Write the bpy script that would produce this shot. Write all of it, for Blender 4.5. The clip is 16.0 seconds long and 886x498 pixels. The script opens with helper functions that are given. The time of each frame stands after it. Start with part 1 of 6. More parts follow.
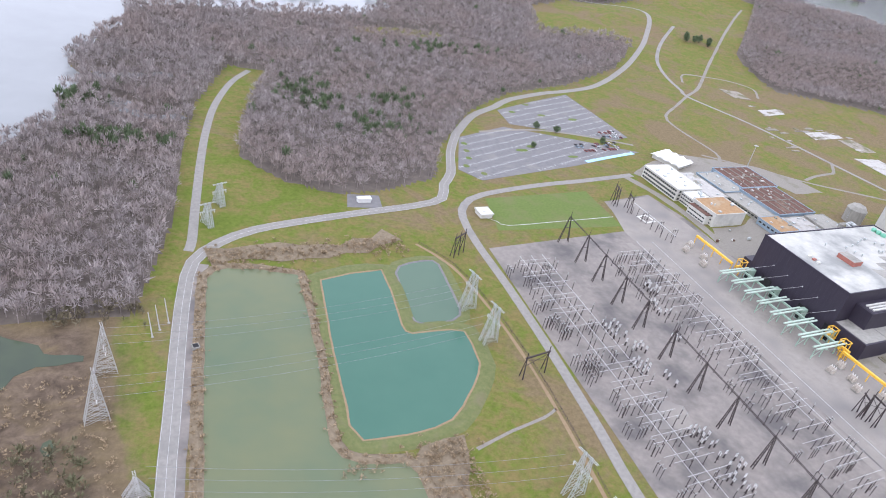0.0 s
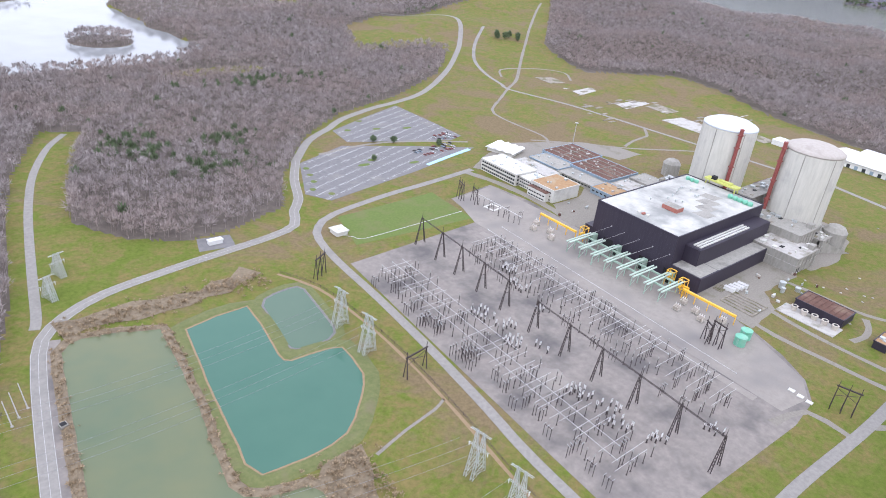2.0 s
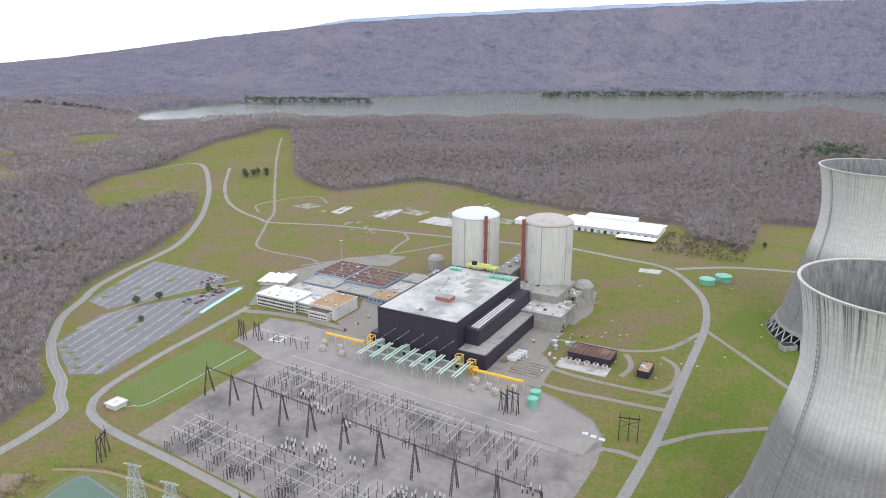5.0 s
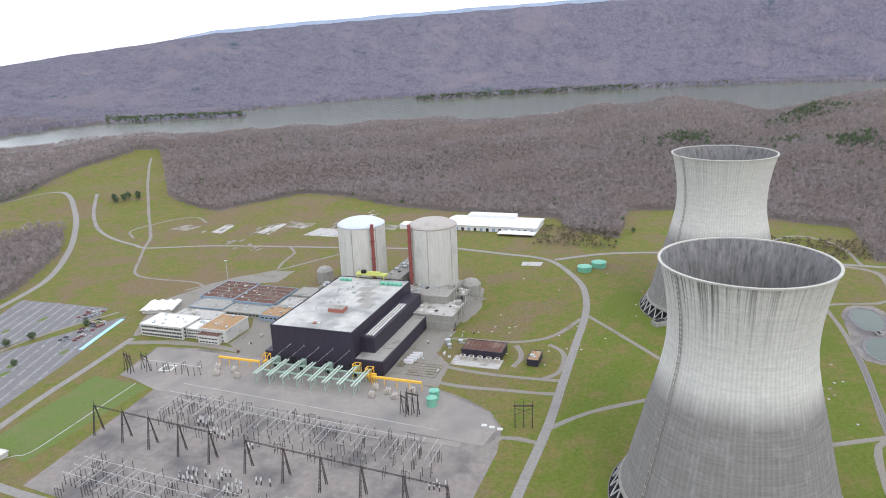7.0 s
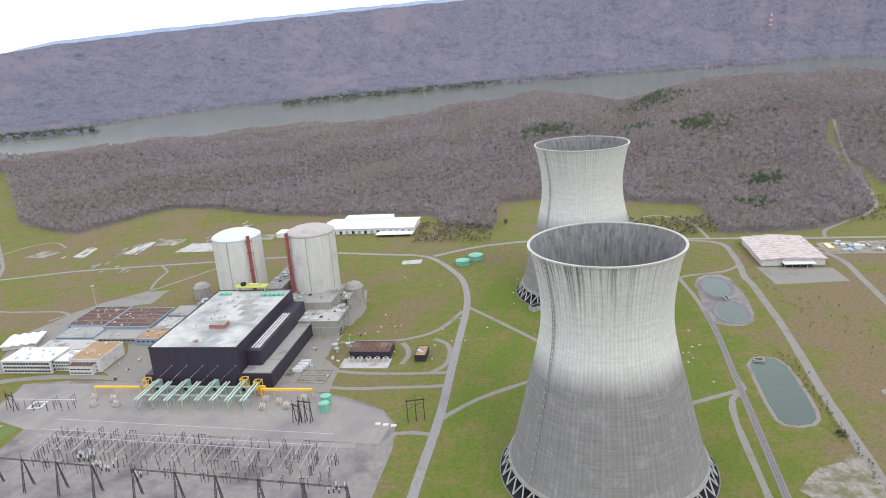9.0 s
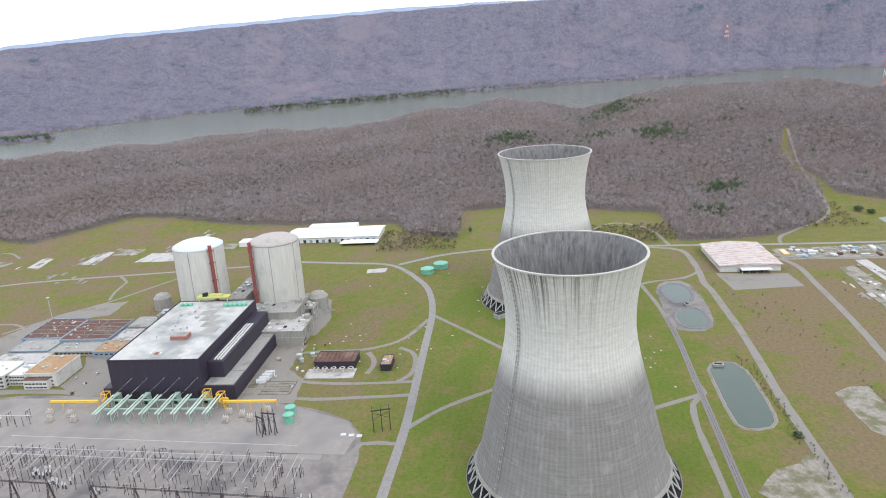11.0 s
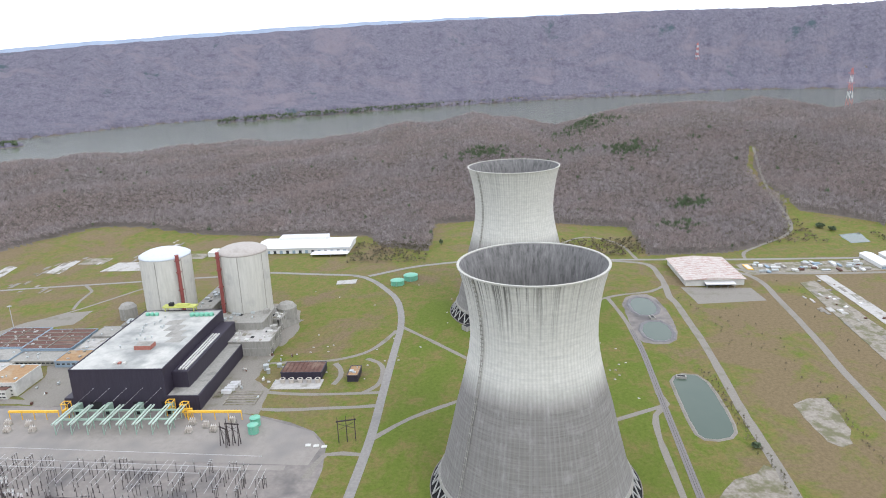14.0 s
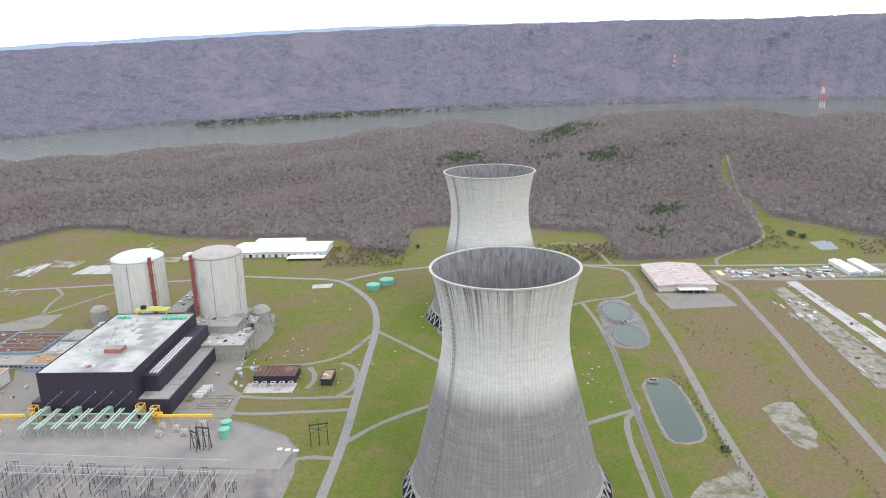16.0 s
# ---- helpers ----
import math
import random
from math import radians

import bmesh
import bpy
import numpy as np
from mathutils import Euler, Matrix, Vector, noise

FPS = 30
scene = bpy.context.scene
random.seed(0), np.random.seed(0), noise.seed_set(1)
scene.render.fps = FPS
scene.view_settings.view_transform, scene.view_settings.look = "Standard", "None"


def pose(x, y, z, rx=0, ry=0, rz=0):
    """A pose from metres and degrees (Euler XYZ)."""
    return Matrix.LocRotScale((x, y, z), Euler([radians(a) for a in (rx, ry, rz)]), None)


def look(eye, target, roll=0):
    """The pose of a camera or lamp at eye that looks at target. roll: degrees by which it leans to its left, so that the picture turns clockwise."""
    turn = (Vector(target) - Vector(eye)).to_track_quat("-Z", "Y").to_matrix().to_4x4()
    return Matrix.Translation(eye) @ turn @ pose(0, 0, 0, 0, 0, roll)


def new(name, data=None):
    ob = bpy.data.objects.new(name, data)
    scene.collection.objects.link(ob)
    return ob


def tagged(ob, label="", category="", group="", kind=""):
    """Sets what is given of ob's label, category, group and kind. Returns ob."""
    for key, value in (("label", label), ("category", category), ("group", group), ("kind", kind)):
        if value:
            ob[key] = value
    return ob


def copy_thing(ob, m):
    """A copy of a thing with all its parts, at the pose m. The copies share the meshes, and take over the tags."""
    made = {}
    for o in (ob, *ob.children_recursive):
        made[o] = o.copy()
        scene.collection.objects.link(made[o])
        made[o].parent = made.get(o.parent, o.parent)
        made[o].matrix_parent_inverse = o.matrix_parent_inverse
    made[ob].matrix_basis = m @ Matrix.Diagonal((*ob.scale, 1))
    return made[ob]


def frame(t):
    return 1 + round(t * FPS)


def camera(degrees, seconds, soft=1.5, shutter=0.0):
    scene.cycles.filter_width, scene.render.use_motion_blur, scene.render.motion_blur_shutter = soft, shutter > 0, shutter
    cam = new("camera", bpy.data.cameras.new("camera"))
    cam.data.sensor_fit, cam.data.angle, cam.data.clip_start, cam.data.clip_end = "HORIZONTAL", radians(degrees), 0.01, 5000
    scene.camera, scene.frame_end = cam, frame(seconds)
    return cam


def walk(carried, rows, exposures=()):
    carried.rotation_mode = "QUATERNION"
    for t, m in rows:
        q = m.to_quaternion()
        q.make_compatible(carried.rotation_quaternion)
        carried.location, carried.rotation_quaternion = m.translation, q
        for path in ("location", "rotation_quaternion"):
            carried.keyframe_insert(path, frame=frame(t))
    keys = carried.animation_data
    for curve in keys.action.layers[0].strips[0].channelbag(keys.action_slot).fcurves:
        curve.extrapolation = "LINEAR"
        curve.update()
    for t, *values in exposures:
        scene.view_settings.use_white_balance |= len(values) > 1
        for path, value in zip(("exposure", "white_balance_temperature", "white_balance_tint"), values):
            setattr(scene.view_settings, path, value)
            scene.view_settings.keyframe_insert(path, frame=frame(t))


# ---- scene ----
cam = camera(64.0, 16.0, 1.0)
PATH = [
    (0, (-355.33, 61.68, 249.83), (-265.48, 208.44, 147.93), 12.90),
    (0.5, (-355.96, 57.06, 250.19), (-259.61, 200.72, 149.69), 11.60),
    (1, (-356.99, 52.94, 250.33), (-250.29, 190.49, 151.83), 9.60),
    (1.5, (-358.00, 50.80, 250.31), (-243.43, 182.85, 153.21), 8.20),
    (2, (-359.19, 49.04, 250.53), (-237.06, 178.33, 158.94), 6.90),
    (2.5, (-360.89, 47.74, 250.92), (-232.64, 175.80, 166.22), 6.10),
    (3, (-361.60, 45.36, 251.59), (-227.50, 173.23, 176.29), 5.20),
    (3.5, (-362.65, 43.07, 251.81), (-221.63, 168.84, 186.51), 4.10),
    (4, (-364.49, 40.61, 251.66), (-212.96, 158.18, 194.86), 2.60),
    (4.5, (-366.20, 39.01, 252.30), (-204.85, 143.10, 196.10), 1.10),
    (7, (-378.45, 32.32, 259.81), (-197.53, 95.90, 203.31), -2.30),
    (7.5, (-382.21, 31.83, 260.30), (-198.78, 87.83, 203.70), -2.90),
    (8, (-385.90, 30.38, 262.18), (-200.54, 78.76, 204.78), -3.40),
    (8.5, (-387.33, 28.83, 263.33), (-199.97, 67.52, 204.93), -3.80),
    (9, (-389.05, 29.09, 263.49), (-200.21, 59.94, 205.29), -4.10),
    (11.5, (-389.74, 29.00, 264.75), (-198.87, 48.92, 208.44), -3.40),
    (12, (-390.68, 28.41, 264.54), (-199.47, 47.03, 208.94), -3.20),
    (12.5, (-391.16, 27.22, 264.40), (-199.74, 44.72, 209.30), -3.00),
    (13, (-391.19, 26.19, 264.03), (-199.47, 42.52, 209.53), -2.80),
    (13.5, (-392.15, 25.35, 264.17), (-200.13, 40.29, 210.17), -2.60),
    (14, (-392.72, 23.51, 263.59), (-200.53, 37.24, 210.09), -2.40),
    (14.5, (-392.76, 23.14, 263.08), (-200.31, 35.17, 209.98), -2.10),
    (15, (-393.58, 21.30, 262.92), (-200.98, 32.13, 210.22), -1.90),
    (15.5, (-394.11, 20.18, 263.14), (-201.34, 29.57, 210.64), -1.80),
    (16, (-394.12, 19.38, 262.25), (-201.18, 27.34, 210.16), -1.60),
]
walk(cam, [(t, look(eye, target, roll)) for t, eye, target, roll in PATH],
     exposures=[(0, 0.22, 6040, 16), (2.5, 0.27, 6040, 16), (3.5, 0.25, 5990, 15), (4.5, 0.0, 6130, 11), (7, -0.06, 6230, 11), (9, -0.01, 6230, 11), (12, 0.06, 6220, 10), (16, 0.04, 6220, 10)])

# ---- daylight: bright overcast sky and a weak wide sun ----
world = bpy.data.worlds.new("overcast_sky")
scene.world = world
world.use_nodes = True
wn = world.node_tree
wn.nodes.clear()
w_out = wn.nodes.new("ShaderNodeOutputWorld")
w_bg = wn.nodes.new("ShaderNodeBackground")
w_sky = wn.nodes.new("ShaderNodeTexSky")
w_sky.sky_type, w_sky.sun_disc = 'NISHITA', False
w_sky.sun_elevation, w_sky.sun_rotation = radians(42), radians(200)
w_sky.air_density, w_sky.dust_density = 1.0, 3.0
w_mul = wn.nodes.new("ShaderNodeMix")
w_mul.data_type = 'RGBA'
w_mul.inputs[0].default_value = 0.93
w_mul.inputs[7].default_value = (9.3, 9.65, 10.6, 1)
wn.links.new(w_sky.outputs[0], w_mul.inputs[6])
wn.links.new(w_mul.outputs[2], w_bg.inputs[0])
w_bg.inputs[1].default_value = 0.175
wn.links.new(w_bg.outputs[0], w_out.inputs[0])
sun = new("sun", bpy.data.lights.new("sun", 'SUN'))
sun.data.energy, sun.data.angle, sun.data.color = 0.9, radians(18), (1.0, 0.97, 0.92)
sun.matrix_world = look((-300, -250, 400), (0, 0, 0))


# ---- materials ----
def nodes_of(name):
    m = bpy.data.materials.new(name)
    m.use_nodes = True
    nt = m.node_tree
    return m, nt, nt.nodes["Principled BSDF"]


def ramp_node(nt, fac, stops):
    r = nt.nodes.new("ShaderNodeValToRGB")
    e = r.color_ramp.elements
    while len(e) < len(stops):
        e.new(0.5)
    for k, (p, c) in enumerate(stops):
        e[k].position, e[k].color = p, (*c, 1)
    nt.links.new(fac, r.inputs[0])
    return r.outputs[0]


def noise_node(nt, scale, detail=4, rough=0.55, stretch=(1, 1, 1), distort=0.0):
    tc = nt.nodes.new("ShaderNodeNewGeometry")
    mp = nt.nodes.new("ShaderNodeVectorMath")
    mp.operation = 'MULTIPLY'
    mp.inputs[1].default_value = stretch
    nt.links.new(tc.outputs["Position"], mp.inputs[0])
    n = nt.nodes.new("ShaderNodeTexNoise")
    n.inputs["Scale"].default_value, n.inputs["Detail"].default_value = scale, detail
    n.inputs["Roughness"].default_value, n.inputs["Distortion"].default_value = rough, distort
    nt.links.new(mp.outputs[0], n.inputs["Vector"])
    return n.outputs[0]


def mix_node(nt, fac, a, b, kind='MIX'):
    m = nt.nodes.new("ShaderNodeMix")
    m.data_type, m.blend_type = 'RGBA', kind
    if isinstance(fac, float):
        m.inputs[0].default_value = fac
    else:
        nt.links.new(fac, m.inputs[0])
    for k, v in ((6, a), (7, b)):
        if isinstance(v, tuple):
            m.inputs[k].default_value = (*v, 1)
        else:
            nt.links.new(v, m.inputs[k])
    return m.outputs[2]


def fac_ramp(nt, fac, lo, hi):
    r = nt.nodes.new("ShaderNodeMapRange")
    r.inputs[1].default_value, r.inputs[2].default_value = lo, hi
    nt.links.new(fac, r.inputs[0])
    return r.outputs[0]


def bump_node(nt, bsdf, height, strength=0.4, dist=0.3):
    b = nt.nodes.new("ShaderNodeBump")
    b.inputs["Strength"].default_value, b.inputs["Distance"].default_value = strength, dist
    nt.links.new(height, b.inputs["Height"])
    nt.links.new(b.outputs[0], bsdf.inputs["Normal"])


def surface(name, a, b, fine=1.5, coarse=0.08, rough=0.85, metal=0.0, bump=0.3, dist=0.1, dirt=None, dirt_at=(0.55, 0.75), stretch=(1, 1, 1), island=0.0):
    """A surface of two close colours at two scales of noise, with stains and fine relief."""
    m, nt, p = nodes_of(name)
    f1 = noise_node(nt, fine, 5, 0.65, stretch)
    f2 = noise_node(nt, coarse, 4, 0.6)
    col = mix_node(nt, fac_ramp(nt, f1, 0.3, 0.7), a, b)
    if dirt:
        col = mix_node(nt, fac_ramp(nt, f2, *dirt_at), col, dirt)
    if island:
        g = nt.nodes.new("ShaderNodeNewGeometry")
        v = nt.nodes.new("ShaderNodeHueSaturation")
        nt.links.new(fac_ramp_out(nt, g.outputs["Random Per Island"], 1 - island, 1 + island), v.inputs["Value"])
        nt.links.new(col, v.inputs["Color"])
        col = v.outputs[0]
    nt.links.new(col, p.inputs["Base Color"])
    p.inputs["Roughness"].default_value, p.inputs["Metallic"].default_value = rough, metal
    if bump:
        bump_node(nt, p, f1, bump, dist)
    return m


def fac_ramp_out(nt, fac, lo, hi):
    r = nt.nodes.new("ShaderNodeMapRange")
    r.inputs[3].default_value, r.inputs[4].default_value = lo, hi
    nt.links.new(fac, r.inputs[0])
    return r.outputs[0]


def water_material(name, col, col2, rough=0.06, spec=0.5):
    m, nt, p = nodes_of(name)
    f = noise_node(nt, 0.012, 4, 0.6)
    nt.links.new(mix_node(nt, fac_ramp(nt, f, 0.3, 0.7), col, col2), p.inputs["Base Color"])
    p.inputs["Roughness"].default_value = rough
    p.inputs["IOR"].default_value = 1.33
    p.inputs["Specular IOR Level"].default_value = spec
    bump_node(nt, p, noise_node(nt, 0.8, 3), 0.05, 0.05)
    return m


def ground_material():
    m, nt, p = nodes_of("grass_ground")
    fine = noise_node(nt, 0.32, 8, 0.8)
    mid = noise_node(nt, 0.085, 9, 0.76, (1, 1, 1), 0.4)
    big = noise_node(nt, 0.013, 10, 0.70, (1, 1, 1), 0.6)
    big2 = noise_node(nt, 0.022, 10, 0.70, (1, 1.4, 1), 0.6)
    green = mix_node(nt, fac_ramp(nt, fine, 0.3, 0.7), (0.070, 0.102, 0.014), (0.140, 0.170, 0.031))
    olive = mix_node(nt, fac_ramp(nt, fine, 0.25, 0.75), (0.120, 0.101, 0.033), (0.218, 0.170, 0.070))
    brown = mix_node(nt, fac_ramp(nt, fine, 0.25, 0.75), (0.108, 0.082, 0.042), (0.220, 0.166, 0.094))
    g = nt.nodes.new("ShaderNodeNewGeometry")
    sep = nt.nodes.new("ShaderNodeSeparateXYZ")
    nt.links.new(g.outputs["Position"], sep.inputs[0])

    def calc(op, a, b):
        n = nt.nodes.new("ShaderNodeMath")
        n.operation = op
        for k, v in ((0, a), (1, b)):
            if isinstance(v, float):
                n.inputs[k].default_value = v
            else:
                nt.links.new(v, n.inputs[k])
        return n.outputs[0]

    def zone(x0, x1, y0, y1, soft):
        """1 inside a stretch of the plan, fading out over soft metres."""
        f = [fac_ramp(nt, sep.outputs[0], x0 - soft, x0), fac_ramp(nt, sep.outputs[0], x1 + soft, x1), fac_ramp(nt, sep.outputs[1], y0 - soft, y0), fac_ramp(nt, sep.outputs[1], y1 + soft, y1)]
        return calc('MULTIPLY', calc('MULTIPLY', f[0], f[1]), calc('MULTIPLY', f[2], f[3]))

    col = mix_node(nt, fac_ramp(nt, mid, 0.40, 0.60), green, olive)
    dry = calc('MULTIPLY', zone(-60.0, 400.0, -420.0, -190.0, 30.0), 0.09)
    dry = calc('ADD', dry, calc('MULTIPLY', zone(-900.0, -356.0, 150.0, 372.0, 22.0), 0.3))
    dry = calc('ADD', dry, calc('MULTIPLY', zone(240.0, 640.0, 360.0, 760.0, 60.0), 0.05))
    lush = calc('ADD', calc('MULTIPLY', zone(-160.0, 330.0, -90.0, 95.0, 45.0), 0.15), calc('MULTIPLY', zone(-290.0, -190.0, 460.0, 560.0, 20.0), 0.12))
    lush = calc('ADD', lush, calc('MULTIPLY', zone(-346.0, -336.0, 200.0, 370.0, 10.0), 0.16))
    damp = calc('SUBTRACT', calc('ADD', big, dry), lush)
    col = mix_node(nt, fac_ramp(nt, damp, 0.49, 0.60), col, brown)
    col = mix_node(nt, fac_ramp(nt, calc('ADD', big2, calc('SUBTRACT', lush, dry)), 0.58, 0.70), col, green)
    marsh = mix_node(nt, fac_ramp(nt, mid, 0.38, 0.62), (0.068, 0.050, 0.036), (0.165, 0.124, 0.088))
    marsh_at = calc('MULTIPLY', zone(-900.0, -362.0, 120.0, 372.0, 26.0), fac_ramp(nt, big2, 0.30, 0.52))
    col = mix_node(nt, marsh_at, col, marsh)
    nt.links.new(col, p.inputs["Base Color"])
    p.inputs["Roughness"].default_value = 0.95
    p.inputs["Specular IOR Level"].default_value = 0.15
    bump_node(nt, p, fine, 0.5, 0.25)
    return m


def tree_material(name, a, b, c, vary=0.35):
    m, nt, p = nodes_of(name)
    f = noise_node(nt, 0.10, 4, 0.7, (1, 1, 0.35))
    f2 = noise_node(nt, 0.007, 6, 0.68)
    col = mix_node(nt, fac_ramp(nt, f, 0.3, 0.7), a, b)
    half = mix_node(nt, 0.6, col, c)
    col = mix_node(nt, fac_ramp(nt, f2, 0.44, 0.58), col, half)
    g = nt.nodes.new("ShaderNodeNewGeometry")
    v = nt.nodes.new("ShaderNodeHueSaturation")
    nt.links.new(fac_ramp_out(nt, g.outputs["Random Per Island"], 1 - vary, 1 + vary), v.inputs["Value"])
    nt.links.new(col, v.inputs["Color"])
    nt.links.new(v.outputs[0], p.inputs["Base Color"])
    p.inputs["Roughness"].default_value = 0.95
    p.inputs["Specular IOR Level"].default_value = 0.1
    return m


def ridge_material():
    m, nt, p = nodes_of("hazy_bare_mountain_woods")
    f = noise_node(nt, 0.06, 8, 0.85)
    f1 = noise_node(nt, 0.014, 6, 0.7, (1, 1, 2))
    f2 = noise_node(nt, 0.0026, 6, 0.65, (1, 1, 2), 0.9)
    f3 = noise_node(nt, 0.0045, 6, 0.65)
    # purple-blue distance haze is mixed into these bare-wood colours
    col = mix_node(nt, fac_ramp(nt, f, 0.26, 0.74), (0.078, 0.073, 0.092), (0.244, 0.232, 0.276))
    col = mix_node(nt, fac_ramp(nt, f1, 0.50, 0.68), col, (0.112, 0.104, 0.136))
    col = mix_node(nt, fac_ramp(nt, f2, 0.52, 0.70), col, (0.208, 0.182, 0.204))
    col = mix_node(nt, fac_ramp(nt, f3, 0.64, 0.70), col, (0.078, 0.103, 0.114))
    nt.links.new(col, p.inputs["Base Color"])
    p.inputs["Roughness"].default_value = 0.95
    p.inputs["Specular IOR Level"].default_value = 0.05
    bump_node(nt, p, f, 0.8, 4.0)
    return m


def tower_material(stain):
    """Concrete of a hyperbolic shell: pale cured upper part, dark weathered lower part, drip streaks and lift lines."""
    m, nt, p = nodes_of("weathered_shell_concrete")
    tc = nt.nodes.new("ShaderNodeTexCoord")
    sep = nt.nodes.new("ShaderNodeSeparateXYZ")
    nt.links.new(tc.outputs["Object"], sep.inputs[0])
    at = nt.nodes.new("ShaderNodeMath")
    at.operation = 'ARCTAN2'
    nt.links.new(sep.outputs[1], at.inputs[0])
    nt.links.new(sep.outputs[0], at.inputs[1])

    def polar(ka, kz):
        ma, mz = nt.nodes.new("ShaderNodeMath"), nt.nodes.new("ShaderNodeMath")
        ma.operation = mz.operation = 'MULTIPLY'
        ma.inputs[1].default_value, mz.inputs[1].default_value = ka, kz
        nt.links.new(at.outputs[0], ma.inputs[0])
        nt.links.new(sep.outputs[2], mz.inputs[0])
        c = nt.nodes.new("ShaderNodeCombineXYZ")
        nt.links.new(ma.outputs[0], c.inputs[0])
        nt.links.new(mz.outputs[0], c.inputs[1])
        return c.outputs[0]

    def tex(vec, scale, detail=4, rough=0.6):
        n = nt.nodes.new("ShaderNodeTexNoise")
        n.inputs["Scale"].default_value, n.inputs["Detail"].default_value, n.inputs["Roughness"].default_value = scale, detail, rough
        nt.links.new(vec, n.inputs["Vector"])
        return n.outputs[0]

    streak = tex(polar(26, 0.010), 1.0, 5, 0.72)
    fine_streak = tex(polar(70, 0.012), 1.0, 3, 0.6)
    rib = nt.nodes.new("ShaderNodeMath")
    rib.operation = 'SINE'
    ra = nt.nodes.new("ShaderNodeMath")
    ra.operation = 'MULTIPLY'
    ra.inputs[1].default_value = 108.0
    nt.links.new(at.outputs[0], ra.inputs[0])
    nt.links.new(ra.outputs[0], rib.inputs[0])
    lifts = tex(polar(1.2, 0.75), 1.0, 5, 0.75)
    edge = tex(polar(14, 0.03), 1.0, 5, 0.7)
    grain = tex(tc.outputs["Object"], 0.35, 6, 0.7)
    pale = mix_node(nt, fac_ramp(nt, grain, 0.3, 0.7), (0.49, 0.48, 0.43), (0.63, 0.615, 0.56))
    pale = mix_node(nt, fac_ramp(nt, lifts, 0.45, 0.8), pale, (0.43, 0.425, 0.395))
    dark = mix_node(nt, fac_ramp(nt, lifts, 0.3, 0.72), (0.135, 0.126, 0.115), (0.262, 0.248, 0.228))
    dark = mix_node(nt, fac_ramp(nt, fine_streak, 0.45, 0.7), dark, (0.225, 0.216, 0.205))
    blotch = tex(polar(7, 0.09), 1.0, 5, 0.7)
    dark = mix_node(nt, fac_ramp(nt, blotch, 0.52, 0.72), dark, (0.275, 0.265, 0.252))
    zj = nt.nodes.new("ShaderNodeMath")
    zj.operation = 'MULTIPLY_ADD'
    nt.links.new(edge, zj.inputs[0])
    zj.inputs[1].default_value = 10.0
    nt.links.new(sep.outputs[2], zj.inputs[2])
    up = fac_ramp(nt, zj.outputs[0], 76, 92)
    col = mix_node(nt, up, dark, pale)
    # drip stains below the lip
    top = fac_ramp(nt, sep.outputs[2], 104, 140)
    ms = nt.nodes.new("ShaderNodeMath")
    ms.operation = 'MULTIPLY'
    nt.links.new(top, ms.inputs[0])
    nt.links.new(fac_ramp(nt, streak, 0.49, 0.60), ms.inputs[1])
    # the stains gather on the weather side
    side = nt.nodes.new("ShaderNodeMath")
    side.operation = 'MULTIPLY'
    nt.links.new(fac_ramp_out(nt, fac_ramp(nt, sep.outputs[0], -8, 36), 0.20 * stain, 0.9 * stain), side.inputs[0])
    nt.links.new(ms.outputs[0], side.inputs[1])
    col = mix_node(nt, side.outputs[0], col, (0.10, 0.096, 0.088))
    nt.links.new(col, p.inputs["Base Color"])
    p.inputs["Roughness"].default_value = 0.9
    hsum = nt.nodes.new("ShaderNodeMath")
    hsum.operation = 'MULTIPLY_ADD'
    hsum.inputs[1].default_value = 0.5
    nt.links.new(rib.outputs[0], hsum.inputs[0])
    nt.links.new(lifts, hsum.inputs[2])
    # rib shading is also put into the colour, as fine dark meridian lines
    rc = mix_node(nt, fac_ramp_out(nt, fac_ramp(nt, rib.outputs[0], -1, 1), 0.0, 0.13), col, (0.05, 0.05, 0.05))
    nt.links.new(rc, p.inputs["Base Color"])
    bump_node(nt, p, hsum.outputs[0], 0.35, 0.3)
    return m


def tower_inside_material():
    m, nt, p = nodes_of("dark_shell_lining")
    f = noise_node(nt, 0.5, 5, 0.7, (1, 1, 0.05))
    g = noise_node(nt, 0.12, 5, 0.7, (0.3, 0.3, 1.5))
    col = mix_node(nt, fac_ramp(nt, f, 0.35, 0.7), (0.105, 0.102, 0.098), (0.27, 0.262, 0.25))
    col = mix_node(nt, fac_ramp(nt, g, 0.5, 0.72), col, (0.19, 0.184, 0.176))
    nt.links.new(col, p.inputs["Base Color"])
    p.inputs["Roughness"].default_value = 0.9
    return m


M_ground = ground_material()
M_litter = surface("forest_litter", (0.074, 0.060, 0.050), (0.145, 0.119, 0.100), 0.12, 0.02, 0.95, dirt=(0.075, 0.062, 0.045))
M_lawn = surface("mown_lawn", (0.080, 0.118, 0.020), (0.122, 0.166, 0.034), 0.5, 0.05, 0.95, dirt=(0.128, 0.140, 0.045), dirt_at=(0.48, 0.66))
M_bank = surface("rough_bank_grass", (0.092, 0.115, 0.034), (0.15, 0.155, 0.058), 0.4, 0.07, 0.95, dirt=(0.15, 0.135, 0.07))
M_reed = surface("dry_reeds", (0.145, 0.112, 0.072), (0.235, 0.187, 0.125), 0.4, 0.06, 0.95, bump=0.8, dist=0.8, dirt=(0.11, 0.082, 0.057))
M_soil = surface("bare_orange_soil", (0.225, 0.150, 0.083), (0.270, 0.203, 0.120), 0.6, 0.05, 0.95)
M_road = surface("old_asphalt_road", (0.200, 0.188, 0.170), (0.268, 0.253, 0.230), 0.4, 0.04, 0.9, dirt=(0.175, 0.168, 0.155))
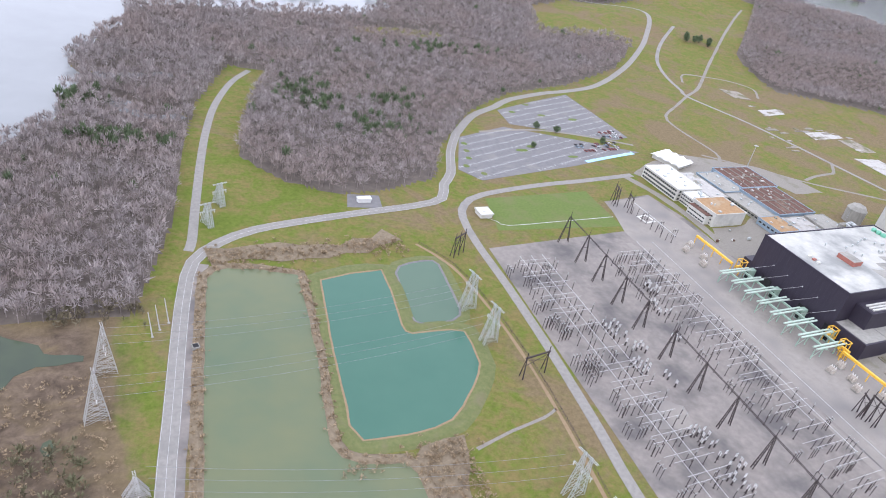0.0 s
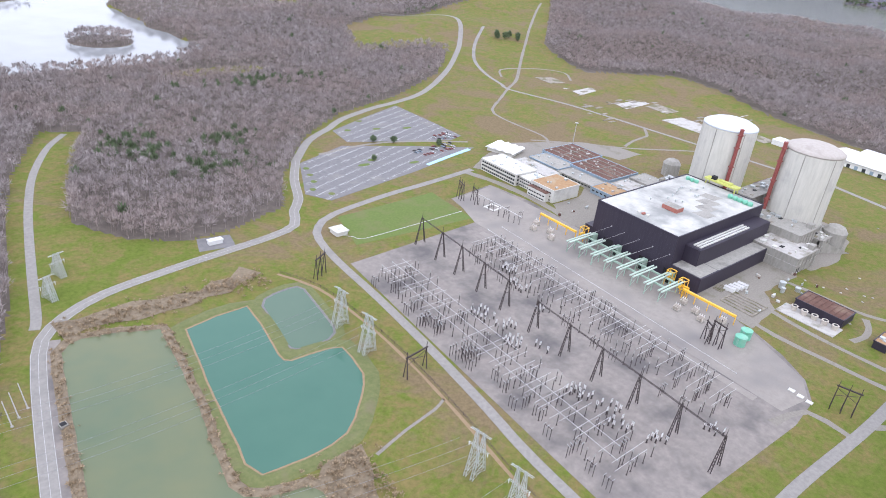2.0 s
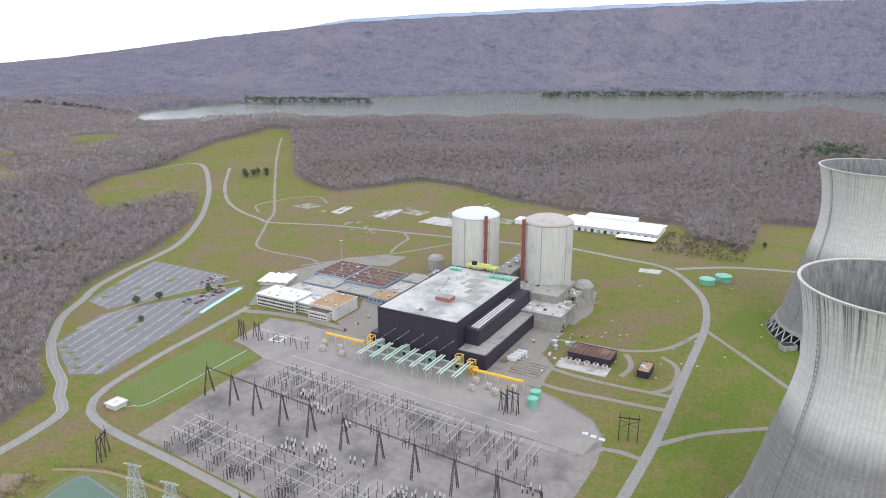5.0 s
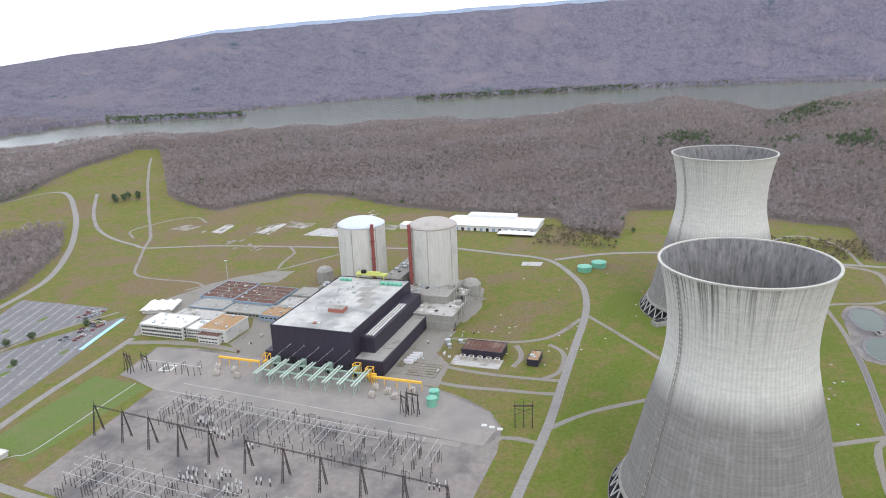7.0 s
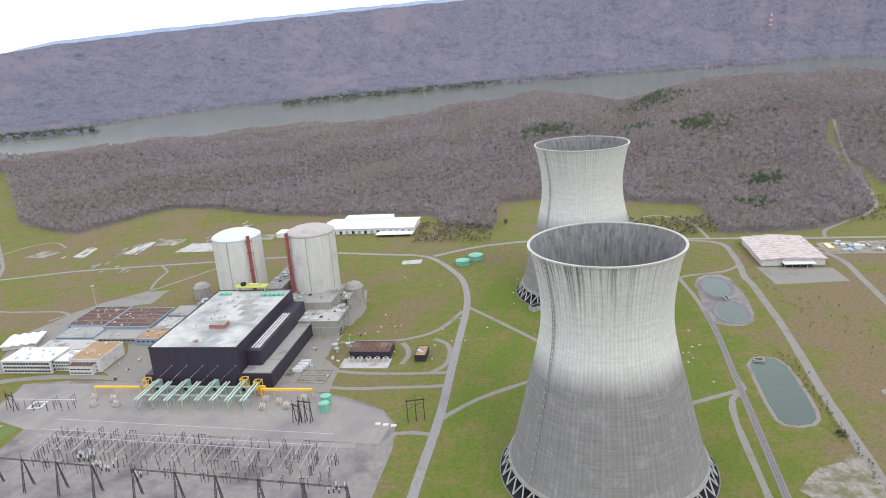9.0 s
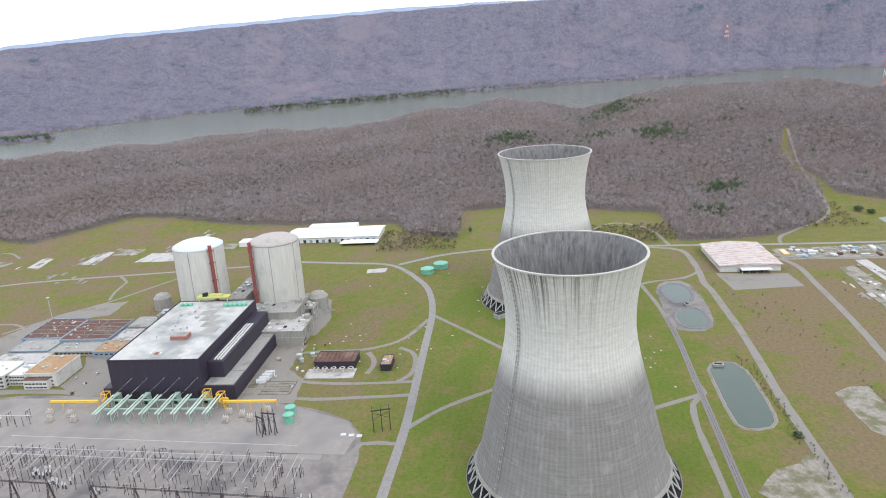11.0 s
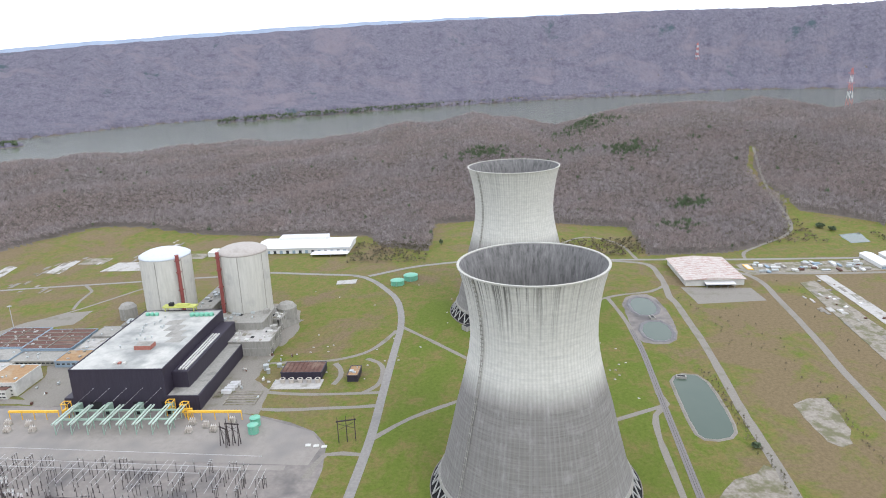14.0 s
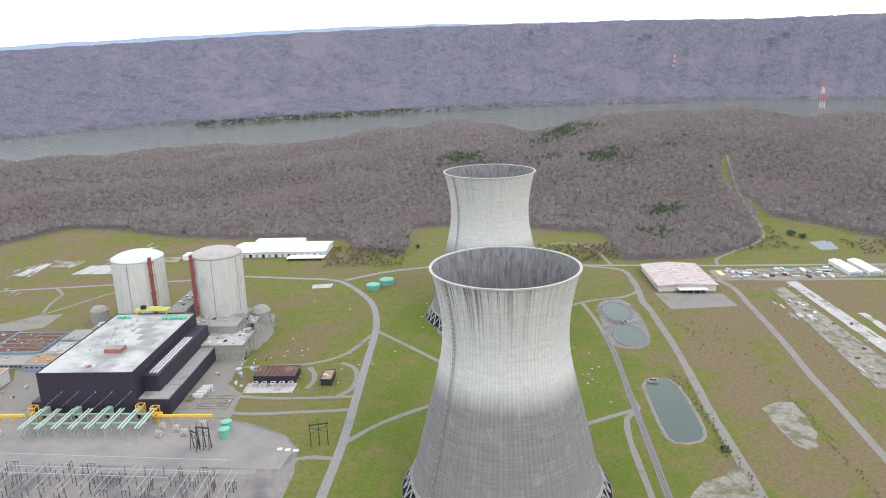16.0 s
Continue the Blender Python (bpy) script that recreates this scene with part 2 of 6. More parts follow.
M_track = surface("gravel_track", (0.186, 0.167, 0.140), (0.248, 0.229, 0.195), 0.7, 0.05, 0.95, dirt=(0.155, 0.146, 0.099))
M_lot = surface("cracked_lot_asphalt", (0.135, 0.131, 0.132), (0.185, 0.179, 0.178), 0.3, 0.04, 0.92, dirt=(0.215, 0.205, 0.185))
M_yard = surface("switchyard_gravel", (0.182, 0.162, 0.145), (0.255, 0.228, 0.204), 0.22, 0.03, 0.95, dirt=(0.112, 0.103, 0.099), dirt_at=(0.46, 0.66), bump=0.5)
M_apron = surface("pale_gravel_apron", (0.228, 0.206, 0.182), (0.284, 0.258, 0.228), 0.2, 0.025, 0.95, dirt=(0.175, 0.163, 0.155), dirt_at=(0.45, 0.7))
M_paint = surface("road_paint", (0.42, 0.42, 0.41), (0.54, 0.54, 0.53), 0.9, 0.2, 0.8, bump=0)
M_blue = surface("pale_blue_paint", (0.30, 0.55, 0.75), (0.38, 0.62, 0.80), 0.5, 0.1, 0.8, bump=0)
M_w_big = water_material("silty_pond_water", (0.094, 0.130, 0.078), (0.152, 0.156, 0.078))
M_w_blue = water_material("turquoise_pond_water", (0.046, 0.122, 0.088), (0.064, 0.146, 0.104))
M_w_grn = water_material("green_pond_water", (0.072, 0.125, 0.085), (0.090, 0.140, 0.095))
M_w_basin = water_material("grey_basin_water", (0.060, 0.088, 0.066), (0.078, 0.102, 0.074))
M_w_marsh = water_material("dark_marsh_water", (0.030, 0.040, 0.034), (0.075, 0.095, 0.050))
M_river = water_material("river_water", (0.100, 0.116, 0.076), (0.15, 0.162, 0.118), 0.16, 0.7)
# base grey raised and specular doubled to carry the bright sky reflection
M_lake = water_material("sky_pale_lake_water", (0.19, 0.20, 0.20), (0.225, 0.235, 0.235), 0.10, 1.0)
M_tree = tree_material("bare_branches", (0.188, 0.160, 0.152), (0.385, 0.345, 0.335), (0.295, 0.236, 0.212), 0.24)
M_pine = tree_material("pine_needles", (0.085, 0.120, 0.068), (0.145, 0.185, 0.10), (0.115, 0.145, 0.085), 0.25)
M_bush = tree_material("scrub_twigs", (0.13, 0.11, 0.075), (0.20, 0.165, 0.115), (0.11, 0.12, 0.06))
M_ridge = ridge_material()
# pale blue base colour carries the haze over the far hills
M_haze = surface("haze_blue_far_hills", (0.30, 0.36, 0.46), (0.36, 0.42, 0.52), 0.01, 0.002, 0.95, bump=0)
M_tower = tower_material(1.0)
M_tower_far = tower_material(0.25)
M_tower_in = tower_inside_material()
# near-black paints the shade inside mouths and doorways; also plain dark parts
M_dark = surface("opening_shade_dark_parts", (0.012, 0.012, 0.013), (0.02, 0.02, 0.021), 0.5, 0.1, 0.9, bump=0)
M_conc = surface("grey_concrete", (0.245, 0.235, 0.205), (0.335, 0.322, 0.288), 0.5, 0.07, 0.9, dirt=(0.165, 0.158, 0.142), stretch=(1, 1, 0.25))
M_silo = surface("pale_silo_concrete", (0.395, 0.385, 0.338), (0.49, 0.475, 0.42), 0.5, 0.06, 0.88, dirt=(0.344, 0.335, 0.310), stretch=(1, 1, 0.12))
M_dome = surface("white_dome_membrane", (0.50, 0.535, 0.58), (0.58, 0.615, 0.66), 0.4, 0.06, 0.6, dirt=(0.522, 0.540, 0.558))
M_dome2 = surface("weathered_dome_concrete", (0.360, 0.324, 0.288), (0.423, 0.387, 0.347), 0.4, 0.07, 0.85, dirt=(0.297, 0.270, 0.239))
M_clad = surface("dark_purple_cladding", (0.022, 0.017, 0.030), (0.034, 0.027, 0.042), 0.8, 0.06, 0.55, bump=0.1, stretch=(1, 1, 0.1), dirt=(0.028, 0.022, 0.034))
M_roof = surface("weathered_white_roof", (0.385, 0.38, 0.345), (0.51, 0.50, 0.46), 0.15, 0.03, 0.8, dirt=(0.24, 0.245, 0.23), dirt_at=(0.44, 0.62))
M_white = surface("white_sheet_roof", (0.62, 0.618, 0.60), (0.71, 0.708, 0.69), 0.4, 0.05, 0.6, dirt=(0.570, 0.570, 0.551))
M_offw = surface("cream_wall_panel", (0.493, 0.484, 0.442), (0.578, 0.570, 0.527), 0.5, 0.07, 0.8, dirt=(0.408, 0.399, 0.365))
M_rust = surface("rusty_roof", (0.085, 0.042, 0.032), (0.14, 0.068, 0.048), 0.3, 0.06, 0.9, dirt=(0.19, 0.125, 0.09))
M_orange = surface("orange_stained_roof", (0.28, 0.165, 0.075), (0.36, 0.23, 0.12), 0.3, 0.06, 0.9, dirt=(0.36, 0.30, 0.21))
M_redp = surface("faded_red_paint", (0.19, 0.045, 0.038), (0.26, 0.07, 0.058), 0.5, 0.1, 0.7)
M_brick = surface("red_penthouse_panel", (0.28, 0.10, 0.075), (0.36, 0.14, 0.105), 0.5, 0.1, 0.8)
M_green = surface("mint_green_steel", (0.26, 0.37, 0.29), (0.33, 0.44, 0.36), 0.6, 0.1, 0.55, bump=0)
M_mint = surface("pale_mint_duct_paint", (0.40, 0.50, 0.42), (0.48, 0.57, 0.49), 0.6, 0.1, 0.5, bump=0, dirt=(0.30, 0.36, 0.29))
M_grtank = surface("green_tank_paint", (0.13, 0.38, 0.26), (0.18, 0.46, 0.33), 0.5, 0.15, 0.5, bump=0, dirt=(0.22, 0.40, 0.30))
M_yellow = surface("yellow_steel_paint", (0.72, 0.40, 0.03), (0.80, 0.48, 0.06), 0.6, 0.2, 0.5, bump=0)
M_ygreen = surface("yellow_green_paint", (0.42, 0.45, 0.10), (0.52, 0.53, 0.16), 0.5, 0.2, 0.6, bump=0)
M_galv = surface("galvanised_steel", (0.400, 0.424, 0.416), (0.496, 0.520, 0.512), 1.5, 0.2, 0.5, 0.3, bump=0)
M_black = surface("dark_lattice_steel", (0.035, 0.027, 0.027), (0.06, 0.045, 0.043), 1.2, 0.2, 0.8, bump=0)
M_bus = surface("pale_bus_tube", (0.46, 0.45, 0.44), (0.57, 0.56, 0.55), 1.2, 0.2, 0.45, 0.2, bump=0)
M_ins = surface("glazed_white_insulator", (0.630, 0.612, 0.594), (0.738, 0.720, 0.711), 1.5, 0.2, 0.3, bump=0)
M_wood = surface("creosoted_wood", (0.06, 0.045, 0.038), (0.10, 0.075, 0.06), 1.0, 0.2, 0.9, bump=0)
M_palew = surface("pale_weathered_pole", (0.336, 0.329, 0.308), (0.406, 0.399, 0.378), 1.0, 0.2, 0.8, bump=0)
M_slab = surface("old_concrete_slab", (0.34, 0.325, 0.30), (0.46, 0.44, 0.41), 0.25, 0.06, 0.92, dirt=(0.20, 0.185, 0.14), dirt_at=(0.52, 0.66))
M_rubble = surface("broken_slab_rubble", (0.195, 0.169, 0.131), (0.315, 0.285, 0.240), 0.35, 0.08, 0.95, dirt=(0.135, 0.128, 0.068), dirt_at=(0.46, 0.6))
M_redroof = surface("peeling_red_white_roof", (0.31, 0.145, 0.112), (0.50, 0.455, 0.41), 0.42, 0.16, 0.8, dirt=(0.47, 0.41, 0.365), dirt_at=(0.40, 0.58), stretch=(1, 0.35, 1))
M_glass = surface("dark_window_glass", (0.03, 0.035, 0.04), (0.05, 0.055, 0.06), 0.6, 0.2, 0.15, bump=0)
M_bluew = surface("blue_grey_wall", (0.20, 0.27, 0.33), (0.27, 0.34, 0.40), 0.5, 0.1, 0.7)
M_rr = surface("rail_ballast", (0.154, 0.140, 0.130), (0.224, 0.210, 0.196), 1.2, 0.1, 0.95)
M_beige = surface("beige_equipment_paint", (0.40, 0.36, 0.31), (0.50, 0.45, 0.39), 0.8, 0.2, 0.6, bump=0)
M_wire = surface("conductor_wire", (0.24, 0.25, 0.25), (0.30, 0.31, 0.31), 1, 0.2, 0.4, 0.5, bump=0)
M_orangewhite = surface("aviation_red_paint", (0.50, 0.13, 0.10), (0.58, 0.18, 0.14), 0.3, 0.1, 0.6, bump=0)


# ---- mesh building ----
class Shape:
    """Collects vertices and faces of one mesh."""

    def __init__(self):
        self.v, self.f = [], []

    def add(self, vs, fs):
        n = len(self.v)
        self.v += [tuple(p) for p in vs]
        self.f += [tuple(i + n for i in f) for f in fs]
        return self

    def box(self, x0, x1, y0, y1, z0, z1):
        vs = [(x, y, z) for z in (z0, z1) for x, y in ((x0, y0), (x1, y0), (x1, y1), (x0, y1))]
        return self.add(vs, [(3, 2, 1, 0), (4, 5, 6, 7), (0, 1, 5, 4), (1, 2, 6, 5), (2, 3, 7, 6), (3, 0, 4, 7)])

    def slab(self, pts, z0, z1):
        n = len(pts)
        area = sum(pts[i][0] * pts[(i + 1) % n][1] - pts[(i + 1) % n][0] * pts[i][1] for i in range(n))
        if area < 0:
            pts = pts[::-1]
        vs = [(x, y, z0) for x, y in pts] + [(x, y, z1) for x, y in pts]
        return self.add(vs, [tuple(range(n))[::-1], tuple(range(n, 2 * n))] + [(i, (i + 1) % n, n + (i + 1) % n, n + i) for i in range(n)])

    def beam(self, p, q, w, n=4, w2=None):
        p, q = Vector(p), Vector(q)
        d = (q - p).normalized()
        s = d.cross(Vector((0, 0, 1)))
        s = s.normalized() if s.length > 1e-3 else Vector((1, 0, 0))
        u = s.cross(d)
        vs = []
        for c, r in ((p, w), (q, w if w2 is None else w2)):
            for k in range(n):
                a = 2 * math.pi * (k + 0.5) / n
                vs.append(c + (s * math.cos(a) + u * math.sin(a)) * r)
        return self.add(vs, [tuple(range(n))[::-1], tuple(range(n, 2 * n))] + [(i, (i + 1) % n, n + (i + 1) % n, n + i) for i in range(n)])

    def lathe(self, prof, n=24, c=(0, 0), cap=True, a0=0.0):
        vs = []
        for r, z in prof:
            for k in range(n):
                a = 2 * math.pi * k / n + a0
                vs.append((c[0] + r * math.cos(a), c[1] + r * math.sin(a), z))
        fs = []
        for j in range(len(prof) - 1):
            for k in range(n):
                k2 = (k + 1) % n
                fs.append((j * n + k, j * n + k2, (j + 1) * n + k2, (j + 1) * n + k))
        if cap:
            fs += [tuple(range(n))[::-1], tuple(range((len(prof) - 1) * n, len(prof) * n))]
        return self.add(vs, fs)

    def mesh(self, name, material, smooth=False):
        me = bpy.data.meshes.new(name)
        me.from_pydata(self.v, [], self.f)
        me.materials.append(material)
        if smooth:
            me.polygons.foreach_set("use_smooth", [True] * len(me.polygons))
        me.update()
        return me


def part(name, shape, material, parent, label="", smooth=False):
    ob = new(name, shape.mesh(name, material, smooth))
    ob.parent = parent
    return tagged(ob, label)


def thing(name, label, category, at=(0, 0, 0), turn=0, group="", kind=""):
    ob = new(name)
    ob.matrix_world = pose(*at, 0, 0, turn)
    return tagged(ob, label, category, group, kind)


def setting(name, shape, material, label, category, smooth=False):
    ob = new(name, shape.mesh(name, material, smooth))
    return tagged(ob, label, category, kind="structure")


def arrays_mesh(name, verts, tris, material):
    """A mesh of triangles from numpy arrays."""
    me = bpy.data.meshes.new(name)
    me.vertices.add(len(verts))
    me.vertices.foreach_set("co", verts.astype(np.float32).ravel())
    me.loops.add(tris.size)
    me.loops.foreach_set("vertex_index", tris.astype(np.int32).ravel())
    me.polygons.add(len(tris))
    me.polygons.foreach_set("loop_start", np.arange(0, tris.size, 3, dtype=np.int32))
    me.polygons.foreach_set("loop_total", np.full(len(tris), 3, dtype=np.int32))
    me.materials.append(material)
    me.update(calc_edges=True)
    return me


def smooth_path(pts, step=12.0):
    """A Catmull-Rom line through the waypoints."""
    p = [Vector((*q, 0)) for q in pts]
    p = [2 * p[0] - p[1]] + p + [2 * p[-1] - p[-2]]
    out = []
    for i in range(1, len(p) - 2):
        n = max(2, int((p[i + 1] - p[i]).length / step))
        for k in range(n):
            t = k / n
            out.append(0.5 * (2 * p[i] + (p[i + 1] - p[i - 1]) * t + (2 * p[i - 1] - 5 * p[i] + 4 * p[i + 1] - p[i + 2]) * t * t + (3 * p[i] - p[i - 1] - 3 * p[i + 1] + p[i + 2]) * t ** 3))
    return out + [p[-2]]


def strip(pts, width, z, shape=None, offset=0.0, wobble=0.0):
    s = shape or Shape()
    line = smooth_path(pts)
    vs = []
    for i, p in enumerate(line):
        d = (line[min(i + 1, len(line) - 1)] - line[max(i - 1, 0)]).normalized()
        nrm = Vector((-d.y, d.x, 0))
        w = width * (1 + wobble * noise.noise((p.x * 0.07, p.y * 0.07, 3.1)))
        for k in (-1, 1):
            q = p + nrm * (offset + k * w / 2)
            vs.append((q.x, q.y, z + ground_h(q.x, q.y)))
    return s.add(vs, [(2 * i, 2 * i + 1, 2 * i + 3, 2 * i + 2)[::-1] for i in range(len(line) - 1)])


# ---- lie of the land ----
CX, CY = -390.0, 30.0
AZ_K = np.array([-60, -27, -25, -20, -14, -9, -5.3, -2, 1, 4, 12, 17, 25, 36, 44, 55, 90])
CREST = np.array([60, 95, 78, 100, 96, 76, 40, 76, 86, 60, 46, 36, 40, 42, 40, 18, 5])
AZ_R = np.array([-60, -17, -9.5, 4, 20, 25, 35, 44, 50, 58])
FAR_SHORE = np.array([4330, 4330, 4230, 3900, 3600, 3550, 3260, 3150, 2950, 2750])
AZ_E = np.array([-60, -21, -13, 3, 12, 20, 28, 36, 40, 46, 55, 59, 64, 74, 100])
RIM_EL = np.array([1.9, 1.95, 2.2, 2.2, 2.0, 1.7, 1.35, 0.92, 0.45, -0.2, -1.4, -2.0, -2.4, -3.6, -3.6])
SHORE_Y = np.array([300, 520, 565, 620, 700, 745, 810, 870, 920, 960, 985, 995, 1010, 1060, 1180, 1340, 1470, 1620, 1775, 1900, 2300])
SHORE_X = np.array([-900, -432, -408, -386, -367, -352, -346, -324, -307, -287, -242, -60, 10, 75, 60, 45, 75, 190, 350, 470, 300])


def sstep(a, b, x):
    t = np.clip((x - a) / (b - a), 0, 1)
    return t * t * (3 - 2 * t)


def land(x, y):
    """Height of the ground at places x, y (arrays)."""
    x, y = np.asarray(x, float), np.asarray(y, float)
    r, az = np.hypot(x - CX, y - CY), np.degrees(np.arctan2(y - CY, x - CX))
    wav = np.sin(x * 0.011 + 1.3) * np.cos(y * 0.013) + 0.6 * np.sin(x * 0.023 + y * 0.019)
    crest = np.interp(az, AZ_K, CREST)
    start = 1080 + 60 * np.sin(az * 0.35)
    wav = wav + 0.9 * np.sin(x * 0.017 - y * 0.009 + 0.8) * np.sin(y * 0.021 + x * 0.004)
    h = crest * sstep(start, 1850, r) + np.clip((r - start) / 400, 0, 1) * (6.0 + 7.0 * wav)
    # down to the river
    river_az = sstep(60, 50, az) * sstep(-62, -58, az)
    shore = np.interp(az, [-60, -26, -18, 0, 10, 25, 37, 45, 60], [2450, 2500, 2650, 2350, 2200, 2200, 2250, 2500, 2650]) + 35 * np.sin(az * 1.7)
    far = np.interp(az, AZ_R, FAR_SHORE) + 18 * np.sin(az * 2.3) + 10 * np.sin(az * 6.1)
    low = sstep(1900, shore, r) * river_az
    h = h * (1 - low) - 9 * low
    rim = 262 + 4900 * np.tan(np.radians(np.interp(az, AZ_E, RIM_EL)))
    t = np.clip((r - far) / (4900 - far), 0, 1)
    spur = 1 + 0.10 * np.sin(az * 1.9 + t * 3) * t * (1 - t) * 4
    foot = -9 + 17 * sstep(far - 25, far + 25, r)
    rise = foot * (1 - sstep(0.0, 0.3, t)) + sstep(0.0, 0.3, t) * 8 + (rim - 8) * (0.12 * t + 0.88 * sstep(0.05, 1.0, t)) * spur
    h = np.where((r > far - 30) & (az < 60), h * (1 - river_az) + rise * river_az, h)
    # plain beyond the lake
    plain = sstep(50, 60, az) + sstep(-58, -62, az)
    h = h + plain * np.clip((r - 1900) / 3000, 0, 1) * (np.where(az > 0, rim, 120) - 0.0)
    # wooded bars in the river
    bar = np.exp(-((r - (far - 230)) / 32) ** 2) * sstep(-19, -15, az) * sstep(22, 20, az)
    bar2 = np.exp(-((r - (2980 + 14 * (az - 33))) / 60) ** 2) * sstep(33, 35, az) * sstep(46, 43, az)
    h = h + 13.0 * np.clip(bar + bar2, 0, 1)
    # the lake to the west, with wooded islets
    sx = np.interp(y, SHORE_Y, SHORE_X) + 7 * np.sin(y * 0.03) + 5 * np.sin(y * 0.071)
    lake = sstep(-12, 12, sx - x) * sstep(480, 560, y) * sstep(2700, 2400, y)
    islet = np.exp(-(((x + 45) / 52) ** 2 + ((y - 1140) / 50) ** 2) ** 2) + np.exp(-(((x + 190) / 150) ** 2 + ((y - 1480) / 60) ** 2) ** 2) + np.exp(-(((x - 250) / 200) ** 2 + ((y - 2080) / 60) ** 2) ** 2)
    marsh = 0
    for mx, my, ma, mb in ((-322, 742, 22, 13), (-284, 748, 20, 9), (-318, 672, 16, 22), (-290, 650, 22, 9)):
        marsh = marsh + (4.2 + 1.2 * np.sin(x * 0.21 + y * 0.13)) * np.exp(-(((x - mx) / ma) ** 2 + ((y - my) / mb) ** 2) ** 2)
    for mx, my, ma, mb in ((1120, 2700, 70, 110), (1250, 2500, 90, 60), (1420, 3050, 110, 130), (460, 2330, 120, 45), (300, 1835, 170, 28), (90, 1500, 60, 30), (1420, 2420, 60, 60)):
        marsh = marsh + 14 * np.exp(-(((x - mx) / ma) ** 2 + ((y - my) / mb) ** 2) ** 2)
    h = h * (1 - lake) - 9 * lake * (1 - np.clip(islet, 0, 1)) + 1.0 * lake * np.clip(islet, 0, 1) - marsh * (1 - lake)
    return h


def ground_h(x, y):
    return float(land(x, y))


# edge of the open ground inside the woods
CLEAR_A = [(-460, -900), (-460, 384), (-335, 384), (-306, 470), (-288, 566), (-262, 671), (-215, 775), (-180, 760), (-225, 650), (-245, 570), (-221, 527), (-184, 503), (-146, 507), (-95, 525), (-62, 585), (11, 670), (89, 724), (193, 759), (328, 834), (430, 930)]
CLEAR_B = [(420, 965), (296, 995), (360, 1130), (470, 1175), (600, 1190), (900, 1195), (935, 1165), (760, 1010), (632, 900), (579, 760), (640, 700), (714, 671), (677, 510), (645, 330), (640, 210), (575, 180), (545, 110), (705, 112), (717, 49), (682, -73)]
CLEAR_C = [(652, -179), (501, -178), (505, -271), (527, -321), (590, -390), (700, -420), (640, -520), (520, -620), (300, -800)]
CLEARING = np.array(CLEAR_A + CLEAR_B + CLEAR_C, float)
MEADOWS = [(340, 1420, 75, 95), (455, 1530, 40, 50), (40, 935, 75, 16), (700, 1550, 60, 65), (600, 1480, 50, 25)]


def inside(poly, x, y):
    x, y = np.asarray(x), np.asarray(y)
    c = np.zeros(x.shape, bool)
    j = len(poly) - 1
    for i in range(len(poly)):
        xi, yi, xj, yj = *poly[i], *poly[j]
        hit = ((yi > y) != (yj > y)) & (x < (xj - xi) * (y - yi) / (yj - yi + 1e-9) + xi)
        c ^= hit
        j = i
    return c


WOOD_ROAD = [(609 + 392 * k / 40, -400 - 80 * k / 40 - 14 * math.sin(k * 0.16)) for k in range(41)]


def wooded(x, y):
    w = ~inside(CLEARING, x, y)
    for mx, my, a, b in MEADOWS:
        w &= ((x - mx) / a) ** 2 + ((y - my) / b) ** 2 > 1
    for px, py in WOOD_ROAD:
        w &= (x - px) ** 2 + (y - py) ** 2 > 42
    return w & (land(x, y) > -3.4)


# ---- ground, one sheet to the horizon ----
def ground_sheet():
    rad = np.concatenate([np.linspace(0.05, 320, 14)[:-1], np.linspace(320, 1150, 140)[:-1], np.linspace(1150, 2700, 80)[:-1], np.linspace(2700, 4950, 50)])
    azs = np.radians(np.concatenate([np.linspace(-62, 100, 420), np.linspace(100, 298, 60)[1:-1]]))
    rr, aa = np.meshgrid(rad, azs, indexing="ij")
    x, y = CX + rr * np.cos(aa), CY + rr * np.sin(aa)
    z = land(x, y)
    n, k = rr.shape
    idx = np.arange(n * k).reshape(n, k)
    a, b, c, d = idx[:-1, :], idx[1:, :], np.roll(idx, -1, 1)[1:, :], np.roll(idx, -1, 1)[:-1, :]
    tris = np.concatenate([np.stack([a, b, c], -1).reshape(-1, 3), np.stack([a, c, d], -1).reshape(-1, 3)])
    verts = np.stack([x, y, z], -1).reshape(-1, 3)
    me = arrays_mesh("ground", verts, tris, M_ground)
    me.materials.append(M_litter)
    cen = verts[tris].mean(1)
    far = np.hypot(cen[:, 0] - CX, cen[:, 1] - CY) > 2700
    me.polygons.foreach_set("material_index", (wooded(cen[:, 0], cen[:, 1]) | far).astype(np.int32))
    me.polygons.foreach_set("use_smooth", np.ones(len(tris), bool))
    ob = new("ground", me)
    tagged(ob, "grass and bare brown ground reaching to the horizon", "ground", kind="structure")


ground_sheet()
setting("water", Shape().add([(1000, -4900, -3), (4900, -4900, -3), (4900, 4900, -3), (1900, 4900, -3), (1000, 2000, -3)], [(0, 1, 2, 3, 4)]), M_river, "calm grey-green river water reflecting sky", "river")
setting("water", Shape().add([(-4900, 300, -3), (1000, 300, -3), (1000, 2000, -3), (1900, 4900, -3), (-4900, 4900, -3)], [(0, 1, 2, 3, 4)]), M_lake, "pale silver lake water, bright sky reflection partly in its colour", "lake")


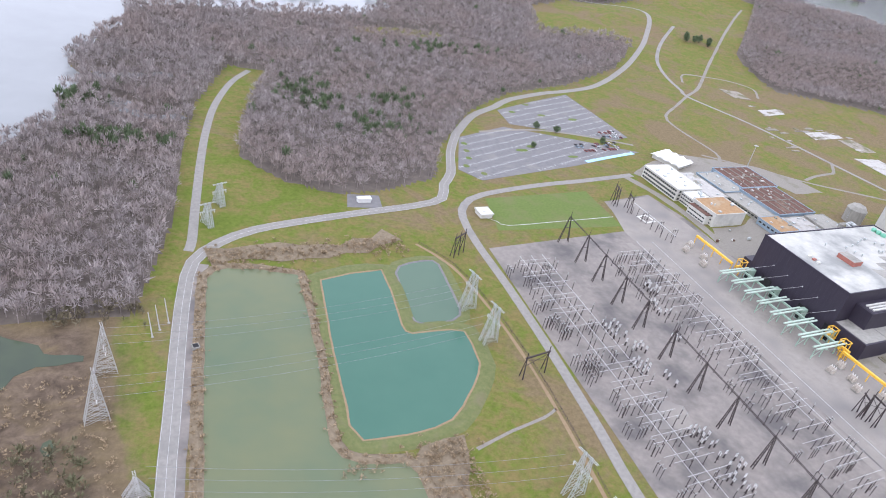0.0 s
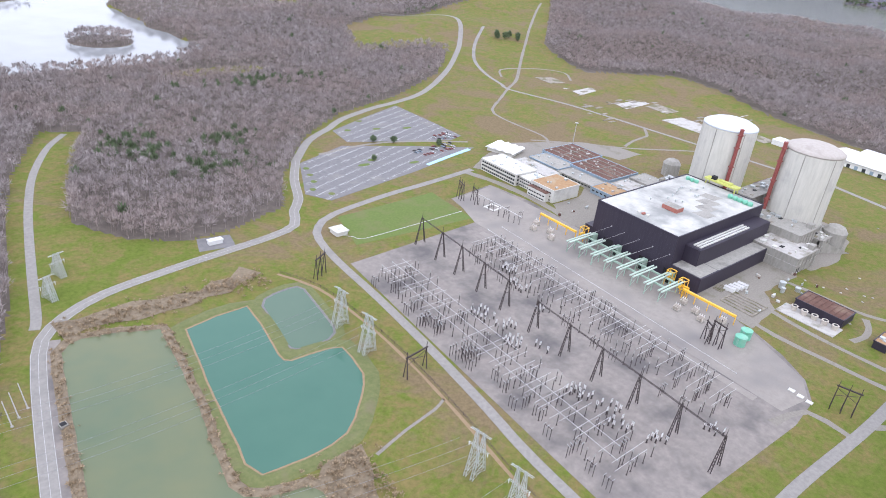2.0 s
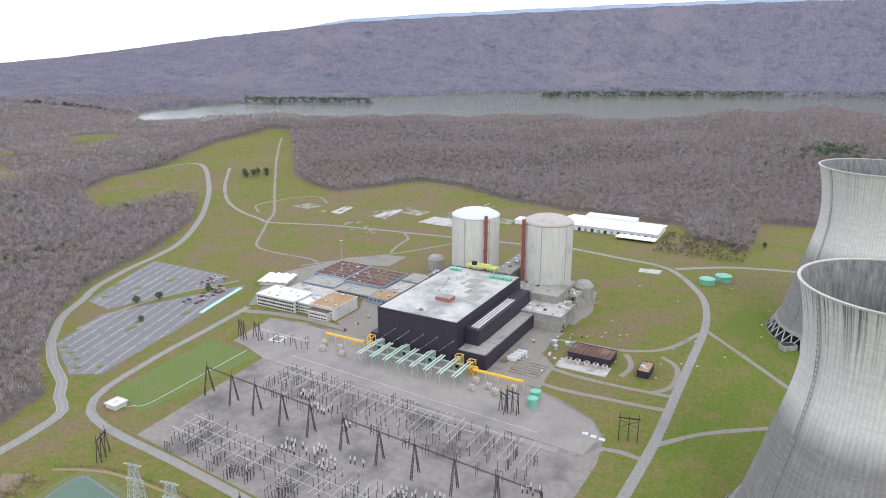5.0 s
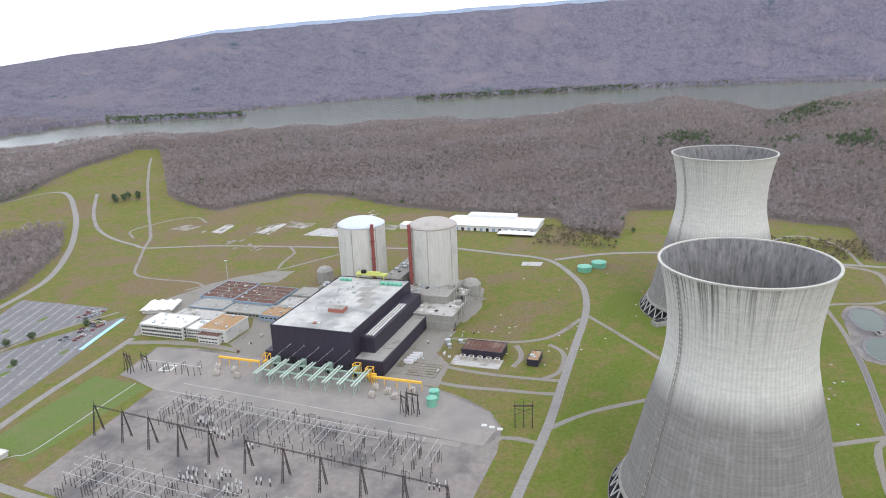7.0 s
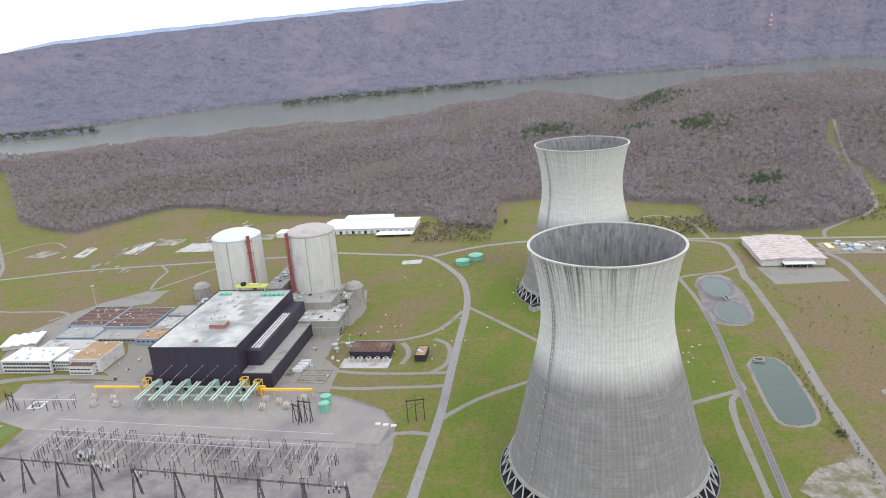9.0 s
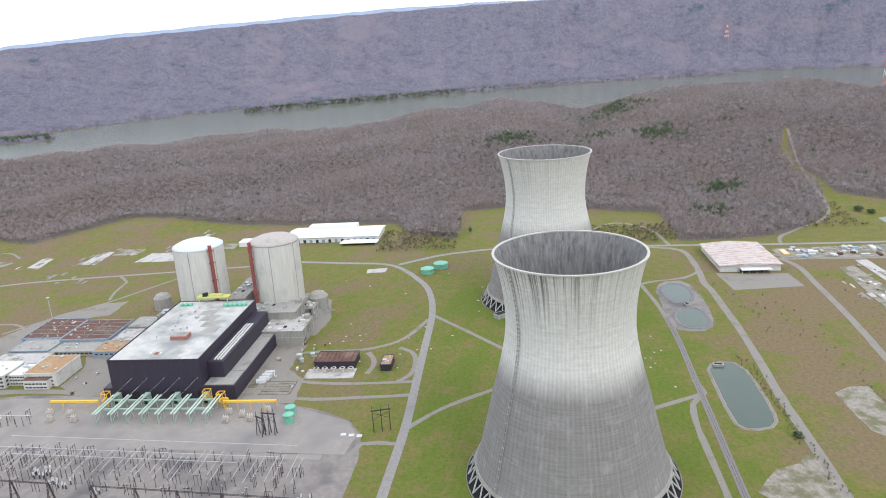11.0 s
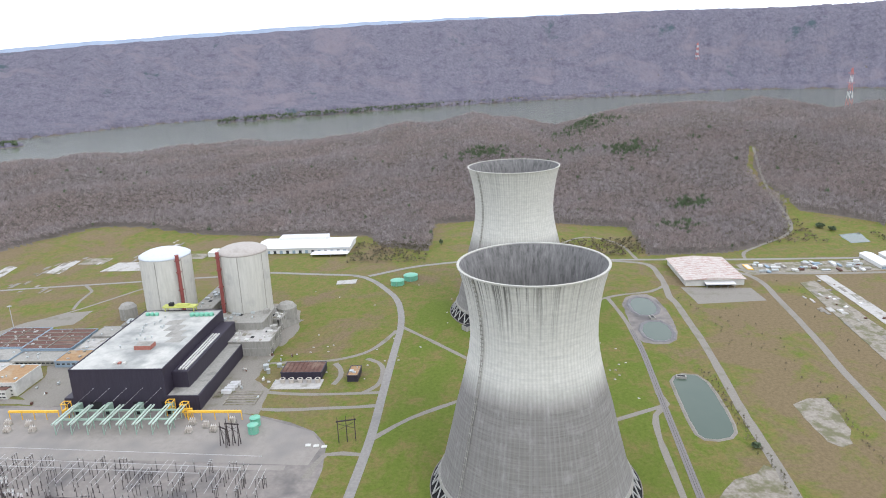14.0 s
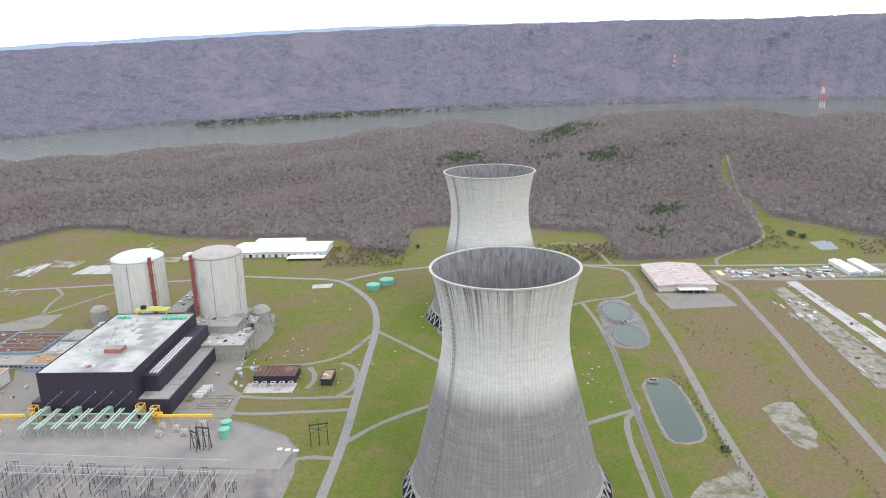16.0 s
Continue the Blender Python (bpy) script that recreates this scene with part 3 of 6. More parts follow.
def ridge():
    """The wooded mountain across the river, its canopy uneven, its colour hazed."""
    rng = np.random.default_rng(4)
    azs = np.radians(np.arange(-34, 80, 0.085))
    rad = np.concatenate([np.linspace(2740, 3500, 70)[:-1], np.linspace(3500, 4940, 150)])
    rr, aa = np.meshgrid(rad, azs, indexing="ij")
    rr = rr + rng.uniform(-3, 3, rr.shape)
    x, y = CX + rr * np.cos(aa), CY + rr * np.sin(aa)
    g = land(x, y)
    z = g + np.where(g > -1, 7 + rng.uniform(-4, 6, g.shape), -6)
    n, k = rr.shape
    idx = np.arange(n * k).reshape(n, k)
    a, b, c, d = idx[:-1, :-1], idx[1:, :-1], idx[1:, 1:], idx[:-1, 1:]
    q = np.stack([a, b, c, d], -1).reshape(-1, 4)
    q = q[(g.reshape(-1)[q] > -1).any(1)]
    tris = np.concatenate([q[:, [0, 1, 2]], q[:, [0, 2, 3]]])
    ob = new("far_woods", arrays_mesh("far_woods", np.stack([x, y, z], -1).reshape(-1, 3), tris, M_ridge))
    tagged(ob, "leafless woods covering the mountain across the river, purple-grey with painted haze", "woods", kind="stuff")


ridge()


def far_plateau():
    """Distant high ground behind the mountain's crest, its blue a painted haze."""
    azs = np.arange(-12, 46, 0.5)
    vs = []
    for a in azs:
        rim = 262 + 4900 * math.tan(radians(float(np.interp(a, AZ_E, RIM_EL))))
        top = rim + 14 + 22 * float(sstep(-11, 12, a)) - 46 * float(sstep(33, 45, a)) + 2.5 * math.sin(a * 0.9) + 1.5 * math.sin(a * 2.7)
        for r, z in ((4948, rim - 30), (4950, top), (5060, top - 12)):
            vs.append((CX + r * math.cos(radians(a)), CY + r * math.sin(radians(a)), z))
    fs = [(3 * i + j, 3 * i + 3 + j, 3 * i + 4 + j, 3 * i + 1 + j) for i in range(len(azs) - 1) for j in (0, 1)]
    setting("backdrop", Shape().add(vs, fs), M_haze, "plateau beyond the mountain, pale blue with painted haze", "distant hills", True)


far_plateau()


# ---- woods: bare crowns of upswept branch plumes ----
def scatter(rng, x0, x1, y0, y1, cell):
    gx, gy = np.meshgrid(np.arange(x0, x1, cell), np.arange(y0, y1, cell), indexing="ij")
    return (gx + rng.uniform(-0.5, 0.5, gx.shape) * cell).ravel(), (gy + rng.uniform(-0.5, 0.5, gy.shape) * cell).ravel()


def plumes(name, x, y, rng, tall, wide, k, material, label, base=0.3, flat=0.55, category="woods", zoff=0.0, thick=(0.035, 0.08)):
    """k fine upswept branch ends a tree, and a trunk."""
    n = len(x)
    z0 = land(x, y) + zoff
    size = rng.uniform(0.62, 1.3, n)
    H, W = tall * size, wide * size * rng.uniform(0.8, 1.2, n)
    a = rng.uniform(0, 2 * np.pi, (n, k))
    rad = np.sqrt(rng.uniform(0.0, 1, (n, k)))
    hz = np.sqrt(np.clip(1 - rad ** 2 * 0.85, 0, 1))
    tip = np.stack([x[:, None] + np.cos(a) * rad * W[:, None], y[:, None] + np.sin(a) * rad * W[:, None], z0[:, None] + H[:, None] * (base + (1 - base) * (hz * (1 - flat * 0.3) + rng.uniform(-0.16, 0.08, (n, k))))], -1)
    core = np.stack([x, y, z0 + H * (base + 0.12)], -1)[:, None, :]
    root = core + (tip - core) * rng.uniform(0.25, 0.62, (n, k))[..., None] + rng.normal(0, 0.09, tip.shape) * W[:, None, None]
    b = rng.uniform(0, 2 * np.pi, (n, k))
    wd = (W[:, None] * rng.uniform(*thick, (n, k)))[..., None]
    side = np.stack([np.cos(b), np.sin(b), rng.uniform(-0.4, 0.4, (n, k))], -1) * wd
    v = np.stack([root + side, root - side, tip], 2).reshape(-1, 3)
    tris = np.arange(n * k * 3).reshape(-1, 3)
    # trunks
    tw = 0.22
    tv = np.stack([np.stack([x - tw, y, z0 - 1], -1), np.stack([x + tw, y + tw, z0 - 1], -1), np.stack([x, y, z0 + H * 0.75], -1)], 1).reshape(-1, 3)
    to = (np.arange(n) * 3)[:, None] + len(v)
    tris = np.concatenate([tris, to + np.array([0, 1, 2])])
    ob = new(name, arrays_mesh(name, np.concatenate([v, tv]), tris, material))
    return tagged(ob, label, category, kind="stuff")


PINES = [(-159, 691, 22, 34), (-98, 612, 30, 20), (67, 856, 75, 16), (-78, 676, 26, 18), (-327, 590, 26, 14), (-363, 670, 24, 20), (1085, 30, 34, 55), (1364, -205, 60, 80), (1092, -261, 40, 40), (633, -245, 26, 24), (1730, -812, 60, 60), (760, -300, 30, 25), (600, 1180, 60, 16), (-310, 425, 12, 10), (850, 1350, 80, 30), (1150, -150, 40, 40)]


def pine_share(x, y):
    s = np.zeros(x.shape)
    for px, py, a, b in PINES:
        s = np.maximum(s, np.exp(-((x - px) / a) ** 2 - ((y - py) / b) ** 2))
    return s


def woods():
    rng = np.random.default_rng(11)
    parts = []
    for x0, x1, y0, y1, cell in ((-200, 620, 380, 1250, 6.6), (-560, -200, 380, 1250, 5.4), (480, 1150, -700, 1250, 6.6), (1150, 2300, -1500, 1250, 8.0), (700, 1150, -1100, -700, 8.0), (-400, 1800, 1250, 2600, 11.0), (1150, 2300, 1250, 1700, 11.0), (-1200, -560, 380, 900, 10.0)):
        x, y = scatter(rng, x0, x1, y0, y1, cell)
        az = np.degrees(np.arctan2(y - CY, x - CX))
        ok = wooded(x, y) & (az > -36) & (az < 100 + 40)
        # not over one another where the areas meet
        if x0 == 480:
            ok &= ~((x < 620) & (y > 380))
        parts.append((x[ok], y[ok], cell))
    near_x, near_y = np.concatenate([p[0] for p in parts if p[2] < 7]), np.concatenate([p[1] for p in parts if p[2] < 7])
    mid_x, mid_y = np.concatenate([p[0] for p in parts if p[2] == 8.0]), np.concatenate([p[1] for p in parts if p[2] == 8.0])
    far_x, far_y = np.concatenate([p[0] for p in parts if p[2] > 9]), np.concatenate([p[1] for p in parts if p[2] > 9])
    green = pine_share(near_x, near_y) > rng.uniform(0.05, 1.1, near_x.shape)
    green |= rng.uniform(0, 1, near_x.shape) < 0.006
    plumes("bare_woods", near_x[~green], near_y[~green], rng, 14.5, 5.4, 38, M_tree, "leafless grey-brown hardwood trees standing close together", thick=(0.034, 0.082))
    plumes("pine_stand", near_x[green], near_y[green], rng, 14.5, 4.6, 56, M_pine, "dark green pines scattered among the bare woods", 0.2, thick=(0.07, 0.14))
    green = pine_share(mid_x, mid_y) > rng.uniform(0.05, 1.1, mid_x.shape)
    plumes("bare_woods", mid_x[~green], mid_y[~green], rng, 16.0, 6.3, 20, M_tree, "leafless grey-brown hardwood trees on low hills", thick=(0.045, 0.095))
    plumes("pine_stand", mid_x[green], mid_y[green], rng, 14.5, 5.0, 36, M_pine, "dark green pines on low hills", 0.2, thick=(0.09, 0.16))
    plumes("bare_woods", far_x, far_y, rng, 16.0, 8.2, 14, M_tree, "leafless grey-brown woods far across the lake land", thick=(0.05, 0.11))
    # dark pines along the bars in the river
    def bar_line(lo, hi, n, spread, off=-230):
        a = rng.uniform(lo, hi, n)
        r = np.interp(a, AZ_R, FAR_SHORE) + 18 * np.sin(a * 2.3) + 10 * np.sin(a * 6.1) + off + rng.normal(0, spread, n)
        return CX + r * np.cos(np.radians(a)), CY + r * np.sin(np.radians(a))

    x, y = bar_line(-16, 21, 1500, 24)
    plumes("bare_woods", x, y, rng, 12.0, 8.0, 12, M_tree, "leafless brush along a low bar in the river", 0.1, thick=(0.1, 0.2))
    x, y = bar_line(-2.5, 6, 120, 12)
    plumes("pine_stand", x, y, rng, 16.0, 7.0, 20, M_pine, "scattered dark pines on the low river bar", 0.1, thick=(0.14, 0.26))
    az = np.radians(rng.uniform(4, 21, 620))
    r = np.interp(np.degrees(az), AZ_R, FAR_SHORE) + 18 * np.sin(np.degrees(az) * 2.3) + 10 * np.sin(np.degrees(az) * 6.1) - 230 + rng.normal(0, 20, 620)
    az2 = np.radians(rng.uniform(34.5, 44, 500))
    r2 = 2980 + 14 * (np.degrees(az2) - 33) + rng.normal(0, 26, 500)
    x, y = np.concatenate([CX + r * np.cos(az), CX + r2 * np.cos(az2)]), np.concatenate([CY + r * np.sin(az), CY + r2 * np.sin(az2)])
    plumes("pine_stand", x, y, rng, 19.0, 7.5, 20, M_pine, "dark green pines on a wooded bar in the river", 0.1, thick=(0.16, 0.3))


woods()


# ---- roads, tracks and paving ----
ROAD_MAIN_A = [(-352, 150), (-334, 262), (-326, 305), (-316, 359), (-308, 398), (-299, 428), (-281, 447), (-256, 460), (-220, 468), (-177, 475), (-129, 482), (-104, 491), (-92, 513), (-76, 533), (-58, 572), (-34, 611)]
ROAD_MAIN_B = [(-34, 611), (7, 656), (48, 682), (77, 703), (139, 727), (176, 736), (240, 760), (335, 827), (437, 915), (505, 985), (560, 1050), (582, 1100), (568, 1160), (520, 1200), (440, 1240)]
ROAD_SIDE = [(-300, 440), (-296, 452), (-287, 498), (-273, 566), (-261, 617), (-245, 671), (-220, 728), (-197, 761)]
ROAD_YARD = [(-139, 120), (-132, 205), (-125, 247), (-117, 304), (-110, 371), (-106, 426), (-100, 461), (-89, 480), (-66, 494), (-6, 506), (50, 512), (112, 520)]
ROAD_PLANT = [(-150, 104), (-90, 113), (-37, 116), (52, 113), (127, 114), (200, 115), (262, 116), (308, 121), (350, 131), (385, 148), (420, 170), (440, 195), (448, 243), (458, 300), (466, 352)]
ROAD_EAST = [(436, 176), (468, 130), (481, 97), (490, 56), (490, -40), (484, -134), (480, -200), (474, -290), (470, -440), (466, -560)]
ROAD_WORKS = [(480, -128), (462, -168), (410, -172), (377, -170), (340, -166), (322, -168), (270, -167), (218, -166), (150, -162), (93, -158), (30, -156), (-40, -153)]
ROAD_DEPOT = [(452, -215), (425, -262), (389, -278), (330, -275), (268, -271), (210, -266), (157, -260), (110, -257), (20, -250), (-60, -245)]
ROAD_NORTH = [(591, 1019), (520, 960), (460, 900), (425, 855), (400, 800), (385, 755), (376, 735), (390, 690), (404, 649), (415, 590), (423, 533), (432, 470), (440, 420), (450, 340)]


def road(pts, width, label="worn grey two-lane asphalt road", material=None, z=0.16, lines=False, wobble=0.0):
    ob = setting("road", strip(pts, width, z, wobble=wobble), material or M_road, label, "road")
    if lines:
        for off in (-width * 0.46, width * 0.46):
            part("edge_line", strip(pts, 0.14, z + 0.05, offset=off), M_paint, ob)
        part("centre_line", strip(pts, 0.13, z + 0.05), M_paint, ob)
    return ob


road(ROAD_MAIN_A, 8.2, lines=True)
road(ROAD_MAIN_B, 8.2, z=0.165)
road(ROAD_SIDE, 6.0, "cracked grey asphalt side road beside the woods", z=0.12)
road(ROAD_YARD, 6.5, "narrow grey road round the switchyard", z=0.14)
road(ROAD_PLANT, 6.8, "grey service road through the works grassland", z=0.17)
road(ROAD_EAST, 7.0, "grey service road along the edge of the woods", z=0.18)
road(ROAD_NORTH, 5.5, "pale narrow road over the grassland", z=0.13)
road(ROAD_WORKS, 7.0, "straight grey gravel road beside the basins", M_track, 0.12, wobble=0.2)
road(ROAD_DEPOT, 6.5, "straight pale gravel road over brown grassland", M_track, 0.11)
TRACKS = [
    [(52, 113), (82, 88), (106, 57), (118, 40)],
    [(268, 116), (235, 87), (194, 52), (180, 40)],
    [(257, 119), (222, 131), (203, 143), (192, 160), (187, 176), (185, 210), (181, 232), (166, 243), (149, 242), (134, 229), (128, 215), (123, 181), (123, 150), (125, 116)],
    [(125, 130), (137, 121), (152, 119), (168, 120), (182, 126), (191, 138)],
    [(140, 158), (155, 155), (170, 158), (182, 165)],
    [(104, 240), (97, 193), (99, 160), (101, 130), (103, 116)],
    [(5, 148), (33, 141), (33, 116)],
    [(345, -100), (310, -104), (276, -107), (207, -109), (150, -106), (118, -104), (102, -106), (85, -94), (60, -90), (39, -89), (-18, -88), (-80, -86)],
    [(380, -170), (360, -150), (352, -120), (343, -100), (332, -85)],
    [(77, -62), (88, -82), (100, -105)],
    [(374, 733), (330, 702), (280, 666), (268, 640), (266, 611), (266, 566), (256, 548), (240, 530)],
    [(240, 560), (252, 552), (292, 524), (334, 490), (404, 449), (440, 420)],
    [(423, 533), (400, 512), (388, 509), (360, 505), (334, 497)],
    [(376, 735), (420, 762), (464, 799), (540, 866), (631, 943), (750, 1042), (872, 1137)],
    [(418, 790), (445, 820), (480, 815), (520, 800), (540, 770), (515, 735)],
    [(490, 60), (510, 30), (560, -60), (600, -110), (560, -150), (484, -160)],
    [(470, -290), (505, -300), (540, -335), (609, -400), (760, -430), (1001, -480)],
    [(102, 516), (112, 480), (115, 440), (112, 400), (106, 380)],
    [(118, 520), (135, 530), (165, 545), (215, 540), (250, 545)],
]
for k, pts in enumerate(TRACKS):
    w = 8.0 if k in (17, 18) else 3.6 if k in (10, 11, 12, 14) else 4.6
    road(pts, w, "pale worn gravel track across the grass", M_track, 0.08 + 0.003 * k, wobble=0.35)


def wavy(pts, amp=1.6, step=9.0, seed=0.0):
    n, out = len(pts), []
    for i in range(n):
        a, b = Vector((*pts[i], 0)), Vector((*pts[(i + 1) % n], 0))
        m = max(1, int((b - a).length / step))
        for k in range(m):
            p = a.lerp(b, k / m)
            out.append((p.x + amp * noise.noise((p.x * 0.09, p.y * 0.09, seed)), p.y + amp * noise.noise((p.x * 0.09, p.y * 0.09, seed + 7))))
    return out


def paving(name, pts, material, label, z=0.1, category="pavement"):
    return setting(name, Shape().slab(pts, -0.4, z), material, label, category)


YARD = [(-100, 418), (35, 427), (45, 474), (101, 482), (108, 440), (106, 368), (98, 300), (96, 240), (88, 203), (78, 178), (64, 156), (45, 143), (15, 139), (-60, 141), (-128, 142), (-122, 205), (-109, 332)]
paving("switchyard_pavement", YARD, M_yard, "grey crushed-stone yard with dark damp stains", 0.05)
paving("apron_pavement", [(30, 425), (47, 472), (100, 480), (105, 368), (97, 240), (86, 203), (64, 158), (46, 146), (20, 150), (26, 260)], M_apron, "pale gravel service apron beside the hall", 0.10)
setting("yard_road", strip([(22, 410), (21, 330), (19, 250), (17, 165)], 6, 0.14), M_apron, "pale gravel lane through the switchyard", "road")
paving("lawn", [(-80, 440), (34, 434), (38, 493), (-66, 488)], M_lawn, "bright green mown lawn beside the switchyard", 0.03, "lawn")

for pts, lb in (([(106, 358), (230, 358), (262, 372), (268, 424), (182, 432), (160, 421), (124, 421), (108, 402)], "worn gravel ground between hall and offices"),
                ([(222, 224), (262, 219), (318, 232), (342, 262), (338, 380), (300, 400), (258, 396), (224, 372)], "stained gravel ground round the reactors"),
                ([(92, 206), (132, 210), (150, 228), (200, 226), (206, 256), (94, 258)], "worn gravel ground beside the hall"),
                ([(176, 512), (214, 520), (268, 522), (288, 470), (330, 470), (322, 500), (290, 532), (240, 552), (200, 566), (168, 560)], "pale gravel forecourt by the gatehouse")):
    paving("gravel_pavement", wavy(pts, 2.0, 8.0, 1.7), M_track, lb, 0.045)

LOT_A = [(-34, 604), (29, 629), (100, 598), (159, 568), (60, 541), (-53, 518), (-66, 539)]
LOT_B = [(46, 673), (100, 697), (170, 725), (172, 660), (172, 604), (150, 597), (41, 636)]


def parking_lot(pts, label):
    ob = paving("parking_lot", pts, M_lot, label, 0.12, "parking lot")
    s = Shape()
    rng = random.Random(5)
    poly = np.array(pts, float)
    # rows of bay lines, across the lot's slope
    d, nrm = Vector((0.94, 0.33)), Vector((-0.33, 0.94))
    o = Vector((-60, 520))
    for row in range(-2, 24):
        base = row * 11.2
        for k in range(-10, 130):
            p = o + d * (k * 2.8) + nrm * base
            if inside(poly, np.array([p.x]), np.array([p.y]))[0] and rng.random() < 0.93:
                a, b = p - nrm * 2.3, p + nrm * 2.3
                if inside(poly, np.array([a.x, b.x]), np.array([a.y, b.y])).all():
                    s.add([(a.x - d.x * 0.09, a.y - d.y * 0.09, 0.16), (a.x + d.x * 0.09, a.y + d.y * 0.09, 0.16), (b.x + d.x * 0.09, b.y + d.y * 0.09, 0.16), (b.x - d.x * 0.09, b.y - d.y * 0.09, 0.16)], [(0, 1, 2, 3)])
                    e, f = p - d * 1.4, p + d * 1.4
                    s.add([(e.x - nrm.x * 0.16, e.y - nrm.y * 0.16, 0.163), (f.x - nrm.x * 0.16, f.y - nrm.y * 0.16, 0.163), (f.x + nrm.x * 0.16, f.y + nrm.y * 0.16, 0.163), (e.x + nrm.x * 0.16, e.y + nrm.y * 0.16, 0.163)], [(0, 1, 2, 3)])
    tagged(part("bay_lines", s, M_paint, ob, "faded white bay lines"), kind="stuff")
    return ob


lot_a = parking_lot(LOT_A, "large cracked grey car park with faded bays")
lot_b = parking_lot(LOT_B, "smaller cracked grey car park with faded bays")
setting("blue_walkway", strip([(78, 549), (110, 557), (150, 566)], 4.5, 0.2), M_blue, "pale blue painted walkway beside the car park", "walkway")
setting("lot_walkway", strip([(-5, 617), (60, 622), (110, 610), (165, 585)], 4.0, 0.13), M_track, "pale path between the two car parks", "walkway")
for x, y, a, b in ((20, 575, 7, 3), (70, 560, 6, 2.5), (35, 583, 5, 3), (-45, 530, 3, 3), (-55, 545, 3, 3), (-45, 560, 3, 3), (-40, 575, 3, 3), (-35, 590, 3, 3), (95, 660, 5, 3), (130, 650, 6, 3), (62, 668, 4, 3), (92, 690, 4, 3)):
    setting("lot_island", Shape().slab([(x + a * math.cos(t * 0.6283), y + b * math.sin(t * 0.6283)) for t in range(10)], 0, 0.22), M_lawn, "small grassed island in the car park", "traffic island")


# ---- ponds ----
def offset_ring(pts, d):
    n = len(pts)
    area = sum(pts[i][0] * pts[(i + 1) % n][1] - pts[(i + 1) % n][0] * pts[i][1] for i in range(n))
    sgn = 1 if area > 0 else -1
    out = []
    for i in range(n):
        a, b, c = Vector(pts[i - 1]), Vector(pts[i]), Vector(pts[(i + 1) % n])
        t = (c - a).normalized()
        out.append((b.x + sgn * t.y * d, b.y - sgn * t.x * d))
    return out


def bank(name, pts, rings, material, label, parent_cat="bank"):
    """A ring of ground round a pond; rings: (offset, height)."""
    s = Shape()
    n = len(pts)
    vs = []
    for d, z in rings:
        for k, (x, y) in enumerate(offset_ring(pts, d)):
            vs.append((x, y, z * (1 + 0.5 * noise.noise((x * 0.3, y * 0.3, 2.0))) if 0.3 < z else z))
    fs = [(j * n + k, j * n + (k + 1) % n, (j + 1) * n + (k + 1) % n, (j + 1) * n + k) for j in range(len(rings) - 1) for k in range(n)]
    setting(name, s.add(vs, fs), material, label, parent_cat)


BIG = wavy([(-340, 140), (-323, 238), (-320, 258), (-316, 285), (-311, 316), (-305, 352), (-297, 396), (-294, 410), (-288, 418), (-281, 419), (-269, 417), (-256, 412), (-241, 406), (-243, 387), (-247, 355), (-251, 328), (-256, 303), (-259, 287), (-261, 272), (-259, 264), (-251, 258), (-240, 255), (-232, 254), (-229, 247), (-229, 209), (-238, 140)], 0.9, 6)
BLUE = wavy([(-229, 398), (-209, 402), (-188, 403), (-189, 393), (-190, 381), (-193, 364), (-196, 348), (-196, 342), (-193, 339), (-180, 339), (-168, 338), (-161, 335), (-162, 324), (-165, 308), (-170, 300), (-179, 290), (-189, 280), (-199, 273), (-209, 270), (-225, 269), (-239, 270), (-246, 271), (-249, 281), (-246, 299), (-241, 333), (-233, 377)], 0.4, 6, seed=3)
SMALL = wavy([(-179, 398.3), (-174, 404.8), (-166, 407.6), (-155, 408.8), (-149.3, 408), (-147.5, 403.6), (-148.6, 394), (-151, 376), (-154, 357), (-157, 350.4), (-163.6, 346.6), (-173.4, 345.7), (-183.6, 347.6), (-186.2, 350.3), (-186, 357), (-183, 375)], 0.25, seed=5)
for nm, pts, mt, lb in (("settling_pond", BIG, M_w_big, "large silty olive-green settling pond"), ("treatment_pond", BLUE, M_w_blue, "turquoise treatment pond with a grassy bank"), ("small_pond", SMALL, M_w_grn, "small green lined pond")):
    setting(nm, Shape().slab(pts, -0.5, 0.22), mt, lb, "pond")
bank("reed_bank", BIG, [(-0.7, 0.1), (0.4, 0.8), (2.0, 1.3), (4.0, 0.8), (5.5, 0.02)], M_reed, "bank of dry brown reeds round the pond")
bank("grass_bank", BLUE, [(0.9, 0.28), (3, 0.85), (6.5, 0.8), (9.5, 0.03)], M_bank, "green grass bank round the turquoise pond")
bank("soil_edge", BLUE, [(-0.3, 0.2), (0.6, 0.45), (1.1, 0.26)], M_soil, "thin orange bare-soil edge of the pond")
bank("grass_bank", SMALL, [(1.2, 0.3), (3, 0.6), (7, 0.03)], M_bank, "green grass bank round the small pond")
bank("liner_edge", SMALL, [(-0.3, 0.2), (0.9, 0.5), (1.5, 0.3)], M_lot, "grey liner edge of the small pond")
setting("reed_bed", strip([(-290, 432), (-262, 434), (-230, 430), (-205, 430), (-180, 436), (-165, 444)], 15, 0.3, wobble=0.9), M_reed, "bed of dry brown reeds beside the road", "reeds")
setting("reed_bed", Shape().slab(wavy([(-228, 254), (-222, 260), (-208, 263), (-198, 262), (-199, 252), (-204, 242), (-209, 232), (-214, 222), (-227, 216), (-227, 240)], 2.0, 4), -0.2, 0.4), M_reed, "bed of dry tan reeds between the ponds", "reeds")
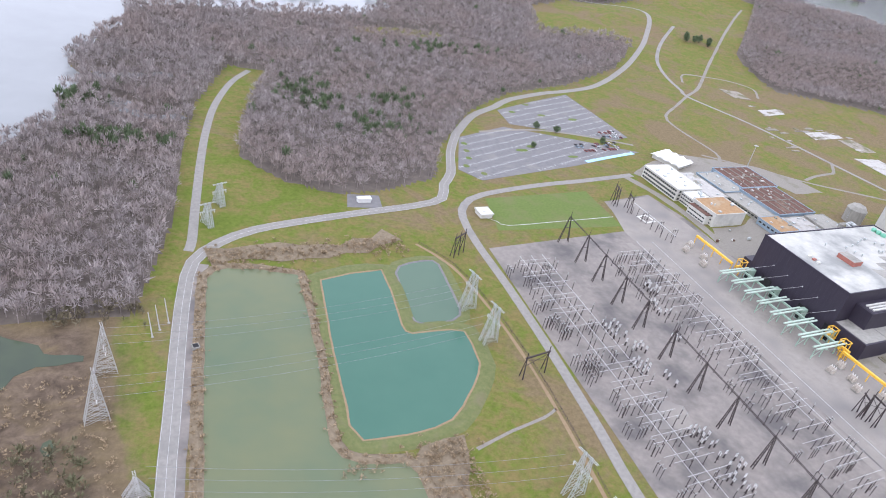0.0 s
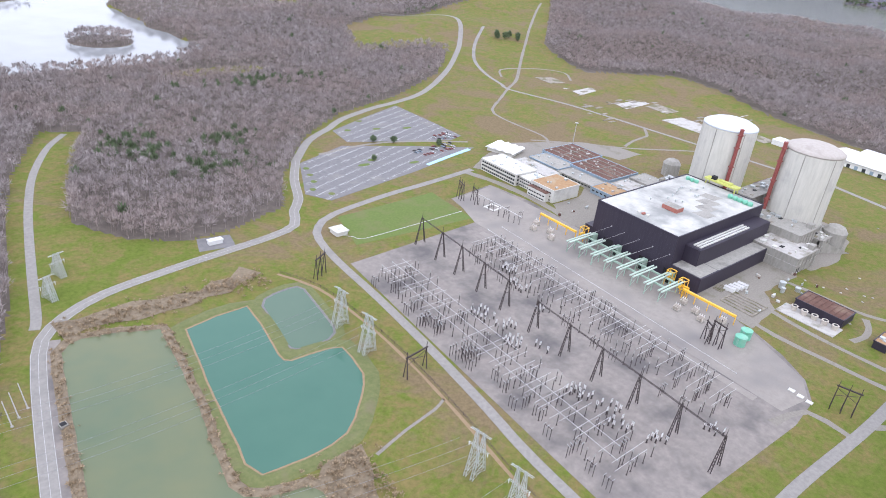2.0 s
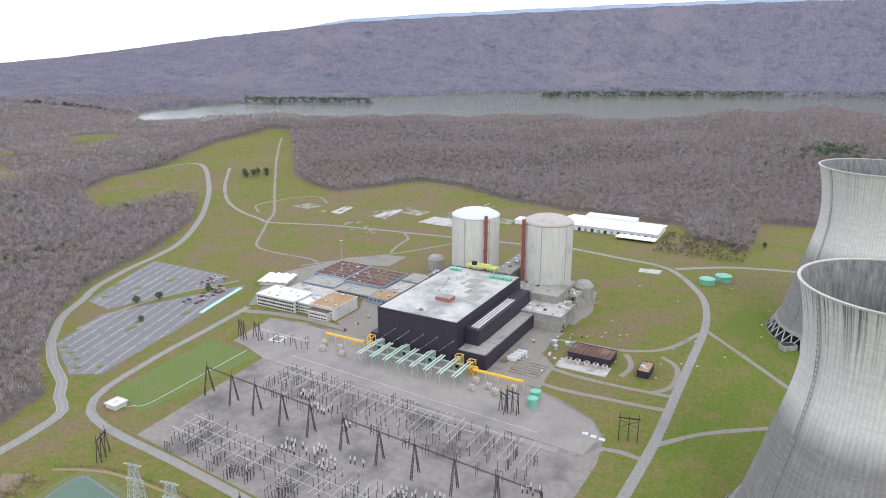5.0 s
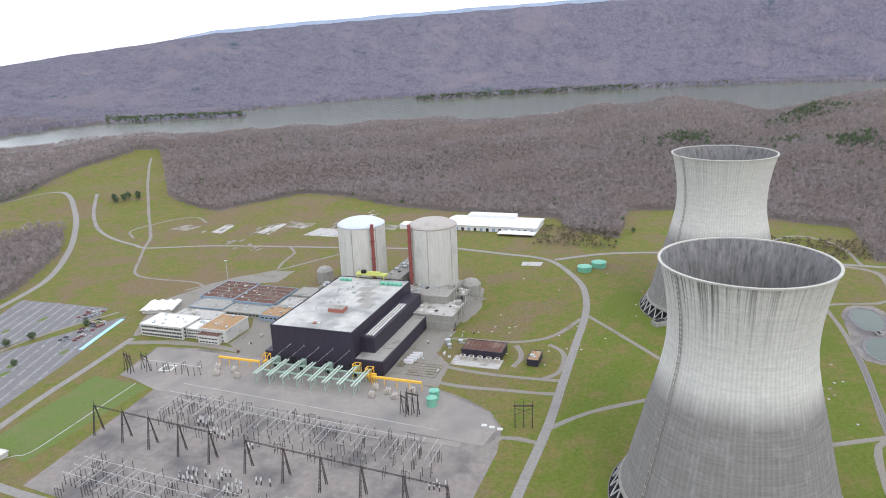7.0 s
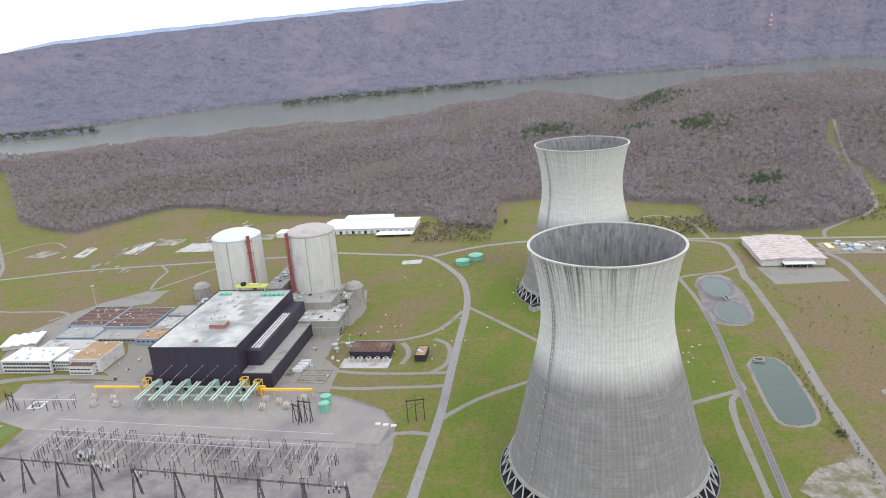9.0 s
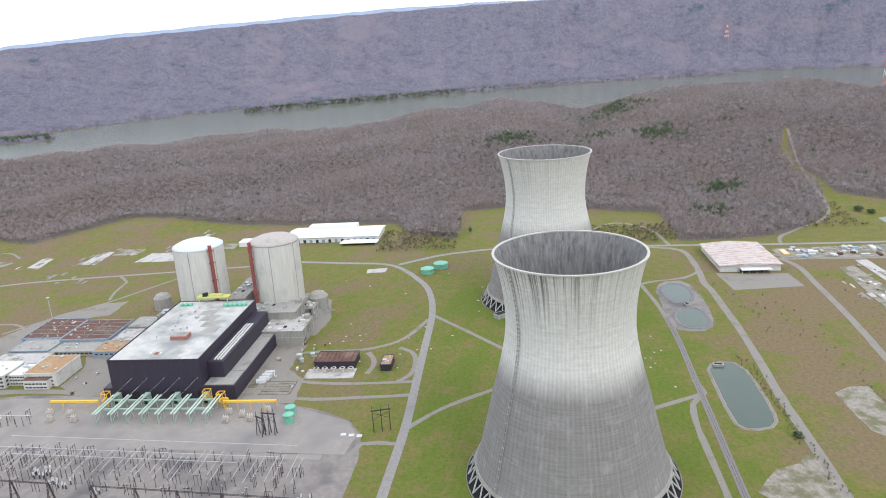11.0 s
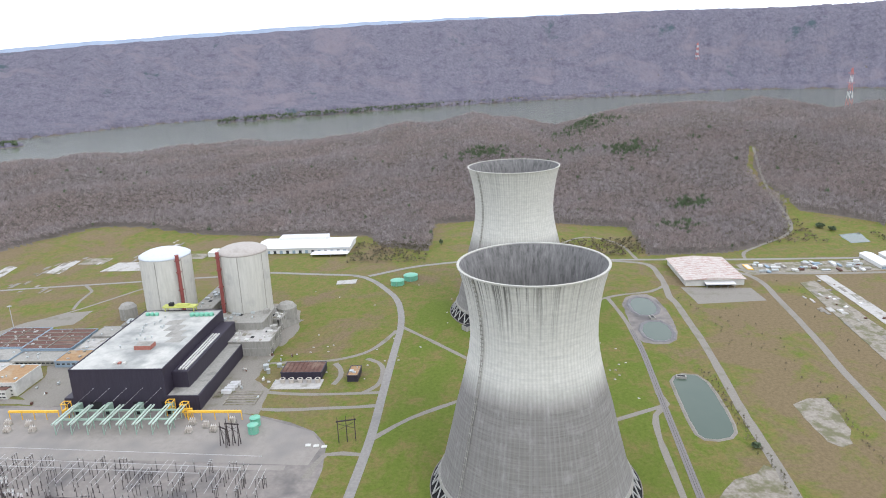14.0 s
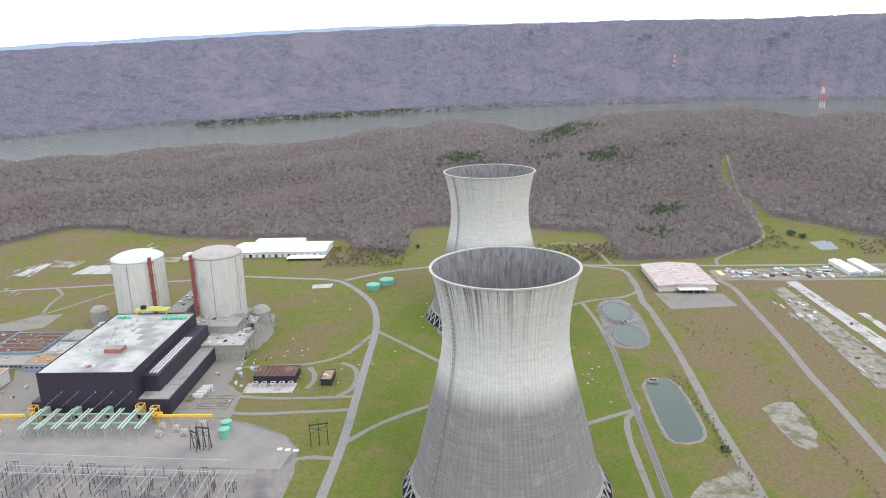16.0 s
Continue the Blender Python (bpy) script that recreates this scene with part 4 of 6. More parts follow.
setting("gravel_verge", strip([(-343, 180), (-330, 262), (-322, 305), (-311, 359), (-303, 398), (-294, 425)], 7, 0.10, wobble=0.3), M_yard, "grey gravel verge between road and pond", "verge")

# basins beside the near cooling tower
L_POND = wavy([(139, -119.4), (148.4, -124.3), (152.4, -130.8), (150, -141), (137.6, -145.6), (117, -146.6), (93, -145.8), (70.7, -144.3), (60, -142.3), (53.2, -137.5), (50.3, -128), (51.8, -120), (57.8, -116.7), (75, -116.3), (103, -117.6)], 0.5, 7, 1)
S_POND1 = wavy([(318.7, -119.3), (334, -124), (341, -131.4), (337, -141.3), (324.3, -145), (307.3, -145.3), (292.8, -141), (286.8, -133.4), (288.7, -124.8), (300, -120.4)], 0.4, 7, 2)
S_POND2 = wavy([(247, -117.4), (262.8, -121.7), (270, -128.7), (269.5, -139.5), (259, -144), (240.4, -144.3), (227, -140), (222, -132.6), (223.6, -123.8), (231.8, -118.4)], 0.4, 7, 4)
RIPRAP = [(322.5, -112.4), (341.7, -119), (350.4, -129), (351.4, -144.3), (338, -150.5), (305, -153.4), (272, -153), (243, -150), (224, -144.4), (215.4, -135.6), (214.5, -122.8), (220, -112.8), (236.3, -109), (277, -110.3)]
setting("riprap", Shape().slab(wavy(RIPRAP, 1.0, 7, 6), -0.4, 0.1), M_yard, "grey riprap apron round the twin basins", "riprap")
for pts, mt in ((L_POND, M_w_basin), (S_POND1, M_w_basin), (S_POND2, M_w_basin)):
    setting("basin_water", Shape().slab(pts, -0.5, 0.25), mt, "still green-grey water of an oblong basin", "pond")
bank("basin_bank", L_POND, [(-0.4, 0.2), (1.0, 0.6), (2.5, 0.03)], M_track, "pale worn earth bank of the basin")
for q in (S_POND1, S_POND2):
    bank("basin_bank", q, [(-0.6, 0.2), (0.6, 0.7), (2.2, 0.9), (3.6, 0.12)], M_lot, "grey riprap bank of the basin")
setting("basin_water", Shape().slab(wavy([(640, -452), (636, -480), (590, -484), (541, -474), (537, -448), (585, -452)], 0.8, 9, 8), -0.5, 0.25), M_w_basin, "dark pond in a mown clearing", "pond")
# rail siding
setting("rail_ballast", strip([(250, -108), (195, -108), (111, -104), (46, -101), (-17, -98), (-90, -95)], 5.0, 0.2), M_rr, "grey ballast of a rail siding", "railway")
for off in (-0.75, 0.75):
    setting("rail", strip([(250, -108), (195, -108), (111, -104), (46, -101), (-17, -98), (-90, -95)], 0.2, 0.42, offset=off), M_black, "rusty steel rail of the siding", "rail")
# old foundation slabs and rubble
SLABS = [[(469, 692), (556, 702), (556, 688), (464, 672)], [(478, 619), (565, 626), (556, 604), (473, 598)], [(380, -318), (386, -336), (181, -337), (128, -318), (130, -300)], [(405, -345), (405, -358), (170, -362), (170, -345)],
         [(-20, -106), (-7, -115), (3, -124), (10, -140), (19, -147), (15, -153), (3, -151), (-9, -153), (-34, -150), (-38, -122)], [(480, 545), (520, 540), (522, 490), (480, 486)], [(600, 665), (630, 660), (622, 590), (598, 595)], [(536, 480), (560, 470), (556, 420), (530, 425)],
         [(405, 210), (420, 212), (424, 188), (408, 188)], [(470, 770), (500, 760), (495, 730), (468, 735)], [(515, 596), (545, 598), (545, 560), (515, 560)]]
for k, q in enumerate(SLABS):
    setting("old_slab", Shape().slab(wavy(q, 1.0, 10, k), -0.3, 0.3 + 0.01 * k), M_slab if k in (0, 1, 3, 5, 6, 8) else M_rubble, "weathered concrete foundation slab of a removed building", "slab")
rng = random.Random(17)
for x0, x1, y0, y1, n in ((470, 566, 596, 634, 16), (512, 636, 486, 606, 26), (462, 560, 668, 706, 10), (396, 440, 560, 640, 8), (130, 400, -362, -300, 26)):
    for k in range(n):
        x, y, a, b = rng.uniform(x0, x1), rng.uniform(y0, y1), rng.uniform(2, 11), rng.uniform(0.8, 3.2)
        q = [(x - a, y - b), (x + a, y - b * rng.uniform(0.6, 1.1)), (x + a * rng.uniform(0.7, 1), y + b), (x - a, y + b)]
        setting("old_footing", Shape().slab(wavy(q, 0.8, 4, k), -0.3, 0.4 + 0.012 * k), rng.choice((M_slab, M_rubble, M_track)), "broken concrete footing of a removed building", "footing")
setting("bare_patch", Shape().slab(wavy([(100, -198), (109, -212), (108, -226), (83, -225), (62, -221), (45, -215), (39, -205), (49, -200), (73, -198)], 2.5, 6, 3), -0.3, 0.09), M_rubble, "bare brown earth patch in the grass", "bare ground")
paving("depot_pavement", [(456, -272), (466, -560), (425, -540), (412, -272)], M_rubble, "worn gravel storage yard", 0.1)
paving("works_pavement", [(372, -186), (366, -260), (325, -262), (318, -190)], M_track, "worn gravel forecourt", 0.07)
setting("basin_water", Shape().slab(wavy([(-420, 384), (-395, 376), (-385, 371), (-379, 367), (-375, 360), (-360, 355), (-361, 351), (-371, 350), (-380, 351), (-388, 346), (-393, 339), (-415, 334)], 2, 5, 6), -0.5, 0.12), M_w_marsh, "shallow green marsh pool with weed", "pond")
setting("basin_water", Shape().slab(wavy([(-377.8, 299), (-376.8, 302.8), (-374.5, 304), (-372.3, 302.3), (-372.5, 298), (-374.2, 294.7), (-376.6, 295.3)], 0.5, 3, 6), -0.5, 0.13), M_w_marsh, "small dark marsh pool", "pond")
road([(447, -252), (428, -276), (416, -310), (412, -360), (411, -440), (400, -500), (380, -560)], 7.0, "pale gravel road beside the storage yard", M_track, 0.13)
setting("bare_patch", Shape().slab(wavy([(300, -372), (300, -380), (180, -384), (180, -374)], 3, 8, 5), -0.3, 0.12), M_slab, "line of broken pale concrete in dry grass", "bare ground")


# ---- cooling towers ----
PROFILE = [(59.5, 9.5), (57.0, 16), (53.5, 30), (50.5, 42), (46.8, 58), (43.5, 70), (40.6, 82), (38.6, 92), (37.6, 101), (37.5, 108), (37.9, 116), (39.0, 125), (40.6, 134), (42.6, 142), (43.6, 145)]


def cooling_tower(at, scale, label, turn, concrete):
    t = thing("cooling_tower", label, "cooling tower", at, turn, "cooling towers")
    prof = [(r, z) for r, z in PROFILE]
    fine = []
    for (r0, z0), (r1, z1) in zip(prof, prof[1:]):
        for k in range(3):
            fine.append((r0 + (r1 - r0) * k / 3, z0 + (z1 - z0) * k / 3))
    fine.append(prof[-1])
    out = [(r * scale, z * scale) for r, z in fine]
    inn = [((r - 0.9) * scale, z * scale) for r, z in fine]
    part("shell", Shape().lathe(out, 144, cap=False), concrete, t, "pale concrete above, dark weathered concrete below", True)
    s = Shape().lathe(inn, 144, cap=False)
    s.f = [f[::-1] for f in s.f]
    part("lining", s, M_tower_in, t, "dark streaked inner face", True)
    R, Z = 43.6 * scale, 145 * scale
    part("lip", Shape().lathe([(R - 1.0, Z - 0.4), (R + 0.4, Z - 0.6), (R + 0.5, Z + 0.3), (R - 1.0, Z + 0.3), (R - 1.0, Z - 0.4)], 144, cap=False), M_silo, t, "grey stiffening ring at the rim")
    part("base_ring", Shape().lathe([(58.4 * scale, 9.0 * scale), (60.2 * scale, 9.0 * scale), (59.6 * scale, 11.2 * scale), (58.4 * scale, 11.2 * scale), (58.4 * scale, 9 * scale)], 96, cap=False), M_conc, t)
    part("fill", Shape().lathe([(53.5 * scale, 0.3), (54.5 * scale, 9.2 * scale)], 64), M_dark, t, "dark fill behind the columns")
    part("basin_wall", Shape().lathe([(66 * scale, 0), (66 * scale, 0.8), (65.4 * scale, 0.8), (65.4 * scale, 0.3)], 96, cap=False), M_yard, t, "low concrete basin wall")
    part("basin_floor", Shape().lathe([(65.4 * scale, 0.25), (0.1, 0.26)], 64, cap=False), M_dark, t)
    n = 40
    col = Shape().beam((0, 0, 0), (0, 0, 1), 0.5, 6).mesh("column", M_palew)
    for k in range(n):
        for sgn in (-1, 1):
            a, b = 2 * math.pi * k / n, 2 * math.pi * (k + sgn * 0.5) / n
            p, q = Vector((64.5 * scale * math.cos(a), 64.5 * scale * math.sin(a), 0.6)), Vector((59.2 * scale * math.cos(b), 59.2 * scale * math.sin(b), 9.6 * scale))
            ob = new("column", col)
            ob.parent = t
            d = q - p
            ob.matrix_local = Matrix.Translation(p) @ d.to_track_quat("Z", "Y").to_matrix().to_4x4() @ Matrix.Diagonal((1, 1, d.length, 1))
    # meridian ladder with cage hoops
    lad = Shape()
    for (r0, z0), (r1, z1) in zip(out, out[1:]):
        for off in (-0.8, 0.8):
            lad.beam((r0 + 0.7, off, z0), (r1 + 0.7, off, z1), 0.18)
        lad.box(r0 + 0.4, r0 + 1.2, -1.0, 1.0, z0 - 0.15, z0 + 0.15)
    part("ladder", lad, M_conc, t, "steel ladder up the shell")
    part("inlet_box", Shape().box(62 * scale, 74 * scale, 10, 18, 0, 4.5), M_conc, t, "concrete outlet box at the foot")
    part("inlet_mouth", Shape().box(63 * scale, 73 * scale, 11, 17, 4.2, 4.62), M_dark, t)
    return t


cooling_tower((0, 0, 0), 1.0, "tall hyperbolic concrete cooling tower, pale top, dark base", 128, M_tower)
cooling_tower((313, 0, 0), 1.045, "second hyperbolic concrete cooling tower near the woods", 128, M_tower_far)


# ---- turbine hall ----
def clad_ribs(x0, x1, y0, y1, z0, z1, step=2.4):
    s = Shape()
    y = y0 + step
    while y < y1 - 0.5:
        s.box(x0 - 0.04, x0, y - 0.12, y + 0.12, z0, z1)
        y += step
    return s


hall = thing("turbine_hall", "huge dark purple-clad turbine hall with a stained pale flat roof", "industrial building", (0, 0, 0))
part("body", Shape().box(98, 229, 281, 357, 9, 35), M_clad, hall)
part("lower_body", Shape().box(98.6, 229, 281.6, 356.4, 0, 9.05), M_clad, hall)
part("front_ribs", clad_ribs(98, 98, 281, 357, 9, 34.8), M_clad, hall)
part("roof", Shape().box(99, 228, 282, 356, 34.8, 35.25), M_roof, hall, "stained pale roof membrane")
par = Shape()
for b in ((98, 229, 280.8, 281.6), (98, 229, 356.4, 357.2), (97.8, 98.6, 281, 357), (228.4, 229.2, 281, 357)):
    par.box(*b, 34.5, 35.7)
part("parapet", par, M_clad, hall, "dark parapet trim")
part("side_bay", Shape().box(112, 222, 268, 281, 0, 26), M_clad, hall, "stepped dark side bay")
part("side_bay_roof", Shape().box(113, 221, 269, 281, 25.9, 26.3), M_clad, hall)
for y in (271.0, 273.6, 276.2):
    part("roof_duct", Shape().box(116, 190, y - 0.7, y + 0.7, 26.3, 27.2), M_offw, hall, "long cream roof duct")
part("low_bay", Shape().box(98, 222, 255, 268, 0, 12), M_clad, hall, "low dark side bay")
part("low_bay_roof", Shape().box(99, 221, 256, 268, 11.9, 12.3), M_conc, hall)
part("front_bay", Shape().box(97.6, 124, 254.6, 280.7, 0.1, 12.5), M_clad, hall)
part("front_bay_roof", Shape().box(99, 123, 256, 280, 12.4, 12.75), M_conc, hall)
part("north_bay", Shape().box(100, 150, 357, 366, 0, 10), M_clad, hall)
pent = part("penthouse", Shape().box(136, 146, 308, 322, 35.2, 38.6), M_brick, hall, "small red roof penthouse")
part("penthouse_roof", Shape().box(136.3, 145.7, 308.3, 321.7, 38.5, 38.75), M_conc, pent)
rng = random.Random(3)
for k in range(16):
    x, y = 140 + rng.random() * 70, 318 + rng.random() * 22
    part("roof_vent", Shape().lathe([(0.5, 35.2), (0.5, 36.8), (0.9, 36.9), (0.9, 37.4)], 8, (x, y)), M_galv, hall)
for k in range(5):
    part("green_fan", Shape().lathe([(2.2, 35.2), (2.5, 37.4), (1.6, 38.4)], 16, (214, 286 + 4.6 * k)), M_grtank, hall, "green roof fan housing")
for k in range(3):
    part("green_fan", Shape().lathe([(1.9, 35.2), (2.1, 37.2), (1.3, 38)], 16, (217, 340 + 4.4 * k)), M_grtank, hall, "green roof fan housing")
for k in range(3):
    part("roof_unit", Shape().box(108, 111, 316 + 4 * k, 318 + 4 * k, 35.2, 36.4), M_brick if k == 1 else M_offw, hall)
for k in range(4):
    part("roof_patch", Shape().slab(wavy([(150 + 14 * k, 290 + 6 * k), (164 + 14 * k, 288 + 6 * k), (166 + 12 * k, 300 + 7 * k), (152 + 13 * k, 303 + 6 * k)], 2.5, 4, k), 35.24, 35.27 + 0.01 * k), M_conc, hall, "grey worn roof patch")
for y in (290, 305, 318, 332, 345):
    part("stay_wire", Shape().beam((97.6, y - 6, 19.5), (80, y + 6, 9.5), 0.09).lathe([(0.3, 19.2), (0.35, 19.9)], 8, (97.4, y - 6)), M_bus, hall, "slender pale stay from the wall")
for y in (277, 300, 335):
    part("dark_door", Shape().box(98.3, 98.55, y, y + 9, 0, 7.5), M_dark, hall)


# ---- reactor buildings ----
def reactor(at, white, label, seed, stack_az):
    t = thing("reactor_building", label, "reactor building", at, 0, "reactor buildings")
    R = 24.6
    part("wall", Shape().lathe([(R, 0), (R, 79), (R - 0.5, 80)], 96, cap=False), M_silo, t, smooth=True)
    part("dome", Shape().lathe([(R + 0.15, 79.2), (R + 0.15, 80.4), (R * 0.9, 82.0), (R * 0.7, 84.2), (R * 0.45, 85.8), (R * 0.2, 86.7), (0.3, 87)], 64), M_dome if white else M_dome2, t, "shallow white dome" if white else "shallow brown-grey dome", True)
    for k in range(18):
        a = 2 * math.pi * (k + 0.3 * seed) / 18
        s = Shape().box(-0.06, 0.06, -0.16 if k % 3 else -0.45, 0.16 if k % 3 else 0.45, 1, 78.6)
        ob = part("joint", s, M_silo if k % 3 else M_conc, t)
        ob.matrix_local = pose((R + 0.02) * math.cos(a), (R + 0.02) * math.sin(a), 0, 0, 0, math.degrees(a))
    part("skirt_ring", Shape().lathe([(R + 1, 0), (R + 1, 16), (R + 0.1, 16.4)], 64, cap=False), M_conc, t)
    a = radians(stack_az)
    sx, sy = (R + 3) * math.cos(a), (R + 3) * math.sin(a)
    st = part("vent_stack", Shape().lathe([(1.7, 0), (1.7, 83), (1.9, 83.2), (1.9, 84)], 16, (sx, sy)), M_redp, t, "tall faded red vent stack")
    for z in (30, 48, 66, 78):
        part("stack_bracket", Shape().box(sx - 2.1, sx + 2.1, sy - 2.1, sy + 2.1, z, z + 0.8), M_redp, st)
    return t


reactor((271, 350, 0), True, "tall pale concrete reactor building with white domed top", 0, 228)
reactor((280, 274, 0), False, "tall pale concrete reactor building with brown domed top", 1, 140)


# ---- plant buildings ----
def windows(parent, x, y0, y1, z0, w=2.2, h=1.7, gap=0.6, face=-1):
    """A row of windows, each with frame and pane, on a wall that faces along x."""
    n = max(1, int((y1 - y0) / (w + gap)))
    step = (y1 - y0) / n
    for k in range(n):
        y = y0 + step * (k + 0.5)
        fr = part("window", Shape().box(x + face * 0.05 - 0.05, x + face * 0.05 + 0.05, y - w / 2 - 0.15, y + w / 2 + 0.15, z0 - 0.15, z0 + h + 0.15), M_conc, parent)
        part("pane", Shape().box(x + face * 0.12 - 0.03, x + face * 0.12 + 0.03, y - w / 2, y + w / 2, z0, z0 + h), M_glass, fr)


def windows_y(parent, y, x0, x1, z0, w=2.2, h=1.7, gap=0.6, face=-1):
    n = max(1, int((x1 - x0) / (w + gap)))
    step = (x1 - x0) / n
    for k in range(n):
        x = x0 + step * (k + 0.5)
        fr = part("window", Shape().box(x - w / 2 - 0.15, x + w / 2 + 0.15, y + face * 0.05 - 0.05, y + face * 0.05 + 0.05, z0 - 0.15, z0 + h + 0.15), M_conc, parent)
        part("pane", Shape().box(x - w / 2, x + w / 2, y + face * 0.12 - 0.03, y + face * 0.12 + 0.03, z0, z0 + h), M_glass, fr)


def flat_block(name, label, category, x0, x1, y0, y1, h, wall, roof, over=0.4, group="", parapet=True):
    t = thing(name, label, category, (0, 0, 0), 0, group)
    part("wall", Shape().box(x0, x1, y0, y1, -0.2, h), wall, t)
    part("roof", Shape().box(x0 + 0.3, x1 - 0.3, y0 + 0.3, y1 - 0.3, h - 0.05, h + 0.15), roof, t)
    if parapet:
        s = Shape()
        for b in ((x0 - over, x1 + over, y0 - over, y0 + 0.3), (x0 - over, x1 + over, y1 - 0.3, y1 + over), (x0 - over, x0 + 0.3, y0, y1), (x1 - 0.3, x1 + over, y0, y1)):
            s.box(*b, h - 0.5, h + 0.5)
        part("parapet", s, wall, t)
    return t


def vents(parent, x0, x1, y0, y1, z, n, seed, material=None, big=1.0):
    r = random.Random(seed)
    for k in range(n):
        x, y, a, b, c = r.uniform(x0, x1), r.uniform(y0, y1), r.uniform(0.6, 1.6) * big, r.uniform(0.6, 1.6) * big, r.uniform(0.7, 1.6) * big
        if k % 3:
            part("roof_unit", Shape().box(x - a, x + a, y - b, y + b, z, z + c).box(x - a * 1.1, x + a * 1.1, y - b * 1.1, y + b * 1.1, z + c, z + c + 0.15), material or M_galv, parent)
        else:
            part("roof_vent", Shape().lathe([(a * 0.5, z), (a * 0.5, z + c), (a * 0.8, z + c + 0.1), (a * 0.3, z + c + 0.5)], 8, (x, y)), material or M_galv, parent)


adm = flat_block("office_building", "cream three-storey office block with a white flat roof", "office building", 121, 150, 469, 517, 11.5, M_offw, M_white)
for z in (1.2, 4.8, 8.4):
    windows(adm, 121, 470, 516, z)
    windows_y(adm, 469, 123, 148, z)
vents(adm, 126, 146, 474, 512, 11.6, 9, 1)
link = flat_block("office_link", "low cream link building with an entrance", "office building", 126, 148, 452.5, 468.5, 9.5, M_offw, M_white)
for z in (1.2, 4.4, 7.2):
    windows(link, 126, 453, 468, z, 1.6, 1.2)
vents(link, 130, 146, 455, 466, 9.6, 5, 2, big=1.4)
adm2 = flat_block("office_wing", "cream office wing with an orange-stained flat roof", "office building", 124, 160, 423, 452, 12, M_offw, M_orange)
for z in (1.2, 4.6, 8.2):
    windows(adm2, 124, 426, 450, z, 2.6, 1.1, 0.6)
part("lower_roof", Shape().box(118.5, 124, 428, 450, -0.2, 8.5), M_offw, adm2)
part("rust_roof", Shape().box(118.2, 124, 427.7, 450.3, 8.45, 8.8), M_rust, adm2, "rust-brown lower roof")
for z in (1.2, 4.6):
    windows(adm2, 118.5, 429, 449, z, 2.6, 1.1, 0.6)
vents(adm2, 130, 156, 427, 448, 12.1, 4, 3)

BLOCKS = [(207, 256, 424, 474, 7, M_bluew, M_rust, "low workshop with a rust-brown flat roof"), (214, 264, 477, 519, 6, M_bluew, M_rust, "low workshop with a patchy rust-brown roof"),
          (180, 205, 398, 424, 6, M_bluew, M_orange, "low annex with an orange-stained roof"), (184, 206, 426, 470, 4.5, M_conc, M_conc, "low grey concrete annex"), (186, 213, 472, 512, 5, M_bluew, M_conc, "long low annex with a pale metal roof"),
          (158, 180, 462, 512, 5.5, M_conc, M_slab, "low pale-roofed building behind the offices"), (206, 240, 398, 422, 5, M_conc, M_slab, "small grey flat-roofed store"), (236, 262, 380, 420, 7, M_conc, M_conc, "grey concrete plant block")]
for k, (x0, x1, y0, y1, h, wall, roof, lb) in enumerate(BLOCKS):
    b = flat_block("workshop", lb, "workshop", x0, x1, y0, y1, h, wall, roof, group="low workshops")
    vents(b, x0 + 3, x1 - 3, y0 + 3, y1 - 3, h + 0.1, 16 if k < 2 else 6, 20 + k, M_slab if k < 3 else None, 0.8)
    windows(b, x0, y0 + 1, y1 - 1, h * 0.45, 3, 1.3, 1.2)
    if k < 2:
        s = Shape()
        for j in range(1, 5):
            x = x0 + (x1 - x0) * j / 5
            s.box(x - 0.35, x + 0.35, y0, y1, h, h + 0.75)
        s.box(x0, x1, (y0 + y1) / 2 - 0.35, (y0 + y1) / 2 + 0.35, h, h + 0.78)
        part("roof_divider", s, M_track, b, "raised tan roof divider")

# canvas-roofed gatehouse
gate = thing("gatehouse", "white gatehouse with a folded peaked roof", "gatehouse", (184, 546, 0), 18)
part("wall", Shape().box(-13, 13, -15, 15, -0.2, 4), M_offw, gate)
s = Shape()
for k in range(4):
    y0 = -17 + 8.5 * k
    s.add([(-15, y0, 4.05), (15, y0, 4.05), (15, y0 + 4.25, 5.6), (-15, y0 + 4.25, 5.6), (15, y0 + 8.5, 4.05), (-15, y0 + 8.5, 4.05)], [(0, 1, 2, 3), (3, 2, 4, 5), (1, 4, 2), (0, 3, 5)])
part("roof", s, M_white, gate, "white folded roof")

